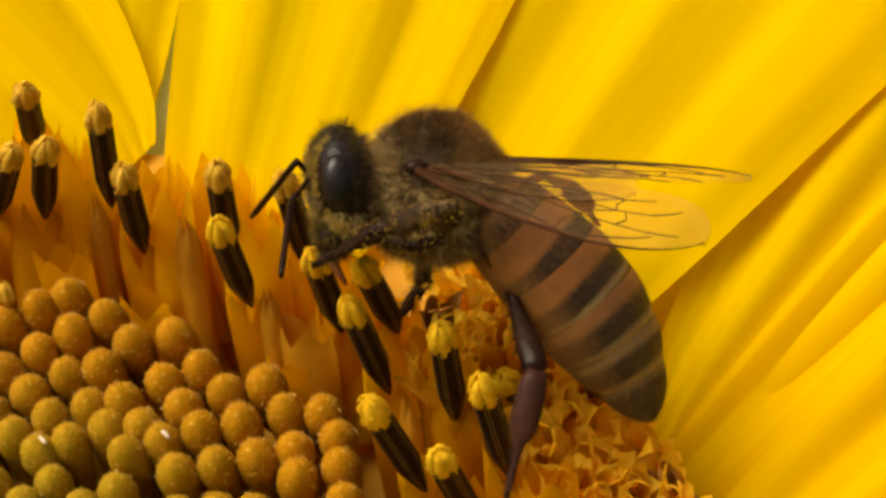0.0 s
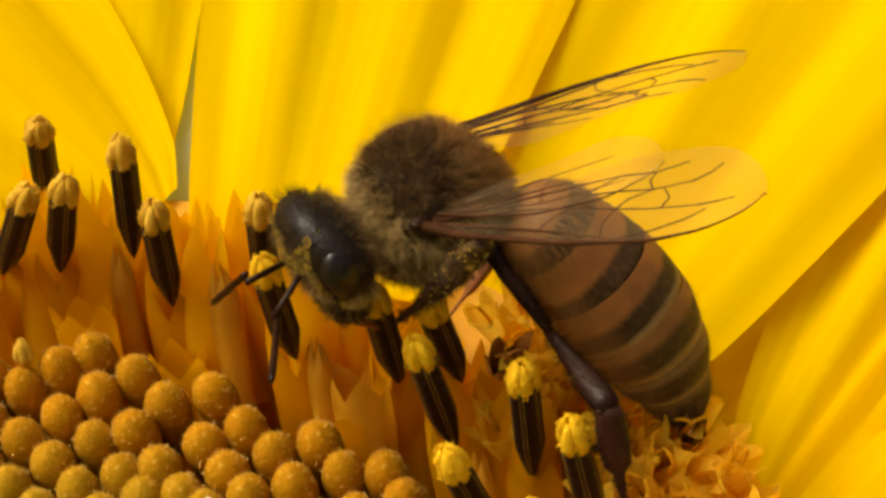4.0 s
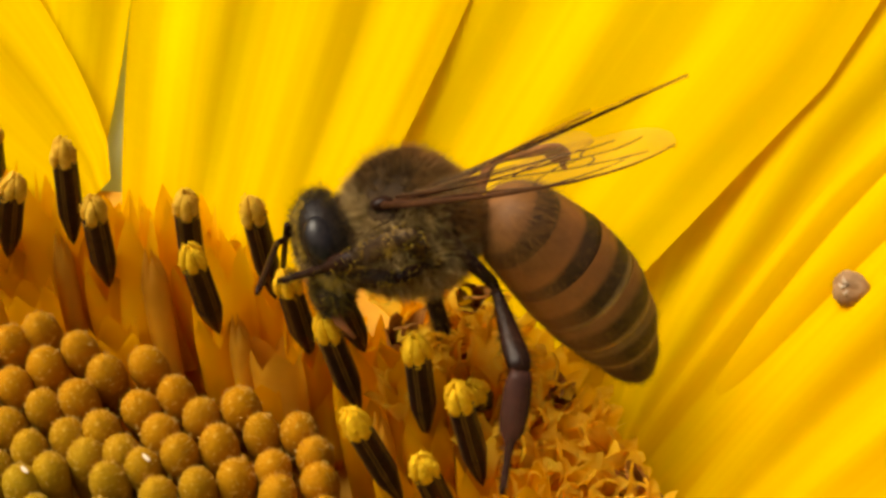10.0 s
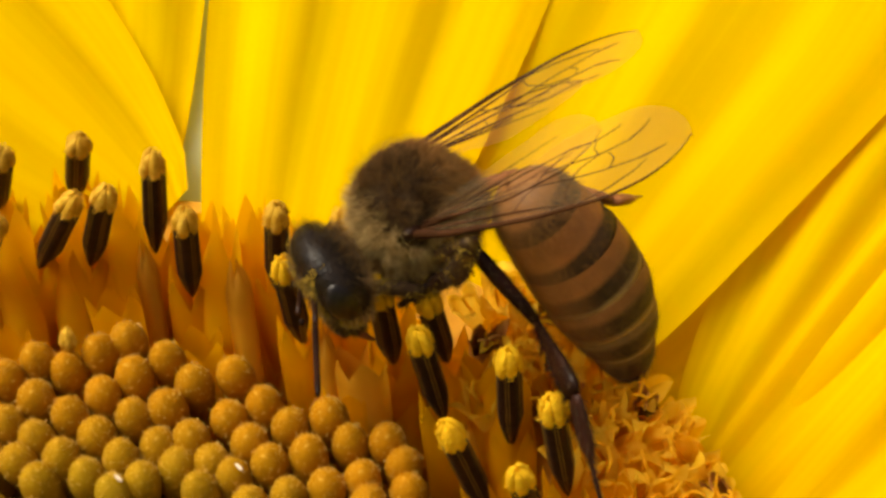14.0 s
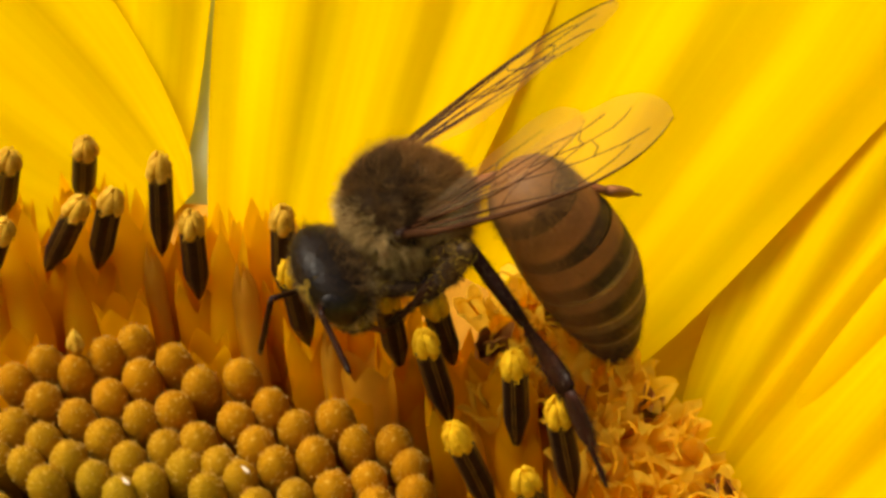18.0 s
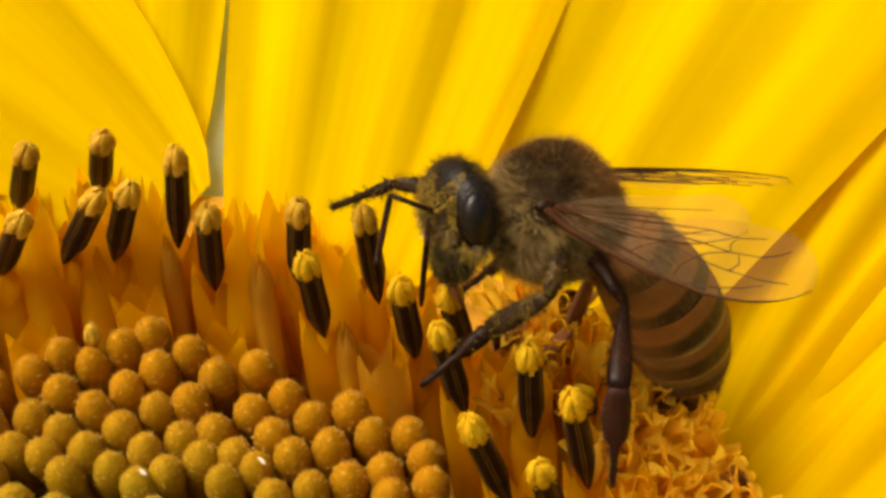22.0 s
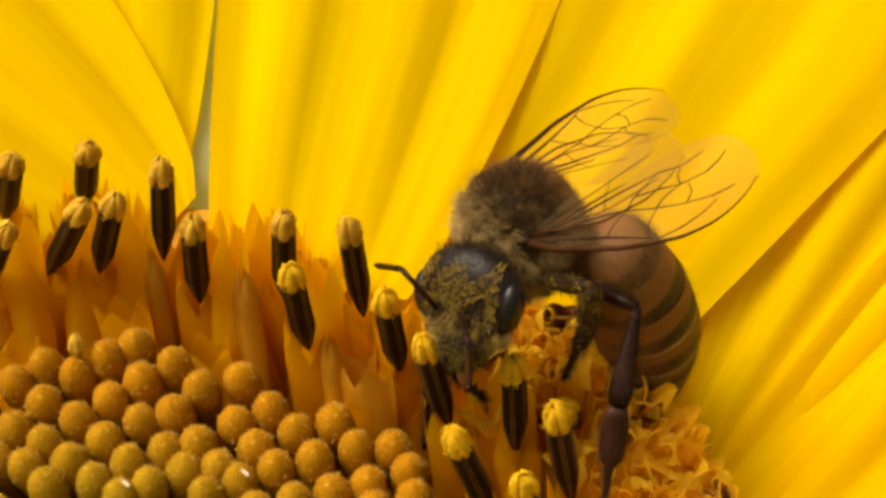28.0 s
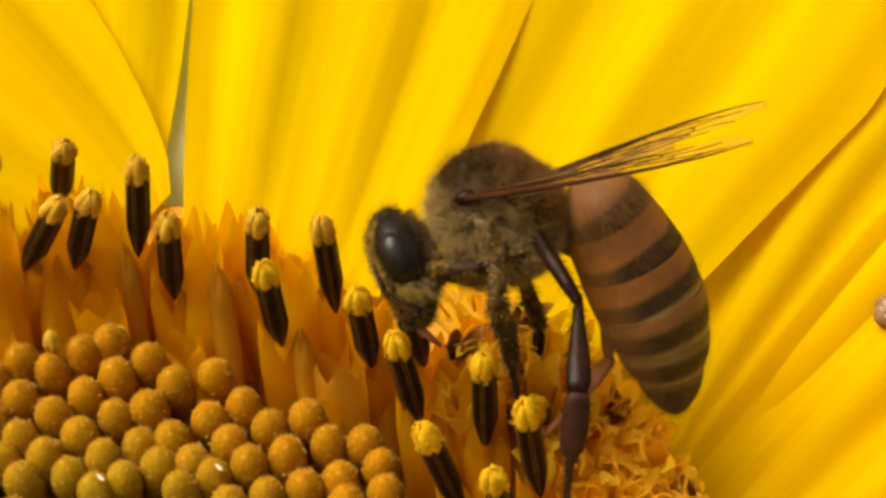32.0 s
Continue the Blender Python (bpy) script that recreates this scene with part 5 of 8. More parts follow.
    "wing_left": [(0, 0.5, 1.28, 0.02, -153.5, 12.9, 134.2), (0.5, 0.5, 1.28, 0.02, -150.8, 12.1, 134.1), (1, 0.5, 1.28, 0.02, -149.1, 17.8, 131.5), (1.5, 0.5, 1.28, 0.02, -142, 10.5, 133), (2, 0.5, 1.28, 0.02, -150.4, -3.5, 128.1), (2.5, 0.5, 1.28, 0.02, -165.8, -13.4, 138.7), (3, 0.5, 1.28, 0.02, -168.7, -19, 133), (3.5, 0.5, 1.28, 0.02, -167.4, -16.9, 129), (5.5, 0.5, 1.28, 0.02, -166.5, -13.6, 131.4), (6, 0.5, 1.28, 0.02, -162.1, -11.7, 133.7), (6.5, 0.5, 1.28, 0.02, -160.9, 3.7, 131.9), (7, 0.5, 1.28, 0.02, -161.9, 3, 128.7), (8, 0.5, 1.28, 0.02, -152.5, 10.7, 142.5), (9, 0.5, 1.28, 0.02, -157.1, 9.8, 143.7), (10, 0.5, 1.28, 0.02, -153, 8.5, 146.1), (10.5, 0.5, 1.28, 0.02, -150.1, 17.4, 150.6), (11, 0.5, 1.28, 0.02, -150.4, 17, 147.4), (11.5, 0.5, 1.28, 0.02, -156.4, 9.4, 136.7), (12, 0.5, 1.28, 0.02, -165.5, -5.1, 139.9), (12.5, 0.5, 1.28, 0.02, -165.1, -11, 136.6), (13, 0.5, 1.28, 0.02, -164, -20, 137.6), (15.5, 0.5, 1.28, 0.02, -165.2, -21.7, 135.8), (16, 0.5, 1.28, 0.02, -166, -21.5, 137.1), (17, 0.5, 1.28, 0.02, -167.9, -17.6, 137.8), (18, 0.5, 1.28, 0.02, -170.6, -18.9, 137.4), (19, 0.5, 1.28, 0.02, -175.8, -21.7, 135.6), (20, 0.5, 1.28, 0.02, -166.5, -15.7, 134.9), (20.5, 0.5, 1.28, 0.02, -164.7, -13.8, 131.3), (21, 0.5, 1.28, 0.02, -149.5, 2, 123.2), (21.5, 0.5, 1.28, 0.02, -148, 2, 119.8), (22, 0.5, 1.28, 0.02, -148.6, 1.5, 120.6), (22.5, 0.5, 1.28, 0.02, -149, -1.5, 122.4), (23, 0.5, 1.28, 0.02, -148.8, -1.6, 122.2), (24, 0.5, 1.28, 0.02, -148.4, -8.5, 113.3), (24.5, 0.5, 1.28, 0.02, -143.5, -12.9, 108.1), (26.5, 0.5, 1.28, 0.02, -142.3, -18.4, 96.2), (27, 0.5, 1.28, 0.02, -141.8, -18.8, 94.7), (27.5, 0.5, 1.28, 0.02, -134.4, -28.5, 95.5), (28, 0.5, 1.28, 0.02, -123.9, -33.2, 96.7), (28.5, 0.5, 1.28, 0.02, -151.1, -6.1, 118.7), (29, 0.5, 1.28, 0.02, -161.3, -0.3, 140.4), (30, 0.5, 1.28, 0.02, -157.7, 6.2, 142.5), (31, 0.5, 1.28, 0.02, -159.1, 11.6, 144.6), (32, 0.5, 1.28, 0.02, -163.3, 12.5, 150.9)],
    "wing_right": [(0, 0.1, -1.25, 0.38, -166.5, 3.2, 169.2), (1, 0.1, -1.25, 0.38, -166.3, 5.1, -172.6), (2, 0.1, -1.25, 0.38, 179.5, -0.3, -177.5), (3, 0.1, -1.25, 0.38, 169.3, -1.1, 178.2), (3.5, 0.1, -1.25, 0.38, 168.7, -3.4, 169.5), (5.5, 0.1, -1.25, 0.38, 171, -3.1, 168.5), (6, 0.1, -1.25, 0.38, 175, -4.8, 175.1), (7, 0.1, -1.25, 0.38, -178.6, -2.6, 160.7), (8, 0.1, -1.25, 0.38, -172.8, -2.1, 178.5), (9, 0.1, -1.25, 0.38, -169.2, -5.5, -179.1), (10, 0.1, -1.25, 0.38, -170.4, -7.3, 169.2), (11, 0.1, -1.25, 0.38, -167, 0.5, -171.6), (12, 0.1, -1.25, 0.38, -177.7, -4.2, -173.1), (13, 0.1, -1.25, 0.38, 174.8, 0.3, -170), (15.5, 0.1, -1.25, 0.38, 169.9, -6.5, 177.6), (16, 0.1, -1.25, 0.38, 169.6, -4.1, -177.7), (17, 0.1, -1.25, 0.38, 163.4, -5.5, 175.8), (18, 0.1, -1.25, 0.38, 162.4, -3.9, -178.3), (19, 0.1, -1.25, 0.38, 166.1, -4.2, -177.4), (20, 0.1, -1.25, 0.38, 165, -3.4, 173.8), (21, 0.1, -1.25, 0.38, -178.9, -1.3, -168.5), (22, 0.1, -1.25, 0.38, 178.8, 3.6, -166.2), (23, 0.1, -1.25, 0.38, 178.5, 1.2, -171.8), (24, 0.1, -1.25, 0.38, -174.5, 1.3, -166.4), (24.5, 0.1, -1.25, 0.38, -172.9, -2.7, -161), (26.5, 0.1, -1.25, 0.38, -168.9, -6.1, -161.1), (27, 0.1, -1.25, 0.38, -168.4, -1.6, -159.5), (28, 0.1, -1.25, 0.38, -169.6, -6.4, -160.2), (29, 0.1, -1.25, 0.38, -178.2, -4.7, -171.4), (30, 0.1, -1.25, 0.38, -176.6, -2.9, 177.8), (31, 0.1, -1.25, 0.38, -169.7, 1.7, 179.2), (32, 0.1, -1.25, 0.38, -155.5, -3.7, -170.7)],
    "scape_left": [(0, 2.938, 0.332, -0.126, 5.2, 27.0, 65.2), (0.5, 2.882, 0.336, -0.138, 4.1, 20.1, 69.3), (1, 3.045, 0.322, 0.045, 3.1, 23.8, 65.6), (1.5, 3.145, 0.360, -0.208, 5.7, 30.9, 76.3), (2, 3.201, 0.505, -0.344, 10.5, 10.0, 75.0), (2.5, 2.919, 0.853, -0.578, 14.6, 32.1, 38.2), (3, 3.036, 0.758, -0.405, 13.1, 40.1, 29.7), (3.5, 3.029, 0.757, -0.402, 9.8, 33.0, 20.4), (5.5, 3.197, 0.636, -0.284, 14.1, 7.8, 85.4), (6, 3.156, 0.794, -0.537, 20.7, 56.5, 56.4), (6.5, 3.039, 0.500, -0.139, 15.0, 35.1, 73.7), (7, 3.226, 0.466, -0.415, 19.9, 44.8, 78.4), (8, 3.046, 0.367, 0.046, 9.1, 52.9, 43.0), (9, 3.008, 0.314, 0.084, 3.0, 17.7, 74.9), (10, 2.888, 0.320, 0.080, 2.2, 15.9, 75.8), (10.5, 2.816, 0.324, -0.267, 5.8, -6.1, 55.0), (11, 3.177, 0.314, -0.338, 1.2, 43.4, 2.6), (11.5, 3.177, 0.401, -0.260, 8.5, 36.6, 50.4), (12, 3.084, 0.533, -0.279, 6.5, 26.3, 85.0), (12.5, 3.076, 0.683, -0.414, 10.8, 32.6, 82.2), (13, 3.193, 0.850, -0.595, 10.8, -1.3, 71.1), (15.5, 3.319, 0.838, -0.599, 15.7, 3.3, 70.7), (16, 3.415, 0.744, -0.512, 15.8, 4.6, 73.5), (17, 3.177, 0.786, -0.477, 15.2, 32.9, 54.4), (18, 3.063, 0.852, -0.529, 14.8, -15.3, 76.3), (19, 3.001, 0.883, -0.551, 14.1, -13.7, 62.1), (20, 3.097, 0.850, -0.615, 16.2, -7.7, 67.8), (20.5, 3.227, 0.865, -0.721, 12.6, -14.6, 69.9), (20.733, 3.249, 0.701, -0.765, 23.9, 30.1, 55.0), (21, 3.270, 0.537, -0.809, 19.9, 76.2, 34.9), (21.267, 3.251, 0.526, -0.625, 14.7, 35.4, 37.6), (21.5, 3.233, 0.515, -0.442, 8.6, -5.0, 43.2), (22, 3.030, 0.582, -0.306, 5.7, -17.6, -14.8), (22.5, 3.212, 0.534, -0.215, 4.9, -1.5, -11.5), (23, 3.192, 0.532, -0.166, 5.8, -6.6, 25.3), (23.5, 3.011, 0.734, -0.433, -16.2, 26.8, 58.6), (24, 2.830, 0.937, -0.699, -13.6, 66.3, 98.0), (24.5, 2.779, 1.009, -0.724, -15.4, 63.4, 100.4), (25.5, 2.755, 0.988, -0.575, -12.3, 39.3, 67.6), (26.5, 2.730, 0.967, -0.426, 3.4, 19.2, 40.3), (27, 2.876, 0.956, -0.563, -0.3, 23.5, 56.8), (27.5, 2.862, 1.352, -1.211, 1.6, -1.4, 64.0), (28, 2.635, 1.673, -1.397, 2.4, 5.5, 69.5), (28.267, 2.901, 1.101, -0.833, 14.7, 38.5, 65.3), (28.5, 3.167, 0.528, -0.269, 37.9, 71.2, 76.1), (29, 3.343, 0.424, -0.292, 11.0, 6.5, 70.1), (30, 3.302, 0.427, -0.661, 16.5, 24.1, 54.8), (31, 3.220, 0.284, -0.691, 16.0, 43.6, 51.8), (32, 3.285, 0.305, -0.386, 16.6, 65.7, 95.6)],
    "flagellum_left": [(0, 3.443, 1.424, -0.738, 87.8, 46.1, 82.2), (0.5, 3.330, 1.523, -0.601, 73.4, 40.9, 61.4), (1, 3.555, 1.448, -0.499, 56.8, 36.9, 39.8), (1.5, 3.419, 1.486, -0.901, 80.1, 31.5, 64.6), (2, 3.546, 1.790, -0.577, 34.9, 56.0, 33.8), (2.2667, 3.682, 1.675, -0.936, 84.5, 28.6, 67.2), (2.5, 3.819, 1.560, -1.295, 111.2, -7.5, 70.3), (3, 3.933, 1.270, -1.274, 119.5, -9.8, 65.5), (3.5, 4.091, 1.152, -1.136, 121.6, -14.6, 66.7), (4.5, 3.697, 1.561, -0.802, 98.3, 17.7, 76.2), (5.5, 3.304, 1.970, -0.468, 71.2, 51.1, 70.3), (6, 3.568, 1.414, -1.663, 99.7, 7.9, 89.5), (6.5, 3.349, 1.560, -0.917, 95.9, 9.7, 72.9), (7, 3.420, 1.404, -1.365, 99.8, 7.4, 75.0), (8, 3.642, 0.923, -1.031, 67.0, 55.6, 66.6), (9, 3.342, 1.556, -0.328, 79.4, 48.4, 73.1), (10, 3.207, 1.579, -0.289, 84.0, 33.3, 74.3), (10.5, 3.587, 1.423, -0.124, 81.4, 20.1, 45.5), (11, 4.158, 0.358, -1.265, 68.5, 44.0, 51.4), (11.5, 3.868, 1.235, -1.066, 55.2, 51.5, 47.0), (12, 3.190, 1.738, -0.878, 40.0, 58.1, 41.0), (12.5, 3.230, 1.809, -1.142, 46.5, 50.1, 43.2), (13, 3.630, 2.127, -0.565, 77.8, 26.6, 57.3), (15.5, 3.764, 2.110, -0.676, 109.8, -11.3, 80.6), (16, 3.796, 2.035, -0.620, 107.6, -14.0, 90.4), (17, 3.837, 1.707, -1.211, 109.0, -11.3, 84.0), (18, 3.372, 2.117, -0.172, 104.6, -0.6, 81.8), (19, 3.616, 2.042, -0.233, 105.4, 1.0, 69.0), (20, 3.603, 2.088, -0.433, 101.8, 10.6, 66.8), (20.5, 3.676, 2.092, -0.379, 84.3, 21.0, 57.7), (21, 3.534, 0.722, -2.120, 28.3, 72.7, 38.0), (21.5, 4.213, 1.436, -0.324, 70.0, 32.1, 59.9), (22, 4.274, 0.254, 0.102, 75.8, 31.9, 71.9), (22.5, 4.534, 0.266, -0.179, 80.4, 28.4, 79.8), (23, 4.405, 1.104, -0.011, 84.5, 25.3, 87.6), (24, 2.754, 1.474, -1.935, 59.3, 40.5, 79.2), (24.5, 2.670, 1.603, -1.931, 55.6, 63.6, 82.9), (26.5, 3.703, 1.791, -0.870, 62.5, 8.7, 63.8), (27, 3.554, 1.992, -1.101, 89.5, -11.6, 61.0), (27.5, 3.454, 2.565, -1.177, 87.2, -8.6, 58.9), (28, 3.107, 2.931, -1.527, 82.4, -3.8, 57.8), (28.5, 3.272, 0.950, -1.548, 88.5, 16.5, 78.5), (29, 3.799, 1.686, -0.444, 98.1, 14.0, 94.9), (30, 4.013, 1.434, -1.213, 99.7, 28.0, 89.8), (31, 3.825, 1.052, -1.622, 106.3, 32.4, 94.9), (32, 3.231, 0.859, -1.616, 107.7, 29.0, 114.8)],
    "scape_right": [(0, 2.938, -0.308, -0.131, 5.1, -14.8, 73.5), (0.5, 2.882, -0.304, -0.142, 4.2, -26.4, 64.8), (1, 3.044, -0.318, 0.042, 3.3, -26.4, 77.4), (1.2667, 3.098, -0.299, -0.087, 9.1, 22.5, 72.6), (1.5, 3.153, -0.280, -0.216, 14.5, 71.6, 72.3), (1.7333, 3.213, -0.205, -0.299, 1.6, 30.5, 46.5), (2, 3.274, -0.129, -0.382, 7.6, -10.7, 32.5), (2.5, 3.047, 0.233, -0.669, 13.3, -1.6, 35.2), (3, 3.203, 0.147, -0.497, 12.3, 2.9, 30.1), (3.5, 3.196, 0.146, -0.493, 11.0, -9.8, 22.2), (5.5, 3.312, 0.017, -0.396, 15.1, -20.8, 77.0), (6, 3.329, 0.183, -0.618, 14.1, -11.5, 72.7), (6.5, 3.132, -0.127, -0.223, 12.3, 20.0, 85.2), (7, 3.270, -0.168, -0.498, 16.1, 30.4, 80.2), (8, 3.100, -0.268, -0.012, 3.4, 49.7, 95.1), (9, 3.005, -0.326, 0.084, 3.1, -13.7, 85.3), (10, 2.885, -0.319, 0.113, 3.0, -3.9, 89.6), (10.5, 2.816, -0.316, -0.250, 7.7, 20.7, 75.2), (11, 3.177, -0.326, -0.344, 6.7, 11.3, 39.0), (11.5, 3.215, -0.238, -0.278, 4.9, 8.4, 27.6), (12, 3.165, -0.102, -0.302, 4.6, -1.8, 38.1), (12.5, 3.167, 0.050, -0.453, 9.2, 23.3, 58.4), (13, 3.309, 0.223, -0.644, 11.4, 25.1, 64.2), (14.267, 3.377, 0.218, -0.653, 16.6, -11.0, 64.5), (15.5, 3.444, 0.214, -0.662, 23.7, -47.0, 60.4), (15.733, 3.493, 0.167, -0.619, 49.8, -66.3, 70.1), (16, 3.541, 0.120, -0.576, 131.7, -83.4, 21.5), (16.5, 3.423, 0.141, -0.555, 49.4, -58.5, 52.2), (17, 3.305, 0.161, -0.533, 14.2, -37.1, 29.4), (18, 3.179, 0.224, -0.578, 12.3, -32.1, 32.2), (19, 3.117, 0.256, -0.600, 14.9, -38.6, 36.9), (20, 3.215, 0.223, -0.670, 10.8, -18.9, 27.3), (20.5, 3.333, 0.238, -0.792, 14.8, -41.7, 32.0), (21, 3.394, -0.089, -0.855, 8.7, -33.3, 37.6), (21.5, 3.368, -0.107, -0.509, 13.9, -49.7, 49.6), (21.733, 3.277, -0.069, -0.457, 7.2, -14.3, 65.0), (22, 3.187, -0.031, -0.405, 9.9, 21.5, 76.9), (22.5, 3.369, -0.081, -0.293, 10.0, 50.1, 79.9), (23, 3.349, -0.086, -0.227, 0.1, 64.9, 124.3), (23.5, 3.234, 0.140, -0.471, -16.1, 37.6, 55.9), (24, 3.120, 0.366, -0.714, 3.2, 14.2, 9.2), (24.5, 3.077, 0.444, -0.759, 9.5, 53.7, 12.7), (26.5, 3.044, 0.412, -0.482, 12.5, 29.8, -12.3), (27, 3.189, 0.401, -0.619, 15.1, 47.2, 2.3), (27.267, 3.172, 0.596, -0.963, 14.0, 7.4, 1.9), (27.5, 3.154, 0.790, -1.307, 13.0, -32.5, 2.3), (28, 2.915, 1.109, -1.511, 12.9, -37.5, -54.3), (28.267, 3.104, 0.510, -0.946, -7.9, 2.3, 1.2), (28.5, 3.294, -0.089, -0.381, 15.1, 41.3, 59.1), (28.733, 3.351, -0.149, -0.374, 6.6, 57.2, 88.7), (29, 3.407, -0.209, -0.367, 20.2, 73.1, 137.3), (30, 3.355, -0.206, -0.739, -5.0, 62.1, 163.0), (31, 3.236, -0.356, -0.698, -5.8, 58.8, -176.0), (31.5, 3.283, -0.344, -0.520, -1.9, 44.7, 148.5), (32, 3.330, -0.332, -0.341, 10.6, 34.1, 118.0)],
    "flagellum_right": [(0, 3.309, 0.943, 0.215, -75.9, 32.4, -57.8), (0.5, 3.397, 0.791, 0.458, -90.0, 7.9, -59.5), (1, 3.309, 0.862, 0.643, -106.8, -20.2, -55.0), (1.2667, 3.296, 0.494, -0.427, -89.3, 20.1, -66.7), (1.5, 3.282, 0.127, -1.497, -71.0, 61.9, -65.6), (2, 4.393, 0.584, -0.131, -98.4, 43.1, -84.7), (2.5, 4.150, 1.011, -0.631, -87.6, 63.8, -66.4), (3, 4.369, 0.824, -0.565, -87.9, 66.6, -62.3), (3.5, 4.428, 0.648, -0.263, -94.1, 50.7, -63.0), (5.5, 3.596, 1.246, 0.084, -102.5, 21.3, -82.9), (6, 3.721, 1.446, -0.348, -106.3, 15.2, -90.4), (6.5, 3.238, 1.137, -0.686, -94.7, 50.9, -78.5), (7, 3.468, 0.980, -1.181, -95.7, 40.5, -79.2), (8, 3.023, 0.601, -1.042, -88.6, 31.3, -79.0), (9, 3.113, 0.981, 0.403, -78.5, 35.4, -66.9), (10, 2.895, 1.028, 0.204, -88.1, 17.9, -75.1), (10.5, 3.139, 0.905, -0.727, -87.9, 19.9, -61.5), (11, 4.205, 0.508, -0.608, -60.2, 46.1, -43.9), (11.5, 4.398, 0.381, -0.475, -81.9, 42.9, -65.6), (12, 4.226, 0.731, -0.260, -93.6, 45.9, -82.2), (12.5, 3.818, 1.106, -0.986, -98.8, 56.6, -86.3), (13, 3.841, 1.323, -1.216, -105.9, 64.3, -91.7), (15.5, 3.899, 1.015, 0.325, -111.3, 24.3, -95.3), (16, 3.685, 0.177, 0.765, -110.3, 36.5, -91.3), (17, 4.242, 0.690, 0.282, -99.6, 63.7, -80.3), (18, 4.147, 0.833, 0.139, -74.4, 57.1, -51.6), (19, 3.961, 0.889, 0.241, -73.7, 38.1, -36.9), (20, 4.350, 0.809, -0.232, -53.7, 54.2, -27.1), (20.5, 4.188, 0.772, 0.106, -62.0, 34.6, -25.0), (21, 4.287, 0.600, -0.113, -112.1, -7.2, -22.4), (21.5, 3.934, 0.559, 0.520, -96.3, 1.9, -66.4), (22, 3.472, 1.193, -0.899, -113.5, 56.0, -99.3), (22.5, 3.521, 0.771, -1.329, -116.2, 45.4, -107.4), (23, 3.026, 0.388, -1.449, -119.1, 37.7, -115.9), (24, 4.411, 0.575, -1.046, -123.9, 46.1, -110.2), (24.5, 3.857, 0.619, -1.847, -125.5, 78.1, -99.8), (26.5, 4.189, 0.163, -1.152, -102.8, 26.9, -106.3), (27, 4.106, 0.438, -1.610, -120.9, 39.6, -113.7), (27.5, 4.292, 0.836, -0.582, -113.3, 33.8, -112.2), (28, 3.540, 0.239, -0.689, -100.9, 24.6, -104.5), (28.5, 3.815, 0.781, -1.272, -105.6, 27.4, -99.6), (29, 3.119, 0.057, -1.659, -105.5, 30.1, -98.6), (30, 2.752, -0.022, -1.933, -113.0, 38.2, -102.3), (31, 2.539, -0.405, -1.853, -110.3, 34.9, -99.4), (32, 2.806, 0.656, -1.098, -97.0, 20.6, -85.5)],
    "hind_left_femur": [(0, -0.353, 0.948, -0.303, 111.3, 57.8, -161.6), (1, -0.512, 0.831, -0.376, 107.4, 64.3, -169.5), (2, -0.355, 0.215, -0.499, 56.2, 45, 138), (3, -0.852, 0.41, -0.95, 25.9, 44.7, 106.1), (6, -0.641, 0.29, -0.846, 41.3, 39.3, 123.9), (7, -0.564, -0.021, -0.121, 36.9, 53.8, 116.6), (8, -0.629, 0.866, -0.311, 110.4, 71, -160.1), (9, -0.511, 1.11, -0.185, 128.8, 63, -140.7), (10, -0.254, 1.207, -0.187, 122.4, 53.2, -146.7), (11, -0.723, 0.737, -0.814, 90.4, 64.9, 176.6), (12, -0.652, 0.575, -0.807, 62.9, 55, 149.5), (13, -0.919, 0.666, -1.207, 29, 46.1, 110), (16, -0.874, 0.618, -1.145, 35.2, 45.6, 119.9), (17, -0.947, 0.737, -1.285, 20.1, 47.4, 101.7), (18, -0.952, 0.775, -1.327, 15, 47.1, 95.3), (19, -0.947, 0.673, -1.222, 12.8, 45.3, 92.5), (20, -0.951, 0.813, -1.367, 12.5, 46.9, 91.3), (21, -0.8, 0.537, -0.965, 54.8, 52.1, 125.1), (22, -0.588, -0.171, -0.714, 45.3, 30.6, 111.5), (23, -0.889, 0.03, -0.91, 29.1, 28.4, 94.8), (24, -0.917, 0.136, -1.057, 35.7, 21.6, 93.1), (27, -0.959, 0.468, -1.27, 45.8, 6, 88.2), (28, -0.958, 0.804, -1.294, 60.1, -5.9, 98.1), (29, -0.92, 0.609, -1.254, 38.3, 17.7, 102.1), (30, -0.891, 0.379, -1.146, 30.5, 22.3, 99), (31, -0.748, 0.324, -0.683, 36.3, 52.6, 115.4), (32, -0.822, 0.582, -0.791, 40.5, 67.5, 127.3)],
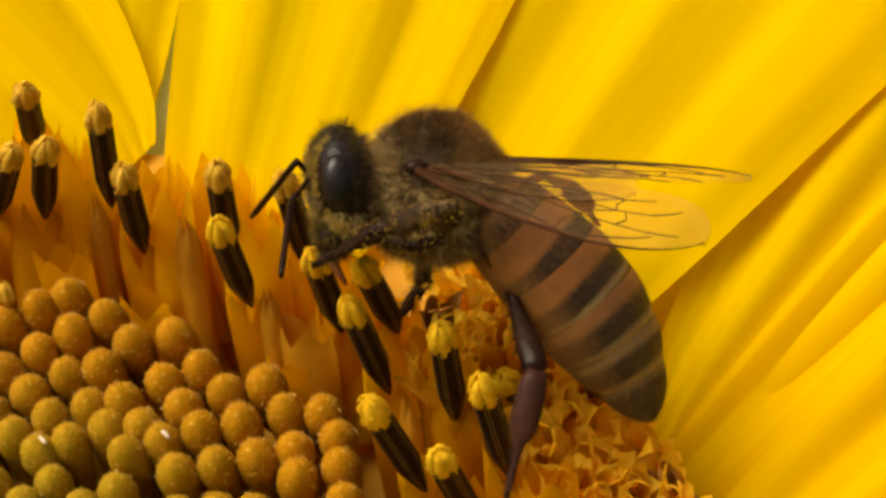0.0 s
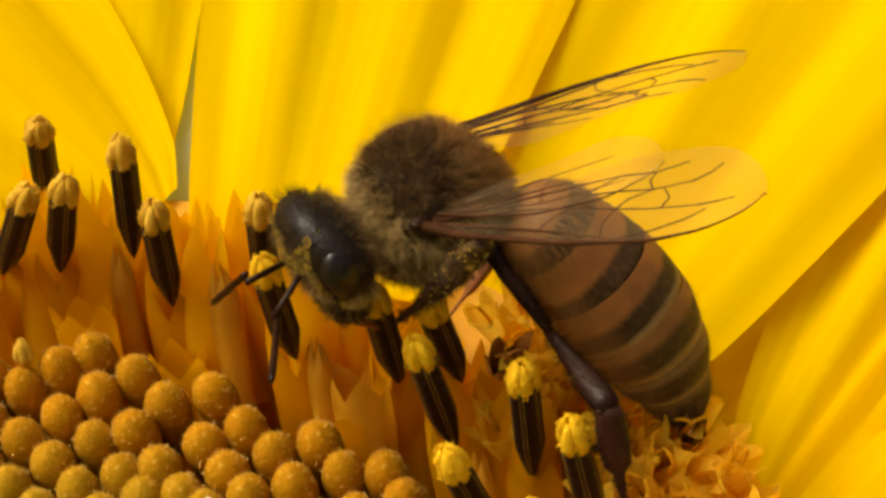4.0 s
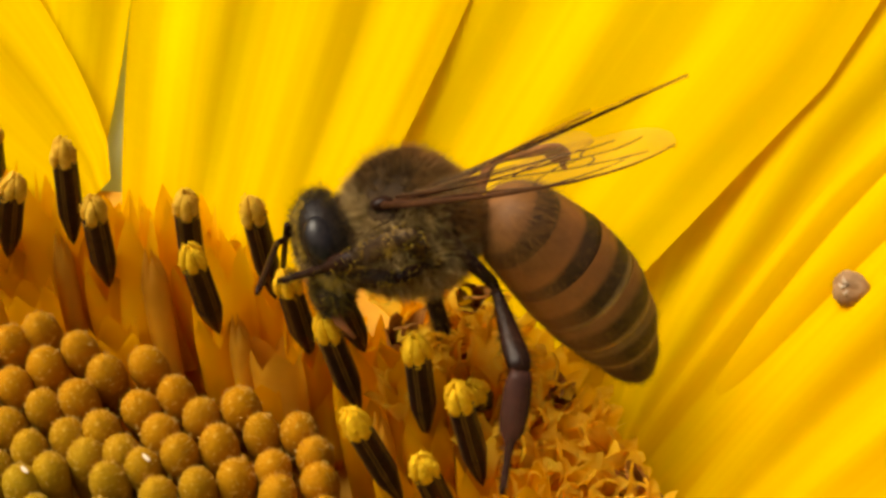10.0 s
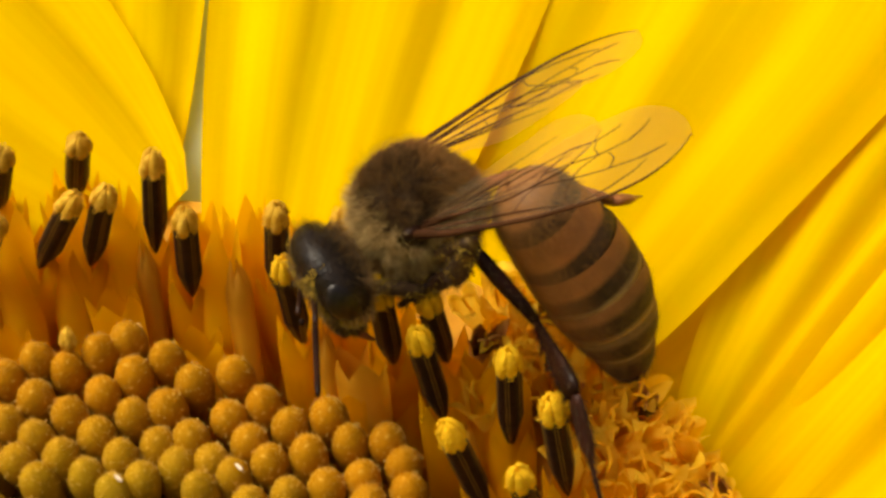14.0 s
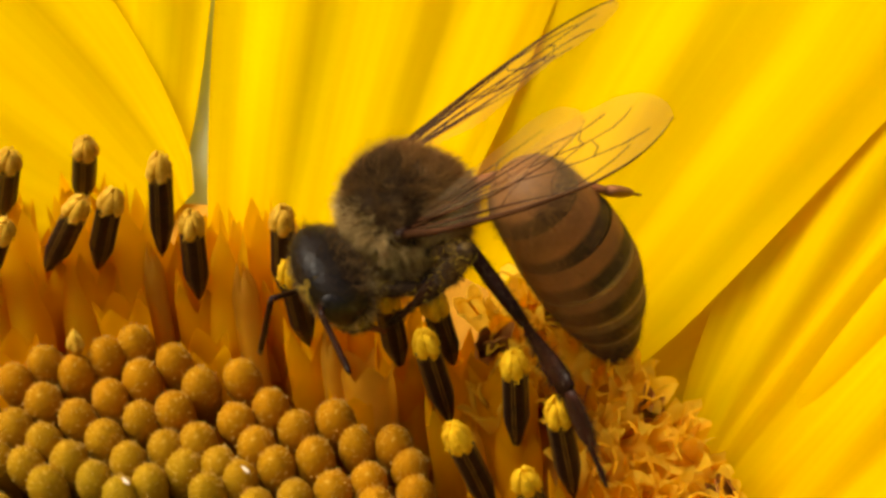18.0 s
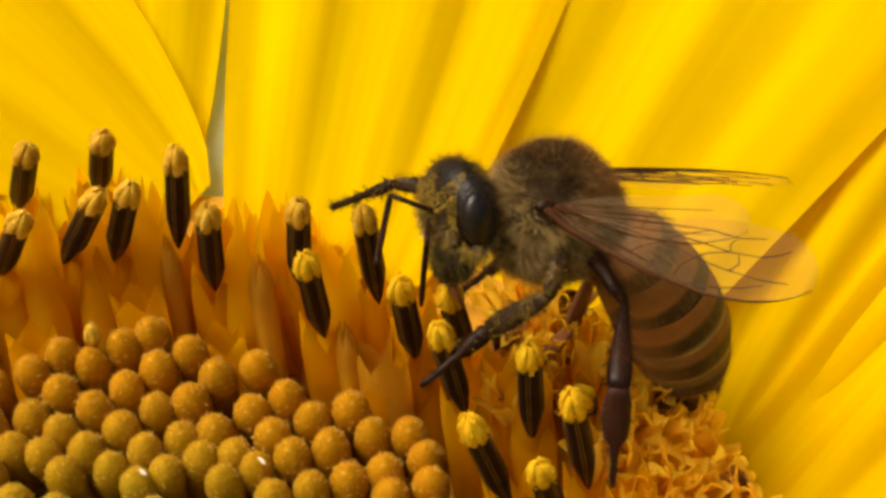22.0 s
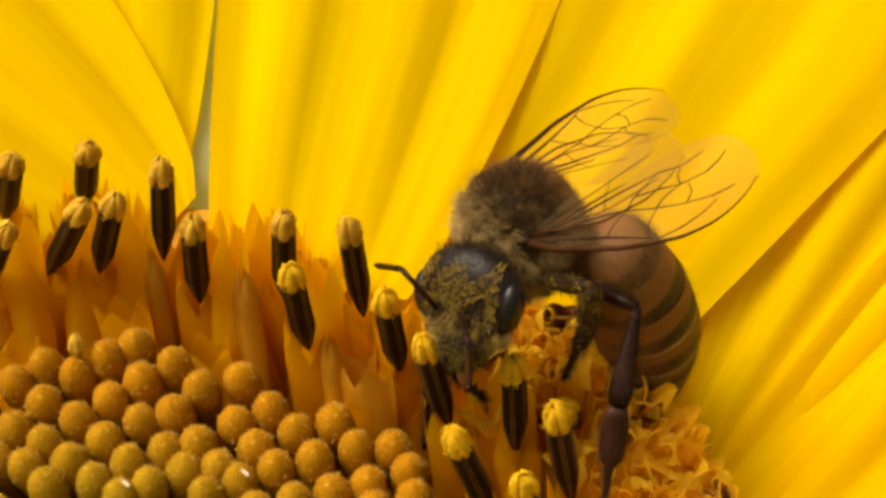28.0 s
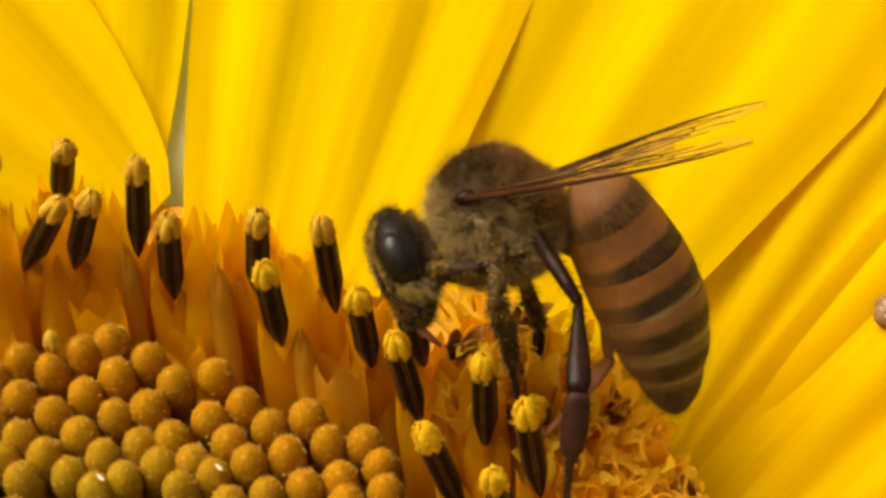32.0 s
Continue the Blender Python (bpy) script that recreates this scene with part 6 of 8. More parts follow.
    "hind_left_tibia": [(0, -1.821, 0.461, -2.756, 31.9, 53.2, 109.8), (1, -1.75, 0.602, -2.989, 22, 51.4, 98.6), (2, -1.879, 1.586, -2.55, 15.5, 41.4, 90.1), (3, -1.423, 2.391, -2.99, 23.6, 15.5, 98), (6, -1.892, 2.153, -2.683, 19.3, 25.5, 93), (7, -1.33, 1.51, -2.461, 17.1, 50, 95.4), (8, -1.518, 0.544, -3.052, 23.7, 54.8, 108), (9, -1.529, 0.276, -2.769, 3.8, 63.6, 91.9), (10, -1.706, 0.253, -2.509, 6, 68.3, 94.1), (11, -1.951, 0.809, -3.44, 22.7, 54.3, 104.5), (12, -2.088, 1.419, -3.182, 3, 29.7, 79.8), (13, -1.607, 2.557, -3.295, 46.3, 20.5, 83.6), (16, -1.887, 2.376, -3.217, 50.1, 10.1, 86.1), (17, -1.346, 2.658, -3.421, 51.8, 12, 91.9), (18, -1.136, 2.74, -3.451, 43.7, 11, 83.5), (19, -1.034, 2.711, -3.283, 46.4, 13.8, 86.8), (20, -0.997, 2.794, -3.484, 46.7, 14.7, 86.3), (21, -1.824, 1.993, -3.254, 16.3, 43.4, 83.9), (22, -1.501, 2.151, -2.191, 1.2, 42.8, 72.5), (23, -1.104, 2.573, -2.287, -5.9, 47.3, 65), (24, -1.061, 2.829, -2.124, -9.5, 50.2, 54.7), (27, -0.867, 3.351, -1.575, -23.9, 65.6, 29), (28, -1.362, 3.661, -0.998, -3.9, 63.5, 44.8), (29, -1.501, 3.31, -2.136, -153.6, 78.1, -75.5), (30, -1.311, 3.03, -2.246, -105.7, 82.5, -24.6), (31, -1.503, 1.914, -2.987, -25.4, 62.9, 63.2), (32, -1.494, 1.464, -3.47, -46.5, 65.5, 50.4)],
    "hind_left_tarsus": [(0, -2.318, 1.843, -4.722, -76.7, 76.1, 4.7), (1, -1.979, 2.114, -4.901, -175.5, 73.5, -95.6), (2, -1.883, 3.426, -4.172, -71.6, 85.4, 0.9), (3, -1.751, 4.727, -3.645, -32.4, 87.6, 37.4), (6, -2.008, 4.357, -3.737, 42.6, 81, 118.4), (7, -1.479, 3.079, -4.338, 4.7, 88.5, 82.9), (8, -1.954, 1.886, -5.05, -77.2, 79.7, 9.7), (9, -1.564, 1.368, -4.966, -89.7, 68.9, -1), (10, -1.77, 1.158, -4.789, -112.4, 64, -24.4), (11, -2.309, 2.198, -5.433, 172.9, 61.4, -101.4), (12, -1.713, 3.507, -4.392, 6.1, 83.1, 83.5), (13, -1.352, 4.842, -4.156, 30.4, 84.6, 40.2), (16, -1.724, 4.777, -3.647, 63.8, 52, 75.7), (17, -1.427, 5.054, -3.93, 57.9, 65.6, 71.1), (18, -0.865, 5.128, -3.92, 56.8, 77.7, 71.1), (19, -0.902, 5.086, -3.867, 55.3, 74.2, 69), (20, -0.846, 5.157, -4.104, 48.4, 78.9, 61.5), (21, -1.636, 3.76, -4.935, 136.1, 73.9, -150.4), (22, -0.965, 3.857, -3.845, 176.9, 73.6, -111.3), (23, -0.406, 4.071, -4.081, -171.3, 70.2, -102), (24, -0.161, 4.103, -3.994, -170.7, 71.4, -107.8), (27, 0.018, 3.841, -3.804, 177.3, 83.8, -126.6), (28, -0.557, 4.462, -3.281, 157.9, 87.6, -152.3), (29, -1.375, 2.823, -4.524, -52.4, 73.1, 25.2), (30, -1.022, 2.898, -4.659, -123.3, 67.4, -46.4), (31, -1.005, 2.898, -5.147, -138.6, 51.6, -59.6), (32, -0.85, 2.242, -5.693, -138, 52.4, -49.4)],
    "mid_left_femur": [(0, 0.016, 1.258, -1.315, 138.9, -12.1, 96.2), (1, -0.181, 1.308, -1.161, 139.9, 8.2, 66.6), (2, 0.091, 1.279, -1.128, 135, -23.2, 102), (3, 0.044, 1.33, -0.981, 136.7, -38.1, 98.6), (6, 0.075, 1.317, -0.996, 132.7, -23.9, 106.3), (7, -0.075, 1.198, -1.113, 140.8, -10.2, 79.4), (8, -0.045, 1.05, -1.166, 140, 4.8, 95.6), (9, -0.126, 0.842, -1.235, 139.7, 0.3, 87.5), (10, -0.128, 0.857, -1.282, 139.7, -5.1, 86.9), (11, -0.139, 1.101, -1.039, 136.1, 38.7, 75.3), (12, 0.089, 0.901, -1.149, 144.3, -10.2, 104.9), (13, 0.047, 1.281, -1.018, 142.2, -37, 109.8), (16, 0.063, 1.37, -0.89, 140.3, -27.9, 113.4), (17, 0.087, 1.302, -0.925, 138.5, -25.4, 117.5), (18, 0.062, 1.282, -0.924, 142.2, -24, 108.5), (19, 0.076, 1.296, -0.939, 139.9, -29, 113.8), (20, 0.01, 1.075, -1.036, 148.2, -19.2, 93.7), (21, -0.215, 0.57, -0.441, 139.8, 59.6, 75), (22, -0.365, 0.608, -0.661, 124.2, 48.7, 55.9), (23, -0.266, 0.694, -0.724, 128.4, 53.8, 61.4), (24, -0.31, 0.783, -0.815, 116.1, 52, 45.9), (27, 0.121, 1.319, -1.391, 122.1, 26.2, 55.3), (28, -0.113, 1.154, -1.151, 125.4, -17.8, 94.8), (29, -0.034, 0.698, -1.139, 125, 11.2, 102.2), (30, -0.103, 0.791, -1.126, 121.5, 19.6, 89.2), (31, -0.087, 0.66, -1.017, 122.7, 28.3, 92.1), (32, -0.05, 1.138, -1.363, 108.8, 47.9, 70.1)],
    "mid_left_tibia": [(0, -0.189, 3.202, -0.904, -101.7, 13.4, -42.7), (1, 0.594, 3.127, -1.439, -109, 18.3, -51.1), (2, -0.277, 3.076, -0.345, -93.4, 30.9, -54), (3, -0.181, 2.885, 0.251, -104, 47.6, -69.6), (6, -0.425, 3.068, -0.185, -98.7, 47, -57.4), (7, 0.285, 3.132, -0.754, -95.9, 26.3, -55.2), (8, -0.238, 3.033, -1.332, -100.2, 14.2, -33.4), (9, -0.04, 2.84, -1.247, -100.6, 2.5, -45.2), (10, -0.022, 2.846, -1.107, -102.6, 0.5, -43.6), (11, 0.254, 2.611, -2.282, -102, 17.3, -39.6), (12, -0.411, 2.801, -0.793, -82.2, 23.9, -45.7), (13, -0.484, 2.782, 0.184, -105.9, 48.5, -70), (16, -0.627, 2.987, 0.048, -108.5, 58.5, -64), (17, -0.731, 2.901, -0.066, -92.8, 53.5, -52), (18, -0.506, 3.01, -0.106, -87.4, 45.1, -60.1), (19, -0.616, 2.895, 0.031, -82.4, 43, -56.3), (20, -0.105, 2.956, -0.374, -92.3, 48.6, -53.7), (21, 0.046, 1.548, -2.166, -94.7, 29.7, -44.5), (22, 0.375, 1.701, -2.164, -90.8, 36.2, -40.3), (23, 0.298, 1.731, -2.339, -69.4, 24.5, -8.5), (24, 0.548, 1.669, -2.39, -71.7, 33.7, -21), (27, 1.142, 2.794, -2.274, -94.8, 39.1, -74.2), (28, -0.273, 3.052, -0.541, 172.4, 58.8, -133.6), (29, -0.45, 2.615, -1.528, -143.9, 60.9, -69.6), (30, -0.075, 2.675, -1.796, -157.2, 54.8, -78.7), (31, -0.153, 2.42, -1.964, -157, 54.3, -72.9), (32, 0.407, 2.399, -2.846, -179.9, 28.5, -86)],
    "mid_left_tarsus": [(0, 1.149, 1.946, -1.338, -104.8, 23.5, -35.5), (1, 1.706, 1.723, -2.027, -102.2, 19.2, -36.5), (2, 0.662, 1.756, -1.314, -83.3, 23.6, -46.5), (3, 0.251, 1.684, -1.143, -86.2, 43.4, -55.6), (6, 0.258, 1.975, -1.565, -80.8, 36.5, -48.1), (7, 1.24, 1.734, -1.591, -82.2, 16, -44.9), (8, 1.289, 2.011, -1.794, -99.5, 14.1, -31.6), (9, 1.29, 1.488, -1.326, -96.9, 7.2, -9), (10, 1.345, 1.534, -1.12, -98.7, -1.7, -25), (11, 1.644, 1.452, -2.846, -97.6, 20.2, -25), (12, 0.795, 1.552, -1.562, -73.8, 15.2, -32.4), (13, -0.064, 1.598, -1.23, -70.5, 31.8, -47), (16, -0.201, 2.091, -1.561, -68.4, 36.2, -45.7), (17, -0.046, 2.006, -1.588, -59.2, 25.2, -36.1), (18, 0.149, 1.847, -1.448, -63.8, 32.4, -35.8), (19, 0.14, 1.738, -1.262, -61.4, 28.7, -34.2), (20, 0.624, 1.946, -1.784, -62.2, 33.3, -19.5), (21, 1.239, 0.377, -3.12, -79, 47.6, -10.6), (22, 1.542, 0.71, -3.287, -67.7, 41.4, 0.5), (23, 2.243, 1.442, -3.233, -70.7, 25.4, -11.5), (24, 2.044, 1.093, -3.46, -67.6, 21.8, -14.9), (27, 1.542, 1.382, -3.465, -84.6, 32.6, -68.5), (28, -0.951, 2.341, -2.159, -143.9, 64.5, -103.7), (29, -0.127, 1.745, -3.195, -169, 54.7, -90.7), (30, 0.138, 1.603, -3.347, -169.1, 45.9, -89), (31, 0.175, 1.353, -3.516, -166, 35.3, -83.7), (32, 0.523, 0.738, -3.749, -170.4, 31.9, -79.8)],
    "hind_right_femur": [(0, -0.95, -0.9, -1, 0, -25.9, -163.3), (0.5, -0.95, -0.9, -1, -1.4, 27.1, -129.8), (1, -0.95, -0.9, -1, -2.8, 27.1, -129.8), (1.5, -0.95, -0.9, -1, -15.1, 27.1, -129.8), (2, -0.95, -0.9, -1, -5.5, 27.1, -129.8), (2.5, -0.95, -0.9, -1, -3.2, 27.1, -129.8), (3, -0.95, -0.9, -1, -2.9, 27.1, -129.8), (3.5, -0.95, -0.9, -1, -2.9, 27.1, -129.8), (5.5, -0.95, -0.9, -1, -30.3, 1.5, -177.7), (6, -0.95, -0.9, -1, -30.4, -11.5, 168.3), (6.5, -0.706, -0.867, -1.196, -23.5, -17.5, 170.8), (7, -0.516, -0.87, -1.348, -17.5, -24.9, 172.7), (8, -0.95, -0.9, -1, 1.5, -35.4, -172.1), (9, -0.95, -0.9, -1, 4.8, -49.7, 167.7), (10, -0.95, -0.9, -1, 8.6, -46.4, 166.2), (10.5, -0.95, -0.9, -1, 1.8, -43.6, -132.6), (11, -0.715, -0.912, -0.693, -5, -38, -127.9), (11.5, -0.773, -0.926, -0.995, -6.9, -33.4, -138.2), (12, -0.688, -0.91, -1.107, -24.8, -34.4, 179.4), (12.5, -0.95, -0.9, -1, -30.1, -5.3, 165.5), (13, -0.95, -0.9, -1, -35.5, -6.2, 164.7), (15.5, -0.95, -0.9, -1, -38.2, -4.3, 162.9), (16, -0.95, -0.9, -1, -38, -0.5, 160.2), (17, -0.95, -0.9, -1, -38.7, 1, 161.3), (18, -0.95, -0.9, -1, -39.1, 2.9, 159.8), (19, -0.95, -0.9, -1, -39.1, 0.3, 161.6), (20, -0.95, -0.9, -1, -36.2, 2.3, 160.6), (20.5, -0.95, -0.9, -1, -32.9, -4.7, 162.6), (20.733, -0.95, -0.9, -1, -25.3, 14.9, -166.6), (21, -0.95, -0.9, -1, -6.8, 27.1, -129.8), (21.5, -0.95, -0.9, -1, -8, 27.1, -129.8), (22, -0.95, -0.9, -1, -9.9, 27.1, -129.8), (22.5, -0.95, -0.9, -1, -9.2, 27.1, -129.8), (23, -0.95, -0.9, -1, -8.9, 27.1, -129.8), (24, -0.95, -0.9, -1, -8.1, 27.1, -129.8), (24.5, -0.95, -0.9, -1, -9.2, 27.1, -129.8), (26.5, -0.95, -0.9, -1, -7.9, 27.1, -129.8), (27, -0.95, -0.9, -1, -7.9, 27.1, -129.8), (27.5, -0.95, -0.9, -1, -8.6, 27.1, -129.8), (28, -0.95, -0.9, -1, -8.7, 27.1, -129.8), (28.5, -0.95, -0.9, -1, -4.1, 27.1, -129.8), (29, -0.95, -0.9, -1, -2.3, 27.1, -129.8), (30, -0.95, -0.9, -1, 0.9, 27.1, -129.8), (31, -0.95, -0.9, -1, 10.3, 27.1, -129.8), (32, -0.95, -0.9, -1, 21.9, 27.1, -129.8)],
    "hind_right_tibia": [(0, -2.932, -1.494, 0.004, 0, 4.4, -115.2), (0.26667, -2.596, -1.983, -1.022, -15.1, 37.4, -88.1), (0.5, -2.261, -2.473, -2.048, -3, 72.6, -45), (1, -2.261, -2.473, -2.048, -5.7, 72.6, -45), (1.5, -2.261, -2.473, -2.048, -0.9, 72.6, -45), (2, -2.261, -2.473, -2.048, 38.3, 72.6, -45), (2.5, -2.261, -2.473, -2.048, 56.5, 72.6, -45), (3, -2.261, -2.473, -2.048, 59.3, 72.6, -45), (3.5, -2.261, -2.473, -2.048, 59.3, 72.6, -45), (4.5, -2.754, -1.732, -1.554, -16.3, 56.2, -137), (5.5, -3.247, -0.991, -1.06, -22.4, 23, -162.6), (6, -3.158, -0.444, -0.543, -18.2, 20.2, -158.2), (6.5, -2.873, -0.516, -0.503, -7.4, 21.9, -140.9), (7, -2.587, -0.607, -0.378, -2.2, 15.6, -139.6), (8, -2.808, -1.157, 0.331, 5.4, 7.1, -137.8), (9, -2.404, -0.582, 0.754, 11.8, 1.6, -137.2), (10, -2.491, -0.522, 0.665, 16.6, -7, -133.6), (10.5, -2.077, -2.127, 0.585, 1.3, -0.5, -130.5), (11, -1.819, -2.343, 0.733, -3.4, 1.7, -139.8), (11.5, -2.199, -2.206, 0.273, -6.9, 14.6, -150.2), (12, -2.587, -0.889, 0.192, -12.3, 26.2, -159.8), (12.5, -3.168, -0.328, -0.789, -25.8, 30.5, 176.3), (13, -3.155, -0.296, -0.752, -34.1, 30.7, 162.4), (15.5, -3.142, -0.227, -0.826, -42.9, 24.5, 137.6), (16, -3.114, -0.122, -0.981, -31.7, 27.4, 174.6), (17, -3.128, -0.163, -1.04, -43.1, 23, 141), (18, -3.106, -0.107, -1.115, -43.8, 23.7, 140.2), (19, -3.132, -0.173, -1.013, -42.8, 21, 142.7), (20, -3.117, -0.135, -1.092, -40.9, 25.3, 141.4), (20.5, -3.137, -0.215, -0.81, -32.3, 27.1, 158.7), (20.733, -2.699, -1.344, -1.429, -44.5, 55.5, -155.5), (21, -2.261, -2.473, -2.048, 16.6, 72.6, -45), (21.5, -2.261, -2.473, -2.048, 18.7, 72.6, -45), (22, -2.261, -2.473, -2.048, 21.5, 72.6, -45), (22.5, -2.261, -2.473, -2.048, 26.3, 72.6, -45), (23, -2.261, -2.473, -2.048, 28.6, 72.6, -45), (24, -2.261, -2.473, -2.048, 32.6, 72.6, -45), (24.5, -2.261, -2.473, -2.048, 33.4, 72.6, -45), (26.5, -2.261, -2.473, -2.048, 38.4, 72.6, -45), (27, -2.261, -2.473, -2.048, 38.4, 72.6, -45), (27.5, -2.261, -2.473, -2.048, 40.3, 72.6, -45), (28, -2.261, -2.473, -2.048, 41.8, 72.6, -45), (28.5, -2.261, -2.473, -2.048, 37.2, 72.6, -45), (29, -2.261, -2.473, -2.048, 27.2, 72.6, -45), (30, -2.261, -2.473, -2.048, 22.1, 72.6, -45), (31, -2.261, -2.473, -2.048, 14.6, 72.6, -45), (31.5, -2.261, -2.473, -2.048, 64.2, 72.6, -45), (32, -2.261, -2.473, -2.048, 113.9, 72.6, -45)],
    "hind_right_tarsus": [(0, -4.034, -3.84, -0.198, 0, 19.3, -115), (0.16667, -3.259, -3.568, -1.642, -4.1, 23.1, -68.5), (0.33333, -2.484, -3.296, -3.085, -3.9, 28.4, -20.6), (0.5, -1.709, -3.024, -4.529, 1, 31.8, 29.7), (1, -1.709, -3.024, -4.529, 2, 31.8, 29.7), (1.5, -1.709, -3.024, -4.529, 14.6, 31.8, 29.7), (2, -1.709, -3.024, -4.529, 17.2, 31.8, 29.7), (2.5, -1.709, -3.024, -4.529, 27.7, 31.8, 29.7), (3, -1.709, -3.024, -4.529, 31.5, 31.8, 29.7), (3.5, -1.709, -3.024, -4.529, 31.5, 31.8, 29.7), (4.1667, -2.984, -2.585, -3.711, 26.3, 46.5, -20.3), (4.8333, -4.258, -2.146, -2.893, 4.2, 51.2, -83.8), (5.5, -5.532, -1.706, -2.075, -11.8, 40.7, -142), (6, -5.423, -1.349, -1.442, -8.7, 33.4, -137.5), (6.5, -4.734, -2.033, -1.485, -0.2, 29.7, -122.1), (7, -4.476, -2.229, -1.091, 5, 23.4, -115.9), (8, -4.718, -2.892, 0.011, 8, 8.5, -97.1), (9, -4.312, -2.347, 0.683, 12.4, 8.7, -91.2), (10, -4.272, -2.389, 0.982, 16, 3, -96.9), (10.5, -3.765, -4.105, 0.609, 0.3, 10.7, -98.6), (11, -3.796, -4.019, 0.667, -5.1, 13, -101.3), (11.5, -4.375, -3.458, -0.385, -0.7, 20.6, -111.3), (12, -4.767, -1.696, -0.959, 1.6, 28.5, -119.8), (12.5, -5.403, -0.182, -2.109, 1.9, 35.1, -125.6), (13, -5.285, 0.379, -2.081, 2, 36.9, -129.3), (15.5, -4.89, 1.367, -1.905, -2.1, 33.1, -133.4), (16, -5.413, 0.094, -2.177, -4.6, 42.2, -137.4), (17, -4.989, 1.342, -2.056, 0.7, 37.6, -133), (18, -4.936, 1.417, -2.158, 4.9, 44, -132.1), (19, -5.062, 1.298, -1.945, 5.6, 46.1, -131.1), (20, -4.956, 1.331, -2.201, 6.6, 39.9, -129), (20.5, -5.294, 0.626, -1.993, 5.9, 34.3, -125.3), (20.667, -4.099, -0.59, -2.838, 8.4, 35.1, -73.1), (20.833, -2.904, -1.807, -3.684, 10.5, 33.9, -21.2), (21, -1.709, -3.024, -4.529, 10.8, 31.8, 29.7), (21.5, -1.709, -3.024, -4.529, 13.1, 31.8, 29.7), (22, -1.709, -3.024, -4.529, 16.6, 31.8, 29.7), (22.5, -1.709, -3.024, -4.529, 17.7, 31.8, 29.7), (23, -1.709, -3.024, -4.529, 18.2, 31.8, 29.7), (24, -1.709, -3.024, -4.529, 18.8, 31.8, 29.7), (24.5, -1.709, -3.024, -4.529, 21.3, 31.8, 29.7), (26.5, -1.709, -3.024, -4.529, 22, 31.8, 29.7), (27, -1.709, -3.024, -4.529, 22, 31.8, 29.7), (27.5, -1.709, -3.024, -4.529, 24.7, 31.8, 29.7), (28, -1.709, -3.024, -4.529, 26.2, 31.8, 29.7), (28.5, -1.709, -3.024, -4.529, 14, 31.8, 29.7), (29, -1.709, -3.024, -4.529, 7.6, 31.8, 29.7), (30, -1.709, -3.024, -4.529, 2.1, 31.8, 29.7), (31, -1.709, -3.024, -4.529, -10.2, 31.8, 29.7), (32, -1.709, -3.024, -4.529, -23.3, 31.8, 29.7)],
    "mid_right_femur": [(0, -0.1, -1, -1.2, -138.7, 5.7, -90), (0.5, -0.1, -1, -1.2, -138.7, 5.7, -90), (1, -0.1, -1, -1.2, -138.7, 5.7, -90), (1.5, -0.1, -1, -1.2, -74.1, 5.7, -90), (2, -0.1, -1, -1.2, -40.7, 5.7, -90), (2.5, -0.1, -1, -1.2, -25.6, 5.7, -90), (3, -0.1, -1, -1.2, -23.5, 5.7, -90), (3.5, -0.1, -1, -1.2, -23.5, 5.7, -90), (5.5, -0.1, -1, -1.2, -23.5, 5.7, -90), (6, -0.1, -1, -1.2, -27.3, 5.7, -90), (6.5, -0.1, -1, -1.2, -32.2, 5.7, -90), (7, -0.1, -1, -1.2, -41, 5.7, -90), (7.5, -0.1, -1, -1.2, -110.5, 5.7, -90), (8, -0.1, -1, -1.2, 180, 5.7, -90), (9, -0.1, -1, -1.2, 180, 5.7, -90), (10, -0.1, -1, -1.2, 180, 5.7, -90), (10.5, -0.1, -1, -1.2, -158.7, 5.7, -90), (11, -0.1, -1, -1.2, -152.2, 5.7, -90), (11.267, -0.1, -1, -1.2, -107.1, 5.7, -90), (11.5, -0.1, -1, -1.2, -62, 5.7, -90), (12, -0.1, -1, -1.2, -35.5, 5.7, -90), (12.5, -0.1, -1, -1.2, -27.3, 5.7, -90), (13, -0.1, -1, -1.2, -23.5, 5.7, -90), (15.5, -0.1, -1, -1.2, -21.7, 5.7, -90), (16, -0.1, -1, -1.2, -21.7, 5.7, -90), (17, -0.1, -1, -1.2, -18.3, 5.7, -90), (18, -0.1, -1, -1.2, -18.3, 5.7, -90), (19, -0.1, -1, -1.2, -18.3, 5.7, -90), (20, -0.1, -1, -1.2, -19.8, 5.7, -90), (20.5, -0.1, -1, -1.2, -25.6, 5.7, -90), (21, -0.1, -1, -1.2, -74.4, 5.7, -90), (21.5, -0.1, -1, -1.2, -66.3, 5.7, -90), (22, -0.1, -1, -1.2, -52.8, 5.7, -90), (22.5, -0.1, -1, -1.2, -47.4, 5.7, -90), (23, -0.1, -1, -1.2, -45, 5.7, -90), (24, -0.1, -1, -1.2, -52.8, 5.7, -90), (24.5, -0.1, -1, -1.2, -52.4, 5.7, -90), (26.5, -0.1, -1, -1.2, -54.7, 5.7, -90), (27, -0.1, -1, -1.2, -11.7, 60.4, -45), (27.5, -0.1, -1, -1.2, -11.3, 60.4, -45), (28, -0.1, -1, -1.2, -11.3, 60.4, -45), (28.5, -0.1, -1, -1.2, -5.8, 60.4, -45), (29, -0.1, -1, -1.2, -49.5, 5.7, -90), (30, -0.1, -1, -1.2, -103.3, 5.7, -90), (30.5, -0.1, -1, -1.2, -141.7, 5.7, -90), (31, -0.1, -1, -1.2, -180, 5.7, -90), (32, -0.1, -1, -1.2, 164, 5.7, -90)],
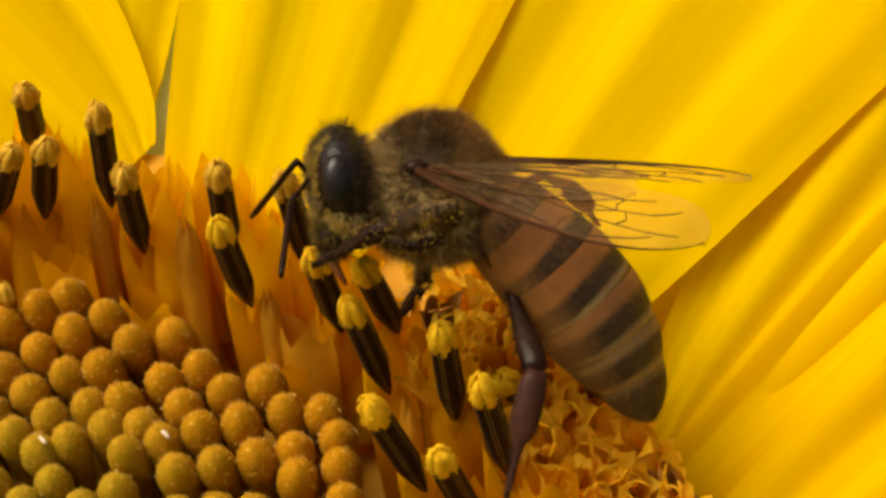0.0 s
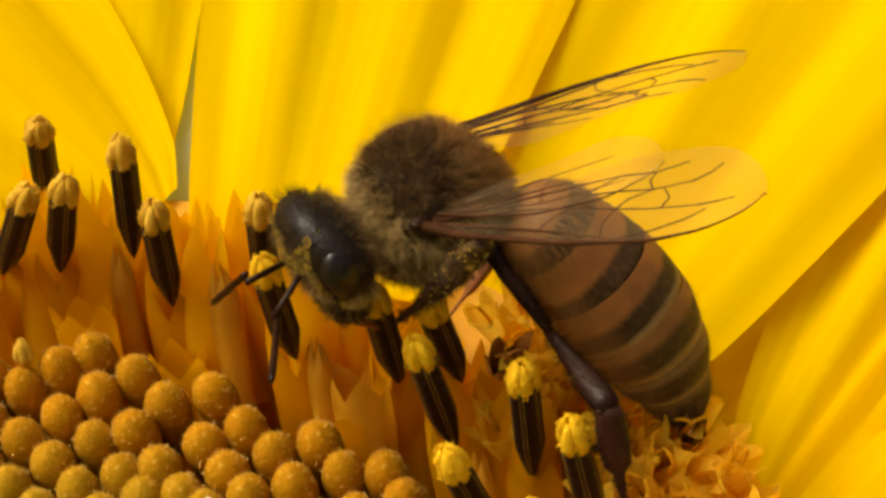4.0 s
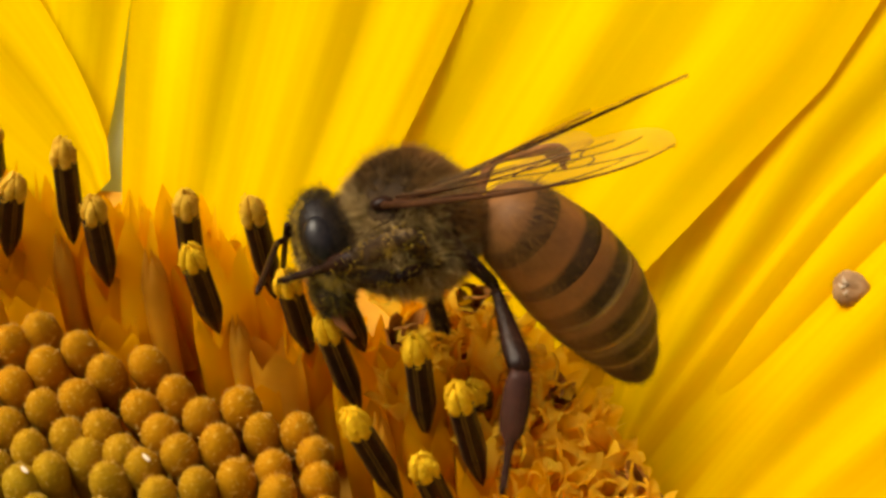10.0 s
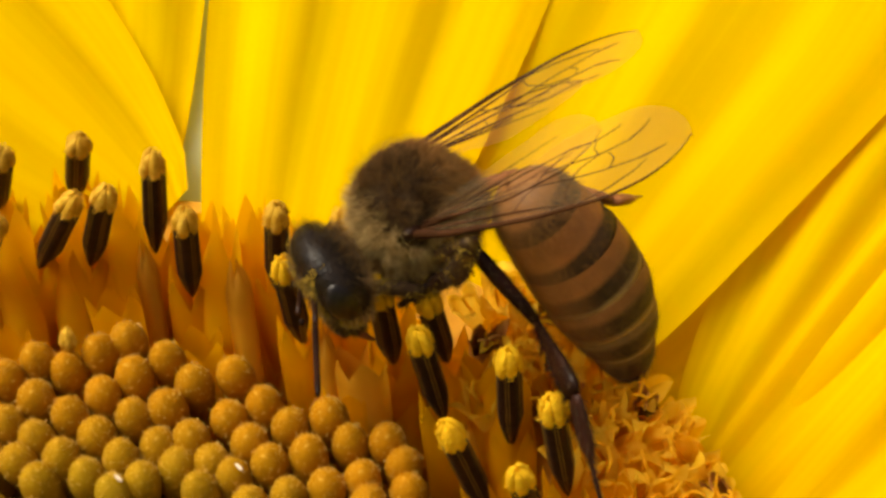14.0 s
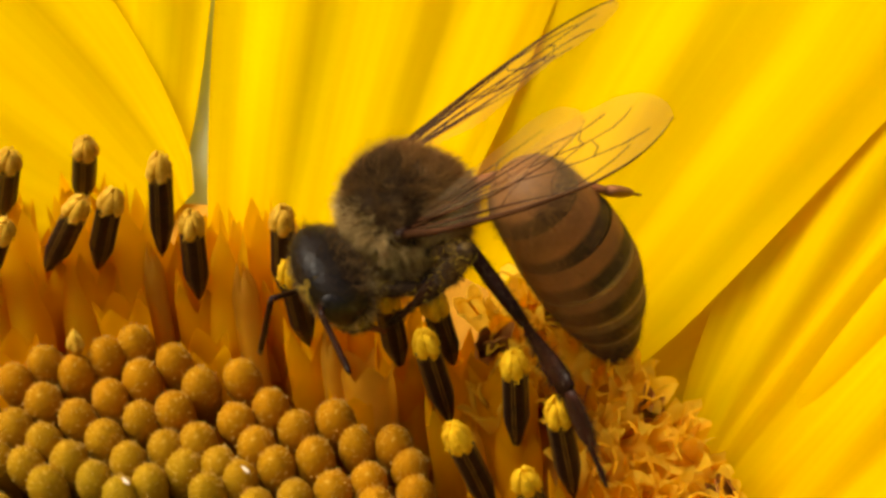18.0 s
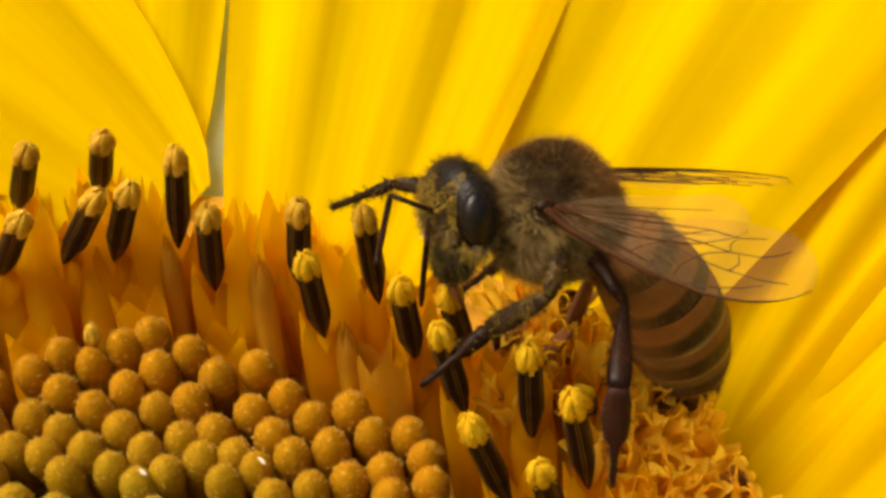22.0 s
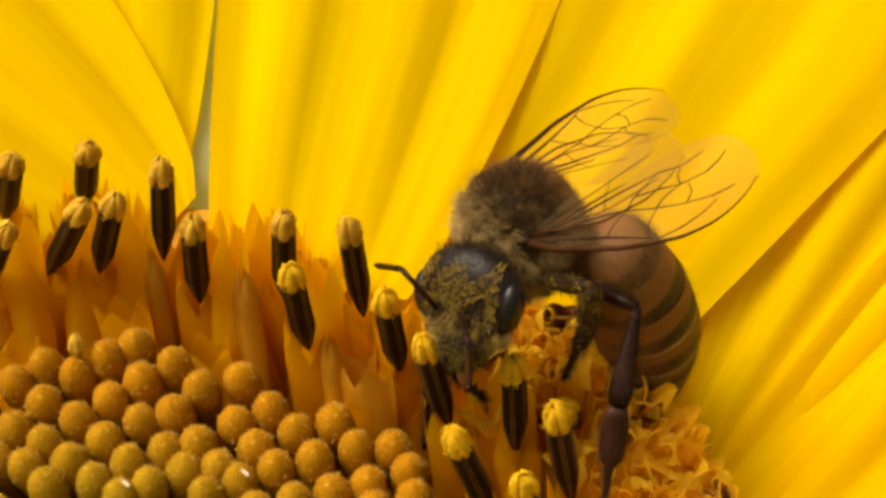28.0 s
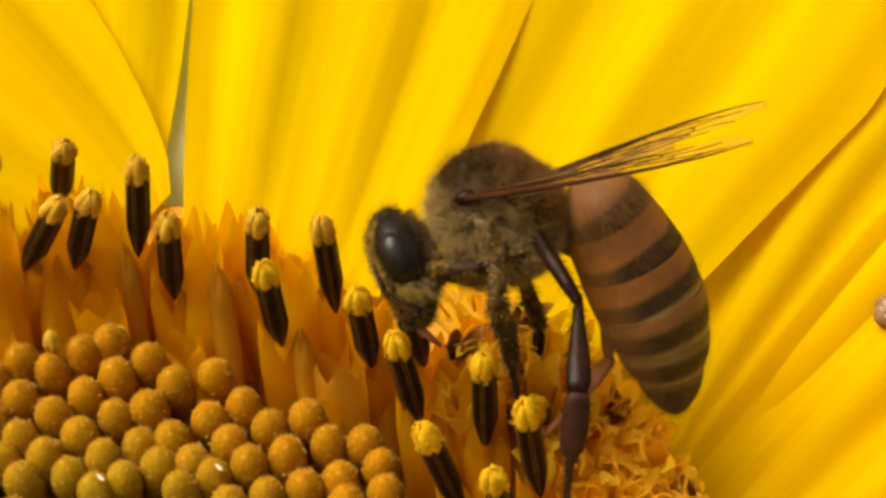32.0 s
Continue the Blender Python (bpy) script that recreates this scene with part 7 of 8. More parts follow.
    "mid_right_tibia": [(0, -0.1, -3.189, -1.419, -172.9, 45, -90), (0.5, -0.1, -3.189, -1.419, -172.9, 45, -90), (1, -0.1, -3.189, -1.419, -172.9, 45, -90), (1.5, -0.1, -3.189, -1.419, -166.9, 45, -90), (2, -0.1, -3.189, -1.419, -153.3, 45, -90), (2.5, -0.1, -3.189, -1.419, -136.6, 45, -90), (3, -0.1, -3.189, -1.419, -129.2, 45, -90), (3.5, -0.1, -3.189, -1.419, -129.2, 45, -90), (5.5, -0.1, -3.189, -1.419, -129.2, 45, -90), (6, -0.1, -3.189, -1.419, -140.6, 45, -90), (6.5, -0.1, -3.189, -1.419, -155.7, 45, -90), (7, -0.1, -3.189, -1.419, -164.3, 45, -90), (8, -0.1, -3.189, -1.419, -180, 45, -90), (9, -0.1, -3.189, -1.419, 180, 45, -90), (10, -0.1, -3.189, -1.419, 180, 45, -90), (10.5, -0.1, -3.189, -1.419, -175.9, 45, -90), (11, -0.1, -3.189, -1.419, -175.8, 45, -90), (11.5, -0.1, -3.189, -1.419, -166.2, 45, -90), (12, -0.1, -3.189, -1.419, -157.4, 45, -90), (12.5, -0.1, -3.189, -1.419, -140.6, 45, -90), (13, -0.1, -3.189, -1.419, -129.2, 45, -90), (15.5, -0.1, -3.189, -1.419, -119.8, 45, -90), (16, -0.1, -3.189, -1.419, -119.8, 45, -90), (17, -0.1, -3.189, -1.419, -124.7, 45, -90), (18, -0.1, -3.189, -1.419, -124.7, 45, -90), (19, -0.1, -3.189, -1.419, -124.7, 45, -90), (20, -0.1, -3.189, -1.419, -134.6, 45, -90), (20.5, -0.1, -3.189, -1.419, -136.6, 45, -90), (21, -0.1, -3.189, -1.419, -155, 45, -90), (21.5, -0.1, -3.189, -1.419, -155.4, 45, -90), (22, -0.1, -3.189, -1.419, -157, 45, -90), (22.5, -0.1, -3.189, -1.419, -155.6, 45, -90), (23, -0.1, -3.189, -1.419, -154.9, 45, -90), (24, -0.1, -3.189, -1.419, -142.4, 45, -90), (24.5, -0.1, -3.189, -1.419, -137, 45, -90), (26.5, -0.1, -3.189, -1.419, -126.3, 45, -90), (27, 0.669, -1.769, -3.112, -91, 82, -45), (27.5, 0.669, -1.769, -3.112, -83.5, 82, -45), (28, 0.669, -1.769, -3.112, -78.6, 82, -45), (28.5, 0.669, -1.769, -3.112, -111.5, 82, -45), (29, -0.1, -3.189, -1.419, -171.3, 45, -90), (30, -0.1, -3.189, -1.419, -175.3, 45, -90), (31, -0.1, -3.189, -1.419, 180, 45, -90), (32, -0.1, -3.189, -1.419, 174, 45, -90)],
    "mid_right_tarsus": [(0, -0.1, -4.674, -2.904, -128.6, 39.8, -56.3), (0.5, -0.1, -4.674, -2.904, -128.6, 39.8, -56.3), (1, -0.1, -4.674, -2.904, -128.6, 39.8, -56.3), (1.5, -0.1, -4.674, -2.904, -119.1, 39.8, -56.3), (2, -0.1, -4.674, -2.904, -103, 39.8, -56.3), (2.5, -0.1, -4.674, -2.904, -87.2, 39.8, -56.3), (3, -0.1, -4.674, -2.904, -82.7, 39.8, -56.3), (3.5, -0.1, -4.674, -2.904, -82.7, 39.8, -56.3), (5.5, -0.1, -4.674, -2.904, -82.7, 39.8, -56.3), (6, -0.1, -4.674, -2.904, -90.1, 39.8, -56.3), (6.5, -0.1, -4.674, -2.904, -102.2, 39.8, -56.3), (7, -0.1, -4.674, -2.904, -112.1, 39.8, -56.3), (8, -0.1, -4.674, -2.904, -133.8, 39.8, -56.3), (9, -0.1, -4.674, -2.904, -137.2, 39.8, -56.3), (10, -0.1, -4.674, -2.904, -139.1, 39.8, -56.3), (10.5, -0.1, -4.674, -2.904, -132.1, 39.8, -56.3), (11, -0.1, -4.674, -2.904, -130.6, 39.8, -56.3), (11.5, -0.1, -4.674, -2.904, -117.2, 39.8, -56.3), (12, -0.1, -4.674, -2.904, -104.7, 39.8, -56.3), (12.5, -0.1, -4.674, -2.904, -90.1, 39.8, -56.3), (13, -0.1, -4.674, -2.904, -82.7, 39.8, -56.3), (15.5, -0.1, -4.674, -2.904, -78.1, 39.8, -56.3), (16, -0.1, -4.674, -2.904, -78.1, 39.8, -56.3), (17, -0.1, -4.674, -2.904, -78.7, 39.8, -56.3), (18, -0.1, -4.674, -2.904, -78.7, 39.8, -56.3), (19, -0.1, -4.674, -2.904, -78.7, 39.8, -56.3), (20, -0.1, -4.674, -2.904, -83.6, 39.8, -56.3), (20.5, -0.1, -4.674, -2.904, -87.2, 39.8, -56.3), (21, -0.1, -4.674, -2.904, -111, 39.8, -56.3), (21.5, -0.1, -4.674, -2.904, -110, 39.8, -56.3), (22, -0.1, -4.674, -2.904, -108.6, 39.8, -56.3), (22.5, -0.1, -4.674, -2.904, -106.4, 39.8, -56.3), (23, -0.1, -4.674, -2.904, -105.3, 39.8, -56.3), (24, -0.1, -4.674, -2.904, -98.8, 39.8, -56.3), (24.5, -0.1, -4.674, -2.904, -95.3, 39.8, -56.3), (26.5, -0.1, -4.674, -2.904, -89.5, 39.8, -56.3), (27, 0.877, -1.977, -5.191, 14.3, 76.8, 63.4), (27.5, 0.877, -1.977, -5.191, 21.8, 76.8, 63.4), (28, 0.877, -1.977, -5.191, 26.7, 76.8, 63.4), (28.5, 0.877, -1.977, -5.191, -5.3, 76.8, 63.4), (29, -0.1, -4.674, -2.904, -120.1, 39.8, -56.3), (30, -0.1, -4.674, -2.904, -126.7, 39.8, -56.3), (31, -0.1, -4.674, -2.904, -137.2, 39.8, -56.3), (32, -0.1, -4.674, -2.904, -146.6, 39.8, -56.3)],
    "fore_left_femur": [(0, 0.800, 0.700, -1.200, -90.0, -0.0, -50.2), (0.5, 0.800, 0.700, -1.200, -90.0, -0.0, -50.2), (1, 0.800, 0.700, -1.200, -90.0, 0.0, -50.2), (1.5, 0.800, 0.700, -1.200, -79.4, 0.0, -50.2), (2, 0.800, 0.700, -1.200, -65.9, -0.0, -50.2), (2.5, 0.800, 0.700, -1.200, -53.1, 0.0, -50.2), (3, 0.800, 0.700, -1.200, -50.2, 0.0, -50.2), (3.5, 0.800, 0.700, -1.200, -50.2, 0.0, -50.2), (5.5, 0.800, 0.700, -1.200, -50.2, 0.0, -50.2), (6, 0.800, 0.700, -1.200, -55.1, -0.0, -50.2), (6.5, 0.800, 0.700, -1.200, -62.8, 0.0, -50.2), (7, 0.800, 0.700, -1.200, -70.4, 0.0, -50.2), (8, 0.800, 0.700, -1.200, -90.0, -0.0, -50.2), (9, 0.800, 0.700, -1.200, -97.8, -0.0, -50.2), (10, 0.800, 0.700, -1.200, -102.4, -0.0, -50.2), (10.5, 0.800, 0.700, -1.200, -92.9, -0.0, -50.2), (11, 0.800, 0.700, -1.200, -90.0, -0.0, -50.2), (11.5, 0.800, 0.700, -1.200, -76.8, -0.0, -50.2), (12, 0.800, 0.700, -1.200, -65.1, 0.0, -50.2), (12.5, 0.800, 0.700, -1.200, -55.1, 0.0, -50.2), (13, 0.800, 0.700, -1.200, -50.2, -0.0, -50.2), (15.5, 0.800, 0.700, -1.200, -47.3, 0.0, -50.2), (16, 0.800, 0.700, -1.200, -47.3, -0.0, -50.2), (17, 0.800, 0.700, -1.200, -46.1, -0.0, -50.2), (18, 0.800, 0.700, -1.200, -46.1, -0.0, -50.2), (19, 0.800, 0.700, -1.200, -46.1, 0.0, -50.2), (20, 0.800, 0.700, -1.200, -49.0, -0.0, -50.2), (20.5, 0.800, 0.700, -1.200, -53.1, -0.0, -50.2), (21, 0.800, 0.700, -1.200, -78.3, 0.0, -50.2), (21.5, 0.800, 0.700, -1.200, -75.7, 0.0, -50.2), (22, 0.800, 0.700, -1.200, -71.7, -0.0, -50.2), (22.5, 0.800, 0.700, -1.200, -69.3, -0.0, -50.2), (23, 0.800, 0.700, -1.200, -68.2, -0.0, -50.2), (24, 0.800, 0.700, -1.200, -68.1, 0.0, -50.2), (24.5, 0.800, 0.700, -1.200, -66.8, -0.0, -50.2), (26.5, 0.800, 0.700, -1.200, -65.8, -0.0, -50.2), (27, 0.800, 0.700, -1.200, -65.8, -0.0, -50.2), (27.5, 0.800, 0.700, -1.200, -64.3, -0.0, -50.2), (28, 0.800, 0.700, -1.200, -63.4, 0.0, -50.2), (28.5, 0.800, 0.700, -1.200, -69.2, -0.0, -50.2), (29, 0.800, 0.700, -1.200, -76.0, 0.0, -50.2), (30, 0.800, 0.700, -1.200, -82.7, -0.0, -50.2), (31, 0.800, 0.700, -1.200, -97.8, -0.0, -50.2), (32, 0.800, 0.700, -1.200, -110.4, -0.0, -50.2)],
    "fore_left_tibia": [(0, 2.016, -0.760, -1.200, 99.1, 21.6, -161.6), (0.5, 2.016, -0.760, -1.200, 99.1, 21.6, -161.6), (1, 2.016, -0.760, -1.200, 99.1, 21.6, -161.6), (1.5, 2.016, -0.760, -1.200, 92.2, 21.6, -161.6), (2, 2.016, -0.760, -1.200, 80.7, 21.6, -161.6), (2.5, 2.016, -0.760, -1.200, 66.5, 21.6, -161.6), (3, 2.016, -0.760, -1.200, 62.8, 21.6, -161.6), (3.5, 2.016, -0.760, -1.200, 62.8, 21.6, -161.6), (5.5, 2.016, -0.760, -1.200, 62.8, 21.6, -161.6), (6, 2.016, -0.760, -1.200, 69.0, 21.6, -161.6), (6.5, 2.016, -0.760, -1.200, 77.7, 21.6, -161.6), (7, 2.016, -0.760, -1.200, 84.8, 21.6, -161.6), (8, 2.016, -0.760, -1.200, 97.0, 21.6, -161.6), (9, 2.016, -0.760, -1.200, 101.8, 21.6, -161.6), (10, 2.016, -0.760, -1.200, 104.6, 21.6, -161.6), (10.5, 2.016, -0.760, -1.200, 100.2, 21.6, -161.6), (11, 2.016, -0.760, -1.200, 98.2, 21.6, -161.6), (11.5, 2.016, -0.760, -1.200, 90.1, 21.6, -161.6), (12, 2.016, -0.760, -1.200, 80.0, 21.6, -161.6), (12.5, 2.016, -0.760, -1.200, 69.0, 21.6, -161.6), (13, 2.016, -0.760, -1.200, 62.8, 21.6, -161.6), (15.5, 2.016, -0.760, -1.200, 59.1, 21.6, -161.6), (16, 2.016, -0.760, -1.200, 59.1, 21.6, -161.6), (17, 2.016, -0.760, -1.200, 58.8, 21.6, -161.6), (18, 2.016, -0.760, -1.200, 58.8, 21.6, -161.6), (19, 2.016, -0.760, -1.200, 58.8, 21.6, -161.6), (20, 2.016, -0.760, -1.200, 62.4, 21.6, -161.6), (20.5, 2.016, -0.760, -1.200, 66.5, 21.6, -161.6), (21, 2.016, -0.760, -1.200, 93.1, 21.6, -161.6), (21.5, 2.016, -0.760, -1.200, 90.5, 21.6, -161.6), (22, 2.016, -0.760, -1.200, 86.3, 21.6, -161.6), (22.5, 2.016, -0.760, -1.200, 84.1, 21.6, -161.6), (23, 2.016, -0.760, -1.200, 83.0, 21.6, -161.6), (24, 2.016, -0.760, -1.200, 83.1, 21.6, -161.6), (24.5, 2.016, -0.760, -1.200, 81.5, 21.6, -161.6), (26.5, 2.016, -0.760, -1.200, 80.0, 21.6, -161.6), (27, 2.016, -0.760, -1.200, 80.0, 21.6, -161.6), (27.5, 2.016, -0.760, -1.200, 77.5, 21.6, -161.6), (28, 2.016, -0.760, -1.200, 75.7, 21.6, -161.6), (28.5, 2.016, -0.760, -1.200, 84.2, 21.6, -161.6), (29, 2.016, -0.760, -1.200, 89.0, 21.6, -161.6), (30, 2.016, -0.760, -1.200, 93.3, 21.6, -161.6), (31, 2.016, -0.760, -1.200, 101.8, 21.6, -161.6), (32, 2.016, -0.760, -1.200, 106.1, 21.6, -161.6)],
    "fore_left_tarsus": [(0, 0.517, -1.260, -1.825, 92.1, -9.0, 161.6), (0.5, 0.517, -1.260, -1.825, 92.1, -9.0, 161.6), (1, 0.517, -1.260, -1.825, 92.1, -9.0, 161.6), (1.5, 0.517, -1.260, -1.825, 83.7, -9.0, 161.6), (2, 0.517, -1.260, -1.825, 71.4, -9.0, 161.6), (2.5, 0.517, -1.260, -1.825, 59.5, -9.0, 161.6), (3, 0.517, -1.260, -1.825, 56.6, -9.0, 161.6), (3.5, 0.517, -1.260, -1.825, 56.6, -9.0, 161.6), (5.5, 0.517, -1.260, -1.825, 56.6, -9.0, 161.6), (6, 0.517, -1.260, -1.825, 61.5, -9.0, 161.6), (6.5, 0.517, -1.260, -1.825, 69.5, -9.0, 161.6), (7, 0.517, -1.260, -1.825, 76.6, -9.0, 161.6), (8, 0.517, -1.260, -1.825, 93.0, -9.0, 161.6), (9, 0.517, -1.260, -1.825, 98.1, -9.0, 161.6), (10, 0.517, -1.260, -1.825, 101.2, -9.0, 161.6), (10.5, 0.517, -1.260, -1.825, 94.5, -9.0, 161.6), (11, 0.517, -1.260, -1.825, 92.5, -9.0, 161.6), (11.5, 0.517, -1.260, -1.825, 81.6, -9.0, 161.6), (12, 0.517, -1.260, -1.825, 71.5, -9.0, 161.6), (12.5, 0.517, -1.260, -1.825, 61.5, -9.0, 161.6), (13, 0.517, -1.260, -1.825, 56.6, -9.0, 161.6), (15.5, 0.517, -1.260, -1.825, 53.6, -9.0, 161.6), (16, 0.517, -1.260, -1.825, 53.6, -9.0, 161.6), (17, 0.517, -1.260, -1.825, 53.5, -9.0, 161.6), (18, 0.517, -1.260, -1.825, 53.5, -9.0, 161.6), (19, 0.517, -1.260, -1.825, 53.5, -9.0, 161.6), (20, 0.517, -1.260, -1.825, 56.5, -9.0, 161.6), (20.5, 0.517, -1.260, -1.825, 59.5, -9.0, 161.6), (21, 0.517, -1.260, -1.825, 80.9, -9.0, 161.6), (21.5, 0.517, -1.260, -1.825, 79.1, -9.0, 161.6), (22, 0.517, -1.260, -1.825, 76.3, -9.0, 161.6), (22.5, 0.517, -1.260, -1.825, 74.3, -9.0, 161.6), (23, 0.517, -1.260, -1.825, 73.4, -9.0, 161.6), (24, 0.517, -1.260, -1.825, 71.1, -9.0, 161.6), (24.5, 0.517, -1.260, -1.825, 69.2, -9.0, 161.6), (26.5, 0.517, -1.260, -1.825, 66.3, -9.0, 161.6), (27, 0.517, -1.260, -1.825, 66.3, -9.0, 161.6), (27.5, 0.517, -1.260, -1.825, 63.6, -9.0, 161.6), (28, 0.517, -1.260, -1.825, 61.9, -9.0, 161.6), (28.5, 0.517, -1.260, -1.825, 73.2, -9.0, 161.6), (29, 0.517, -1.260, -1.825, 82.0, -9.0, 161.6), (30, 0.517, -1.260, -1.825, 87.3, -9.0, 161.6), (31, 0.517, -1.260, -1.825, 98.1, -9.0, 161.6), (32, 0.517, -1.260, -1.825, 106.5, -9.0, 161.6)],
    "fore_right_femur": [(0, 0.8, -0.7, -1.2, -90, -0, 45), (0.5, 0.8, -0.7, -1.2, -90, -0, 45), (1, 0.8, -0.7, -1.2, -90, -0, 45), (1.5, 0.8, -0.7, -1.2, -77, -0, 45), (2, 0.8, -0.7, -1.2, -56.4, 0, 45), (2.5, 0.8, -0.7, -1.2, -40.3, -0, 45), (3, 0.8, -0.7, -1.2, -36.8, -0, 45), (3.5, 0.8, -0.7, -1.2, -36.8, -0, 45), (4.5, 0.8, -0.7, -1.2, -38.3, -18.4, -14.5), (5.5, 0.8, -0.7, -1.2, -21.1, -28.2, -81.1), (5.7333, 0.8, -0.7, -1.2, -41.4, -20.1, -14), (6, 0.8, -0.7, -1.2, -42.7, -0, 45), (6.5, 0.8, -0.7, -1.2, -54.8, -0, 45), (7, 0.8, -0.7, -1.2, -66.1, -0, 45), (8, 0.8, -0.7, -1.2, -90, -0, 45), (9, 0.8, -0.7, -1.2, -97.1, 0, 45), (10, 0.8, -0.7, -1.2, -101.2, 0, 45), (10.5, 0.8, -0.7, -1.2, -93, -0, 45), (11, 0.8, -0.7, -1.2, -90, 0, 45), (11.5, 0.8, -0.7, -1.2, -73.8, -0, 45), (12, 0.8, -0.7, -1.2, -57.6, -0, 45), (12.5, 0.8, -0.7, -1.2, -42.7, -0, 45), (13, 0.8, -0.7, -1.2, -36.8, -0, 45), (15.5, 0.8, -0.7, -1.2, -33.5, 0, 45), (16, 0.8, -0.7, -1.2, -33.5, 0, 45), (17, 0.8, -0.7, -1.2, -35.1, -0, 45), (18, 0.8, -0.7, -1.2, -35.1, -0, 45), (19, 0.8, -0.7, -1.2, -35.1, 0, 45), (20, 0.8, -0.7, -1.2, -38.4, -0, 45), (20.5, 0.8, -0.7, -1.2, -40.3, -0, 45), (21, 0.8, -0.7, -1.2, -71.1, -0, 45), (21.5, 0.8, -0.7, -1.2, -68, -0, 45), (21.733, 0.8, -0.7, -1.2, -75.8, -16.9, 12.9), (22, 0.8, -0.7, -1.2, -72.7, -35.3, -21.7), (22.267, 0.8, -0.7, -1.2, -72.1, -16, 12.3), (22.5, 0.8, -0.7, -1.2, -60.9, 0, 45), (23, 0.8, -0.7, -1.2, -59.4, 0, 45), (24, 0.8, -0.7, -1.2, -51.8, -0, 45), (24.267, 0.8, -0.7, -1.2, -63.1, -6.3, 8.6), (24.5, 0.8, -0.7, -1.2, -68.7, -18, -27.2), (25.5, 0.8, -0.7, -1.2, -55.3, -3.7, 7.9), (26.5, 0.8, -0.7, -1.2, -54.2, 60.1, 0), (27, 0.8, -0.7, -1.2, -54.2, 60.1, 0), (27.5, 0.8, -0.7, -1.2, -51.1, 60.1, 0), (28, 0.8, -0.7, -1.2, -49.1, 60.1, 0), (28.5, 0.8, -0.7, -1.2, -57.4, -0, 45), (29, 0.8, -0.7, -1.2, -74.7, -0, 45), (30, 0.8, -0.7, -1.2, -82.6, -0, 45), (31, 0.8, -0.7, -1.2, -97.1, -0, 45), (32, 0.8, -0.7, -1.2, -105.4, -0, 45)],
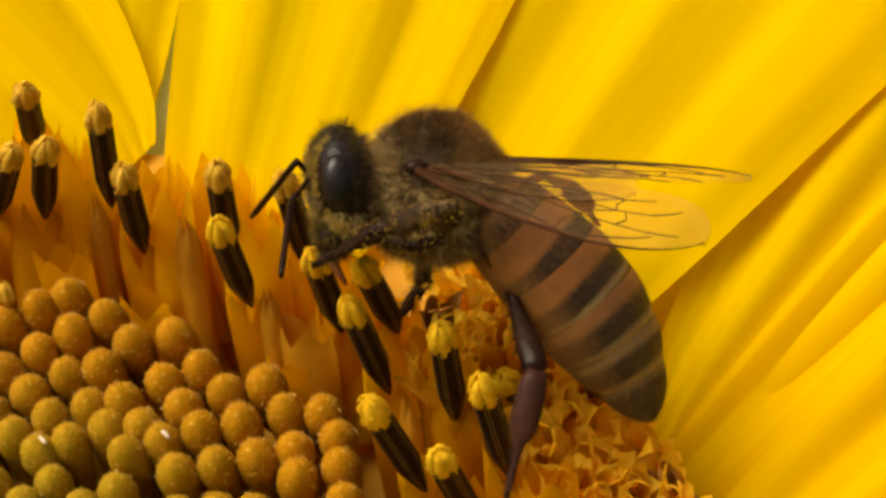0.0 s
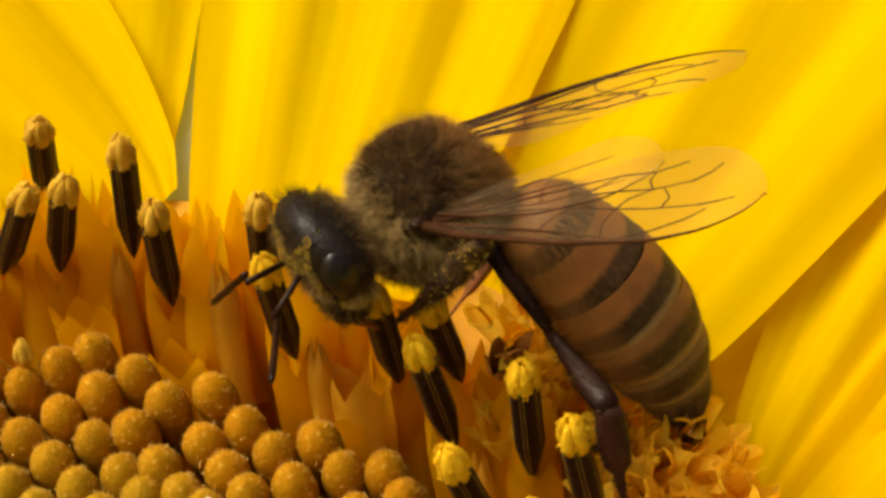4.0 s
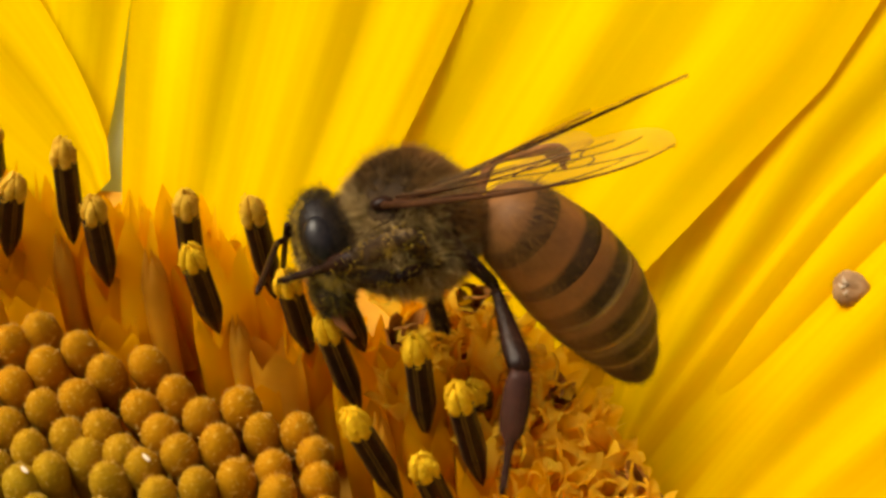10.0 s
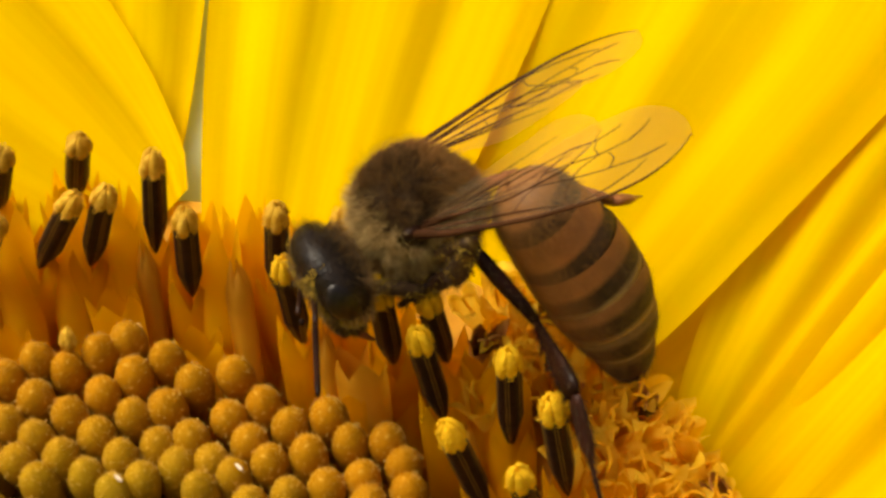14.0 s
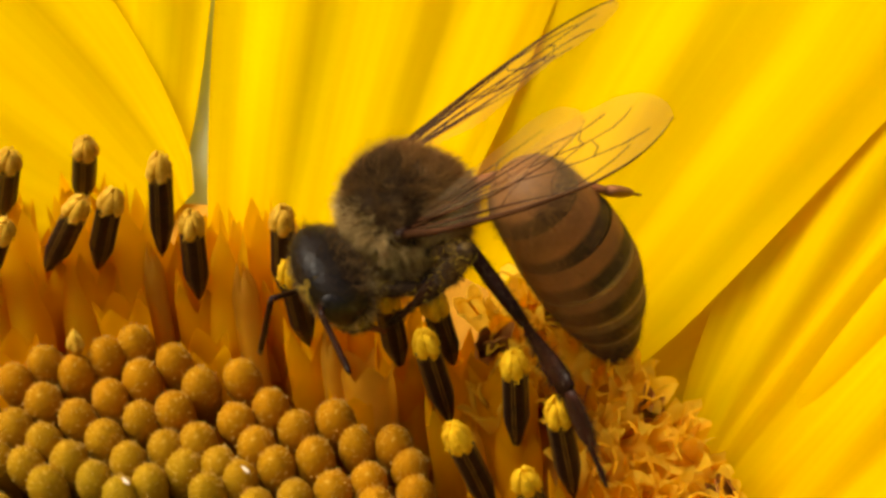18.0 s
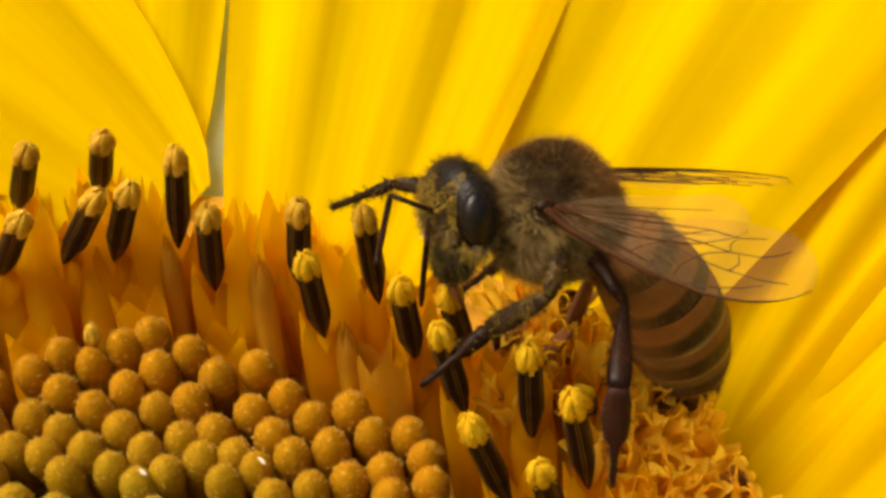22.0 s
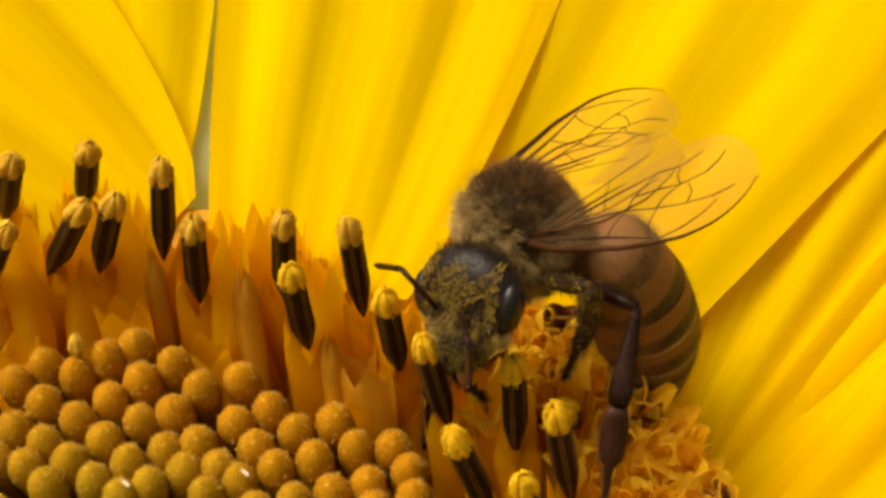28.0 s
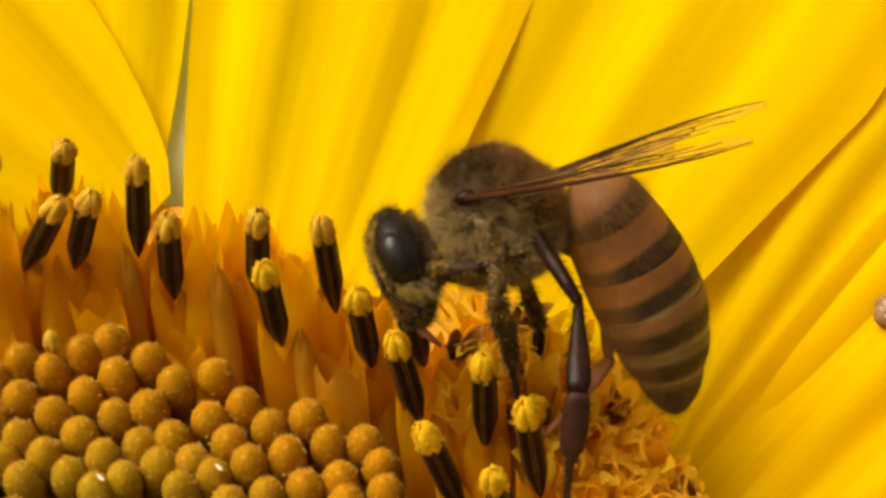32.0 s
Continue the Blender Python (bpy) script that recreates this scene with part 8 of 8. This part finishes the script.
    "fore_right_tibia": [(0, 2.144, 0.644, -1.2, 85, 21.6, 161.6), (0.5, 2.144, 0.644, -1.2, 85, 21.6, 161.6), (1, 2.144, 0.644, -1.2, 85, 21.6, 161.6), (1.5, 2.144, 0.644, -1.2, 78.8, 21.6, 161.6), (2, 2.144, 0.644, -1.2, 69.8, 21.6, 161.6), (2.5, 2.144, 0.644, -1.2, 59.3, 21.6, 161.6), (3, 2.144, 0.644, -1.2, 56.7, 21.6, 161.6), (3.5, 2.144, 0.644, -1.2, 56.7, 21.6, 161.6), (4.1667, 1.782, -0.356, -0.901, 30.6, -16.3, -160.6), (4.8333, 1.421, -1.355, -0.601, -17.5, -22.6, -104.4), (5.5, 1.059, -2.354, -0.302, -51.1, 9.1, -61), (5.6667, 1.421, -1.355, -0.601, -59.9, 55.8, -28.2), (5.8333, 1.782, -0.356, -0.901, 57, 68.7, 120.5), (6, 2.144, 0.644, -1.2, 61.1, 21.6, 161.6), (6.5, 2.144, 0.644, -1.2, 67.1, 21.6, 161.6), (7, 2.144, 0.644, -1.2, 72.4, 21.6, 161.6), (8, 2.144, 0.644, -1.2, 83, 21.6, 161.6), (9, 2.144, 0.644, -1.2, 87.9, 21.6, 161.6), (10, 2.144, 0.644, -1.2, 90.9, 21.6, 161.6), (10.5, 2.144, 0.644, -1.2, 86.1, 21.6, 161.6), (11, 2.144, 0.644, -1.2, 84.2, 21.6, 161.6), (11.5, 2.144, 0.644, -1.2, 76.9, 21.6, 161.6), (12, 2.144, 0.644, -1.2, 68.9, 21.6, 161.6), (12.5, 2.144, 0.644, -1.2, 61.1, 21.6, 161.6), (13, 2.144, 0.644, -1.2, 56.7, 21.6, 161.6), (15.5, 2.144, 0.644, -1.2, 54.1, 21.6, 161.6), (16, 2.144, 0.644, -1.2, 54.1, 21.6, 161.6), (17, 2.144, 0.644, -1.2, 53.1, 21.6, 161.6), (18, 2.144, 0.644, -1.2, 53.1, 21.6, 161.6), (19, 2.144, 0.644, -1.2, 53.1, 21.6, 161.6), (20, 2.144, 0.644, -1.2, 55.7, 21.6, 161.6), (20.5, 2.144, 0.644, -1.2, 59.3, 21.6, 161.6), (21, 2.144, 0.644, -1.2, 79.8, 21.6, 161.6), (21.5, 2.144, 0.644, -1.2, 77.7, 21.6, 161.6), (21.667, 2.176, 0.004, -0.834, 67.6, 72.9, 138.7), (21.833, 2.208, -0.635, -0.467, -76.6, 53.1, -16.7), (22, 2.24, -1.274, -0.101, -75.1, 1.5, -30.5), (22.167, 2.208, -0.635, -0.467, -75.6, 52.6, -13.6), (22.333, 2.176, 0.004, -0.834, 58.3, 72.1, 132.9), (22.5, 2.144, 0.644, -1.2, 72.4, 21.6, 161.6), (23, 2.144, 0.644, -1.2, 71.5, 21.6, 161.6), (24, 2.144, 0.644, -1.2, 72.5, 21.6, 161.6), (24.267, 2.276, -0.441, -0.907, 24.2, 71.9, 97.7), (24.5, 2.408, -1.526, -0.614, -63.9, 34.1, -4.9), (25.5, 2.276, -0.441, -0.907, 23.5, 71.6, 97.4), (26.5, 1.747, -0.7, -2.847, 45.8, 67, 129.8), (27, 1.747, -0.7, -2.847, 45.8, 67, 129.8), (27.5, 1.747, -0.7, -2.847, 44.2, 67, 129.8), (28, 1.747, -0.7, -2.847, 43.5, 67, 129.8), (28.5, 2.144, 0.644, -1.2, 72.9, 21.6, 161.6), (29, 2.144, 0.644, -1.2, 75.7, 21.6, 161.6), (30, 2.144, 0.644, -1.2, 79.5, 21.6, 161.6), (31, 2.144, 0.644, -1.2, 87.9, 21.6, 161.6), (32, 2.144, 0.644, -1.2, 93.1, 21.6, 161.6)],
    "fore_right_tarsus": [(0, 0.644, 1.143, -1.825, 86.1, -9, -161.6), (0.5, 0.644, 1.143, -1.825, 86.1, -9, -161.6), (1, 0.644, 1.143, -1.825, 86.1, -9, -161.6), (1.5, 0.644, 1.143, -1.825, 77, -9, -161.6), (2, 0.644, 1.143, -1.825, 63.2, -9, -161.6), (2.5, 0.644, 1.143, -1.825, 51, -9, -161.6), (3, 0.644, 1.143, -1.825, 48, -9, -161.6), (3.5, 0.644, 1.143, -1.825, 48, -9, -161.6), (4.1667, 1.053, -0.512, -1.407, -1.9, -30.1, -112.2), (4.8333, 1.463, -2.167, -0.988, -50.1, -6.3, -64.6), (5.5, 1.873, -3.823, -0.57, -74.9, 39.4, -40.9), (5.6667, 1.463, -2.167, -0.988, 159.5, 87.1, -135.5), (5.8333, 1.053, -0.512, -1.407, 79.3, 37.2, 175.6), (6, 0.644, 1.143, -1.825, 53, -9, -161.6), (6.5, 0.644, 1.143, -1.825, 61.8, -9, -161.6), (7, 0.644, 1.143, -1.825, 69.6, -9, -161.6), (8, 0.644, 1.143, -1.825, 87, -9, -161.6), (9, 0.644, 1.143, -1.825, 92.2, -9, -161.6), (10, 0.644, 1.143, -1.825, 95.4, -9, -161.6), (10.5, 0.644, 1.143, -1.825, 88.6, -9, -161.6), (11, 0.644, 1.143, -1.825, 86.5, -9, -161.6), (11.5, 0.644, 1.143, -1.825, 74.8, -9, -161.6), (12, 0.644, 1.143, -1.825, 63.8, -9, -161.6), (12.5, 0.644, 1.143, -1.825, 53, -9, -161.6), (13, 0.644, 1.143, -1.825, 48, -9, -161.6), (15.5, 0.644, 1.143, -1.825, 45.1, -9, -161.6), (16, 0.644, 1.143, -1.825, 45.1, -9, -161.6), (17, 0.644, 1.143, -1.825, 45.8, -9, -161.6), (18, 0.644, 1.143, -1.825, 45.8, -9, -161.6), (19, 0.644, 1.143, -1.825, 45.8, -9, -161.6), (20, 0.644, 1.143, -1.825, 48.7, -9, -161.6), (20.5, 0.644, 1.143, -1.825, 51, -9, -161.6), (21, 0.644, 1.143, -1.825, 73, -9, -161.6), (21.5, 0.644, 1.143, -1.825, 71.1, -9, -161.6), (21.667, 1.664, 0.05, -1.265, 99.1, 41.5, -167.1), (21.833, 2.683, -1.044, -0.705, -149.4, 72.7, -77.3), (22, 3.703, -2.137, -0.145, -87.7, 26.3, -39), (22.167, 2.683, -1.044, -0.705, -148.1, 74.2, -74.6), (22.333, 1.664, 0.05, -1.265, 94.1, 41.8, -169.4), (22.5, 0.644, 1.143, -1.825, 66.4, -9, -161.6), (23, 0.644, 1.143, -1.825, 65.3, -9, -161.6), (24, 0.644, 1.143, -1.825, 61.3, -9, -161.6), (24.167, 1.699, 0.213, -1.739, 97.9, 27.5, -167.1), (24.333, 2.754, -0.717, -1.653, 157.6, 57, -135.6), (24.5, 3.81, -1.647, -1.568, -121, 42.9, -80.5), (25.167, 2.754, -0.717, -1.653, 153.7, 58.8, -137.4), (25.833, 1.699, 0.213, -1.739, 91.2, 28.1, -169.4), (26.5, 1.322, -0.19, -4.412, 39.7, 41.5, -164.5), (27, 1.322, -0.19, -4.412, 39.7, 41.5, -164.5), (27.5, 1.322, -0.19, -4.412, 35, 41.5, -164.5), (28, 1.322, -0.19, -4.412, 32.1, 41.5, -164.5), (28.5, 0.644, 1.143, -1.825, 64.4, -9, -161.6), (29, 0.644, 1.143, -1.825, 75.6, -9, -161.6), (30, 0.644, 1.143, -1.825, 81.2, -9, -161.6), (31, 0.644, 1.143, -1.825, 92.2, -9, -161.6), (32, 0.644, 1.143, -1.825, 100.1, -9, -161.6)],
}


def keyed(ob, name):
    walk(ob, [(t, pose(x * U, y * U, z * U, rx, ry, rz)) for t, x, y, z, rx, ry, rz in ROWS_OF[name]])


def motions():
    keyed(bee, "bee")
    keyed(head, "head")
    keyed(abdomen, "abdomen")
    keyed(wing_left, "wing_left")
    keyed(wing_right, "wing_right")
    keyed(scape_left, "scape_left")
    keyed(flagellum_left, "flagellum_left")
    keyed(scape_right, "scape_right")
    keyed(flagellum_right, "flagellum_right")
    for name, limbs in (("hind_left", hind_left), ("hind_right", hind_right), ("mid_left", mid_left), ("mid_right", mid_right),
                        ("fore_left", fore_left), ("fore_right", fore_right)):
        for ob, piece in zip(limbs, ("femur", "tibia", "tarsus")):
            keyed(ob, name + "_" + piece)


motions()
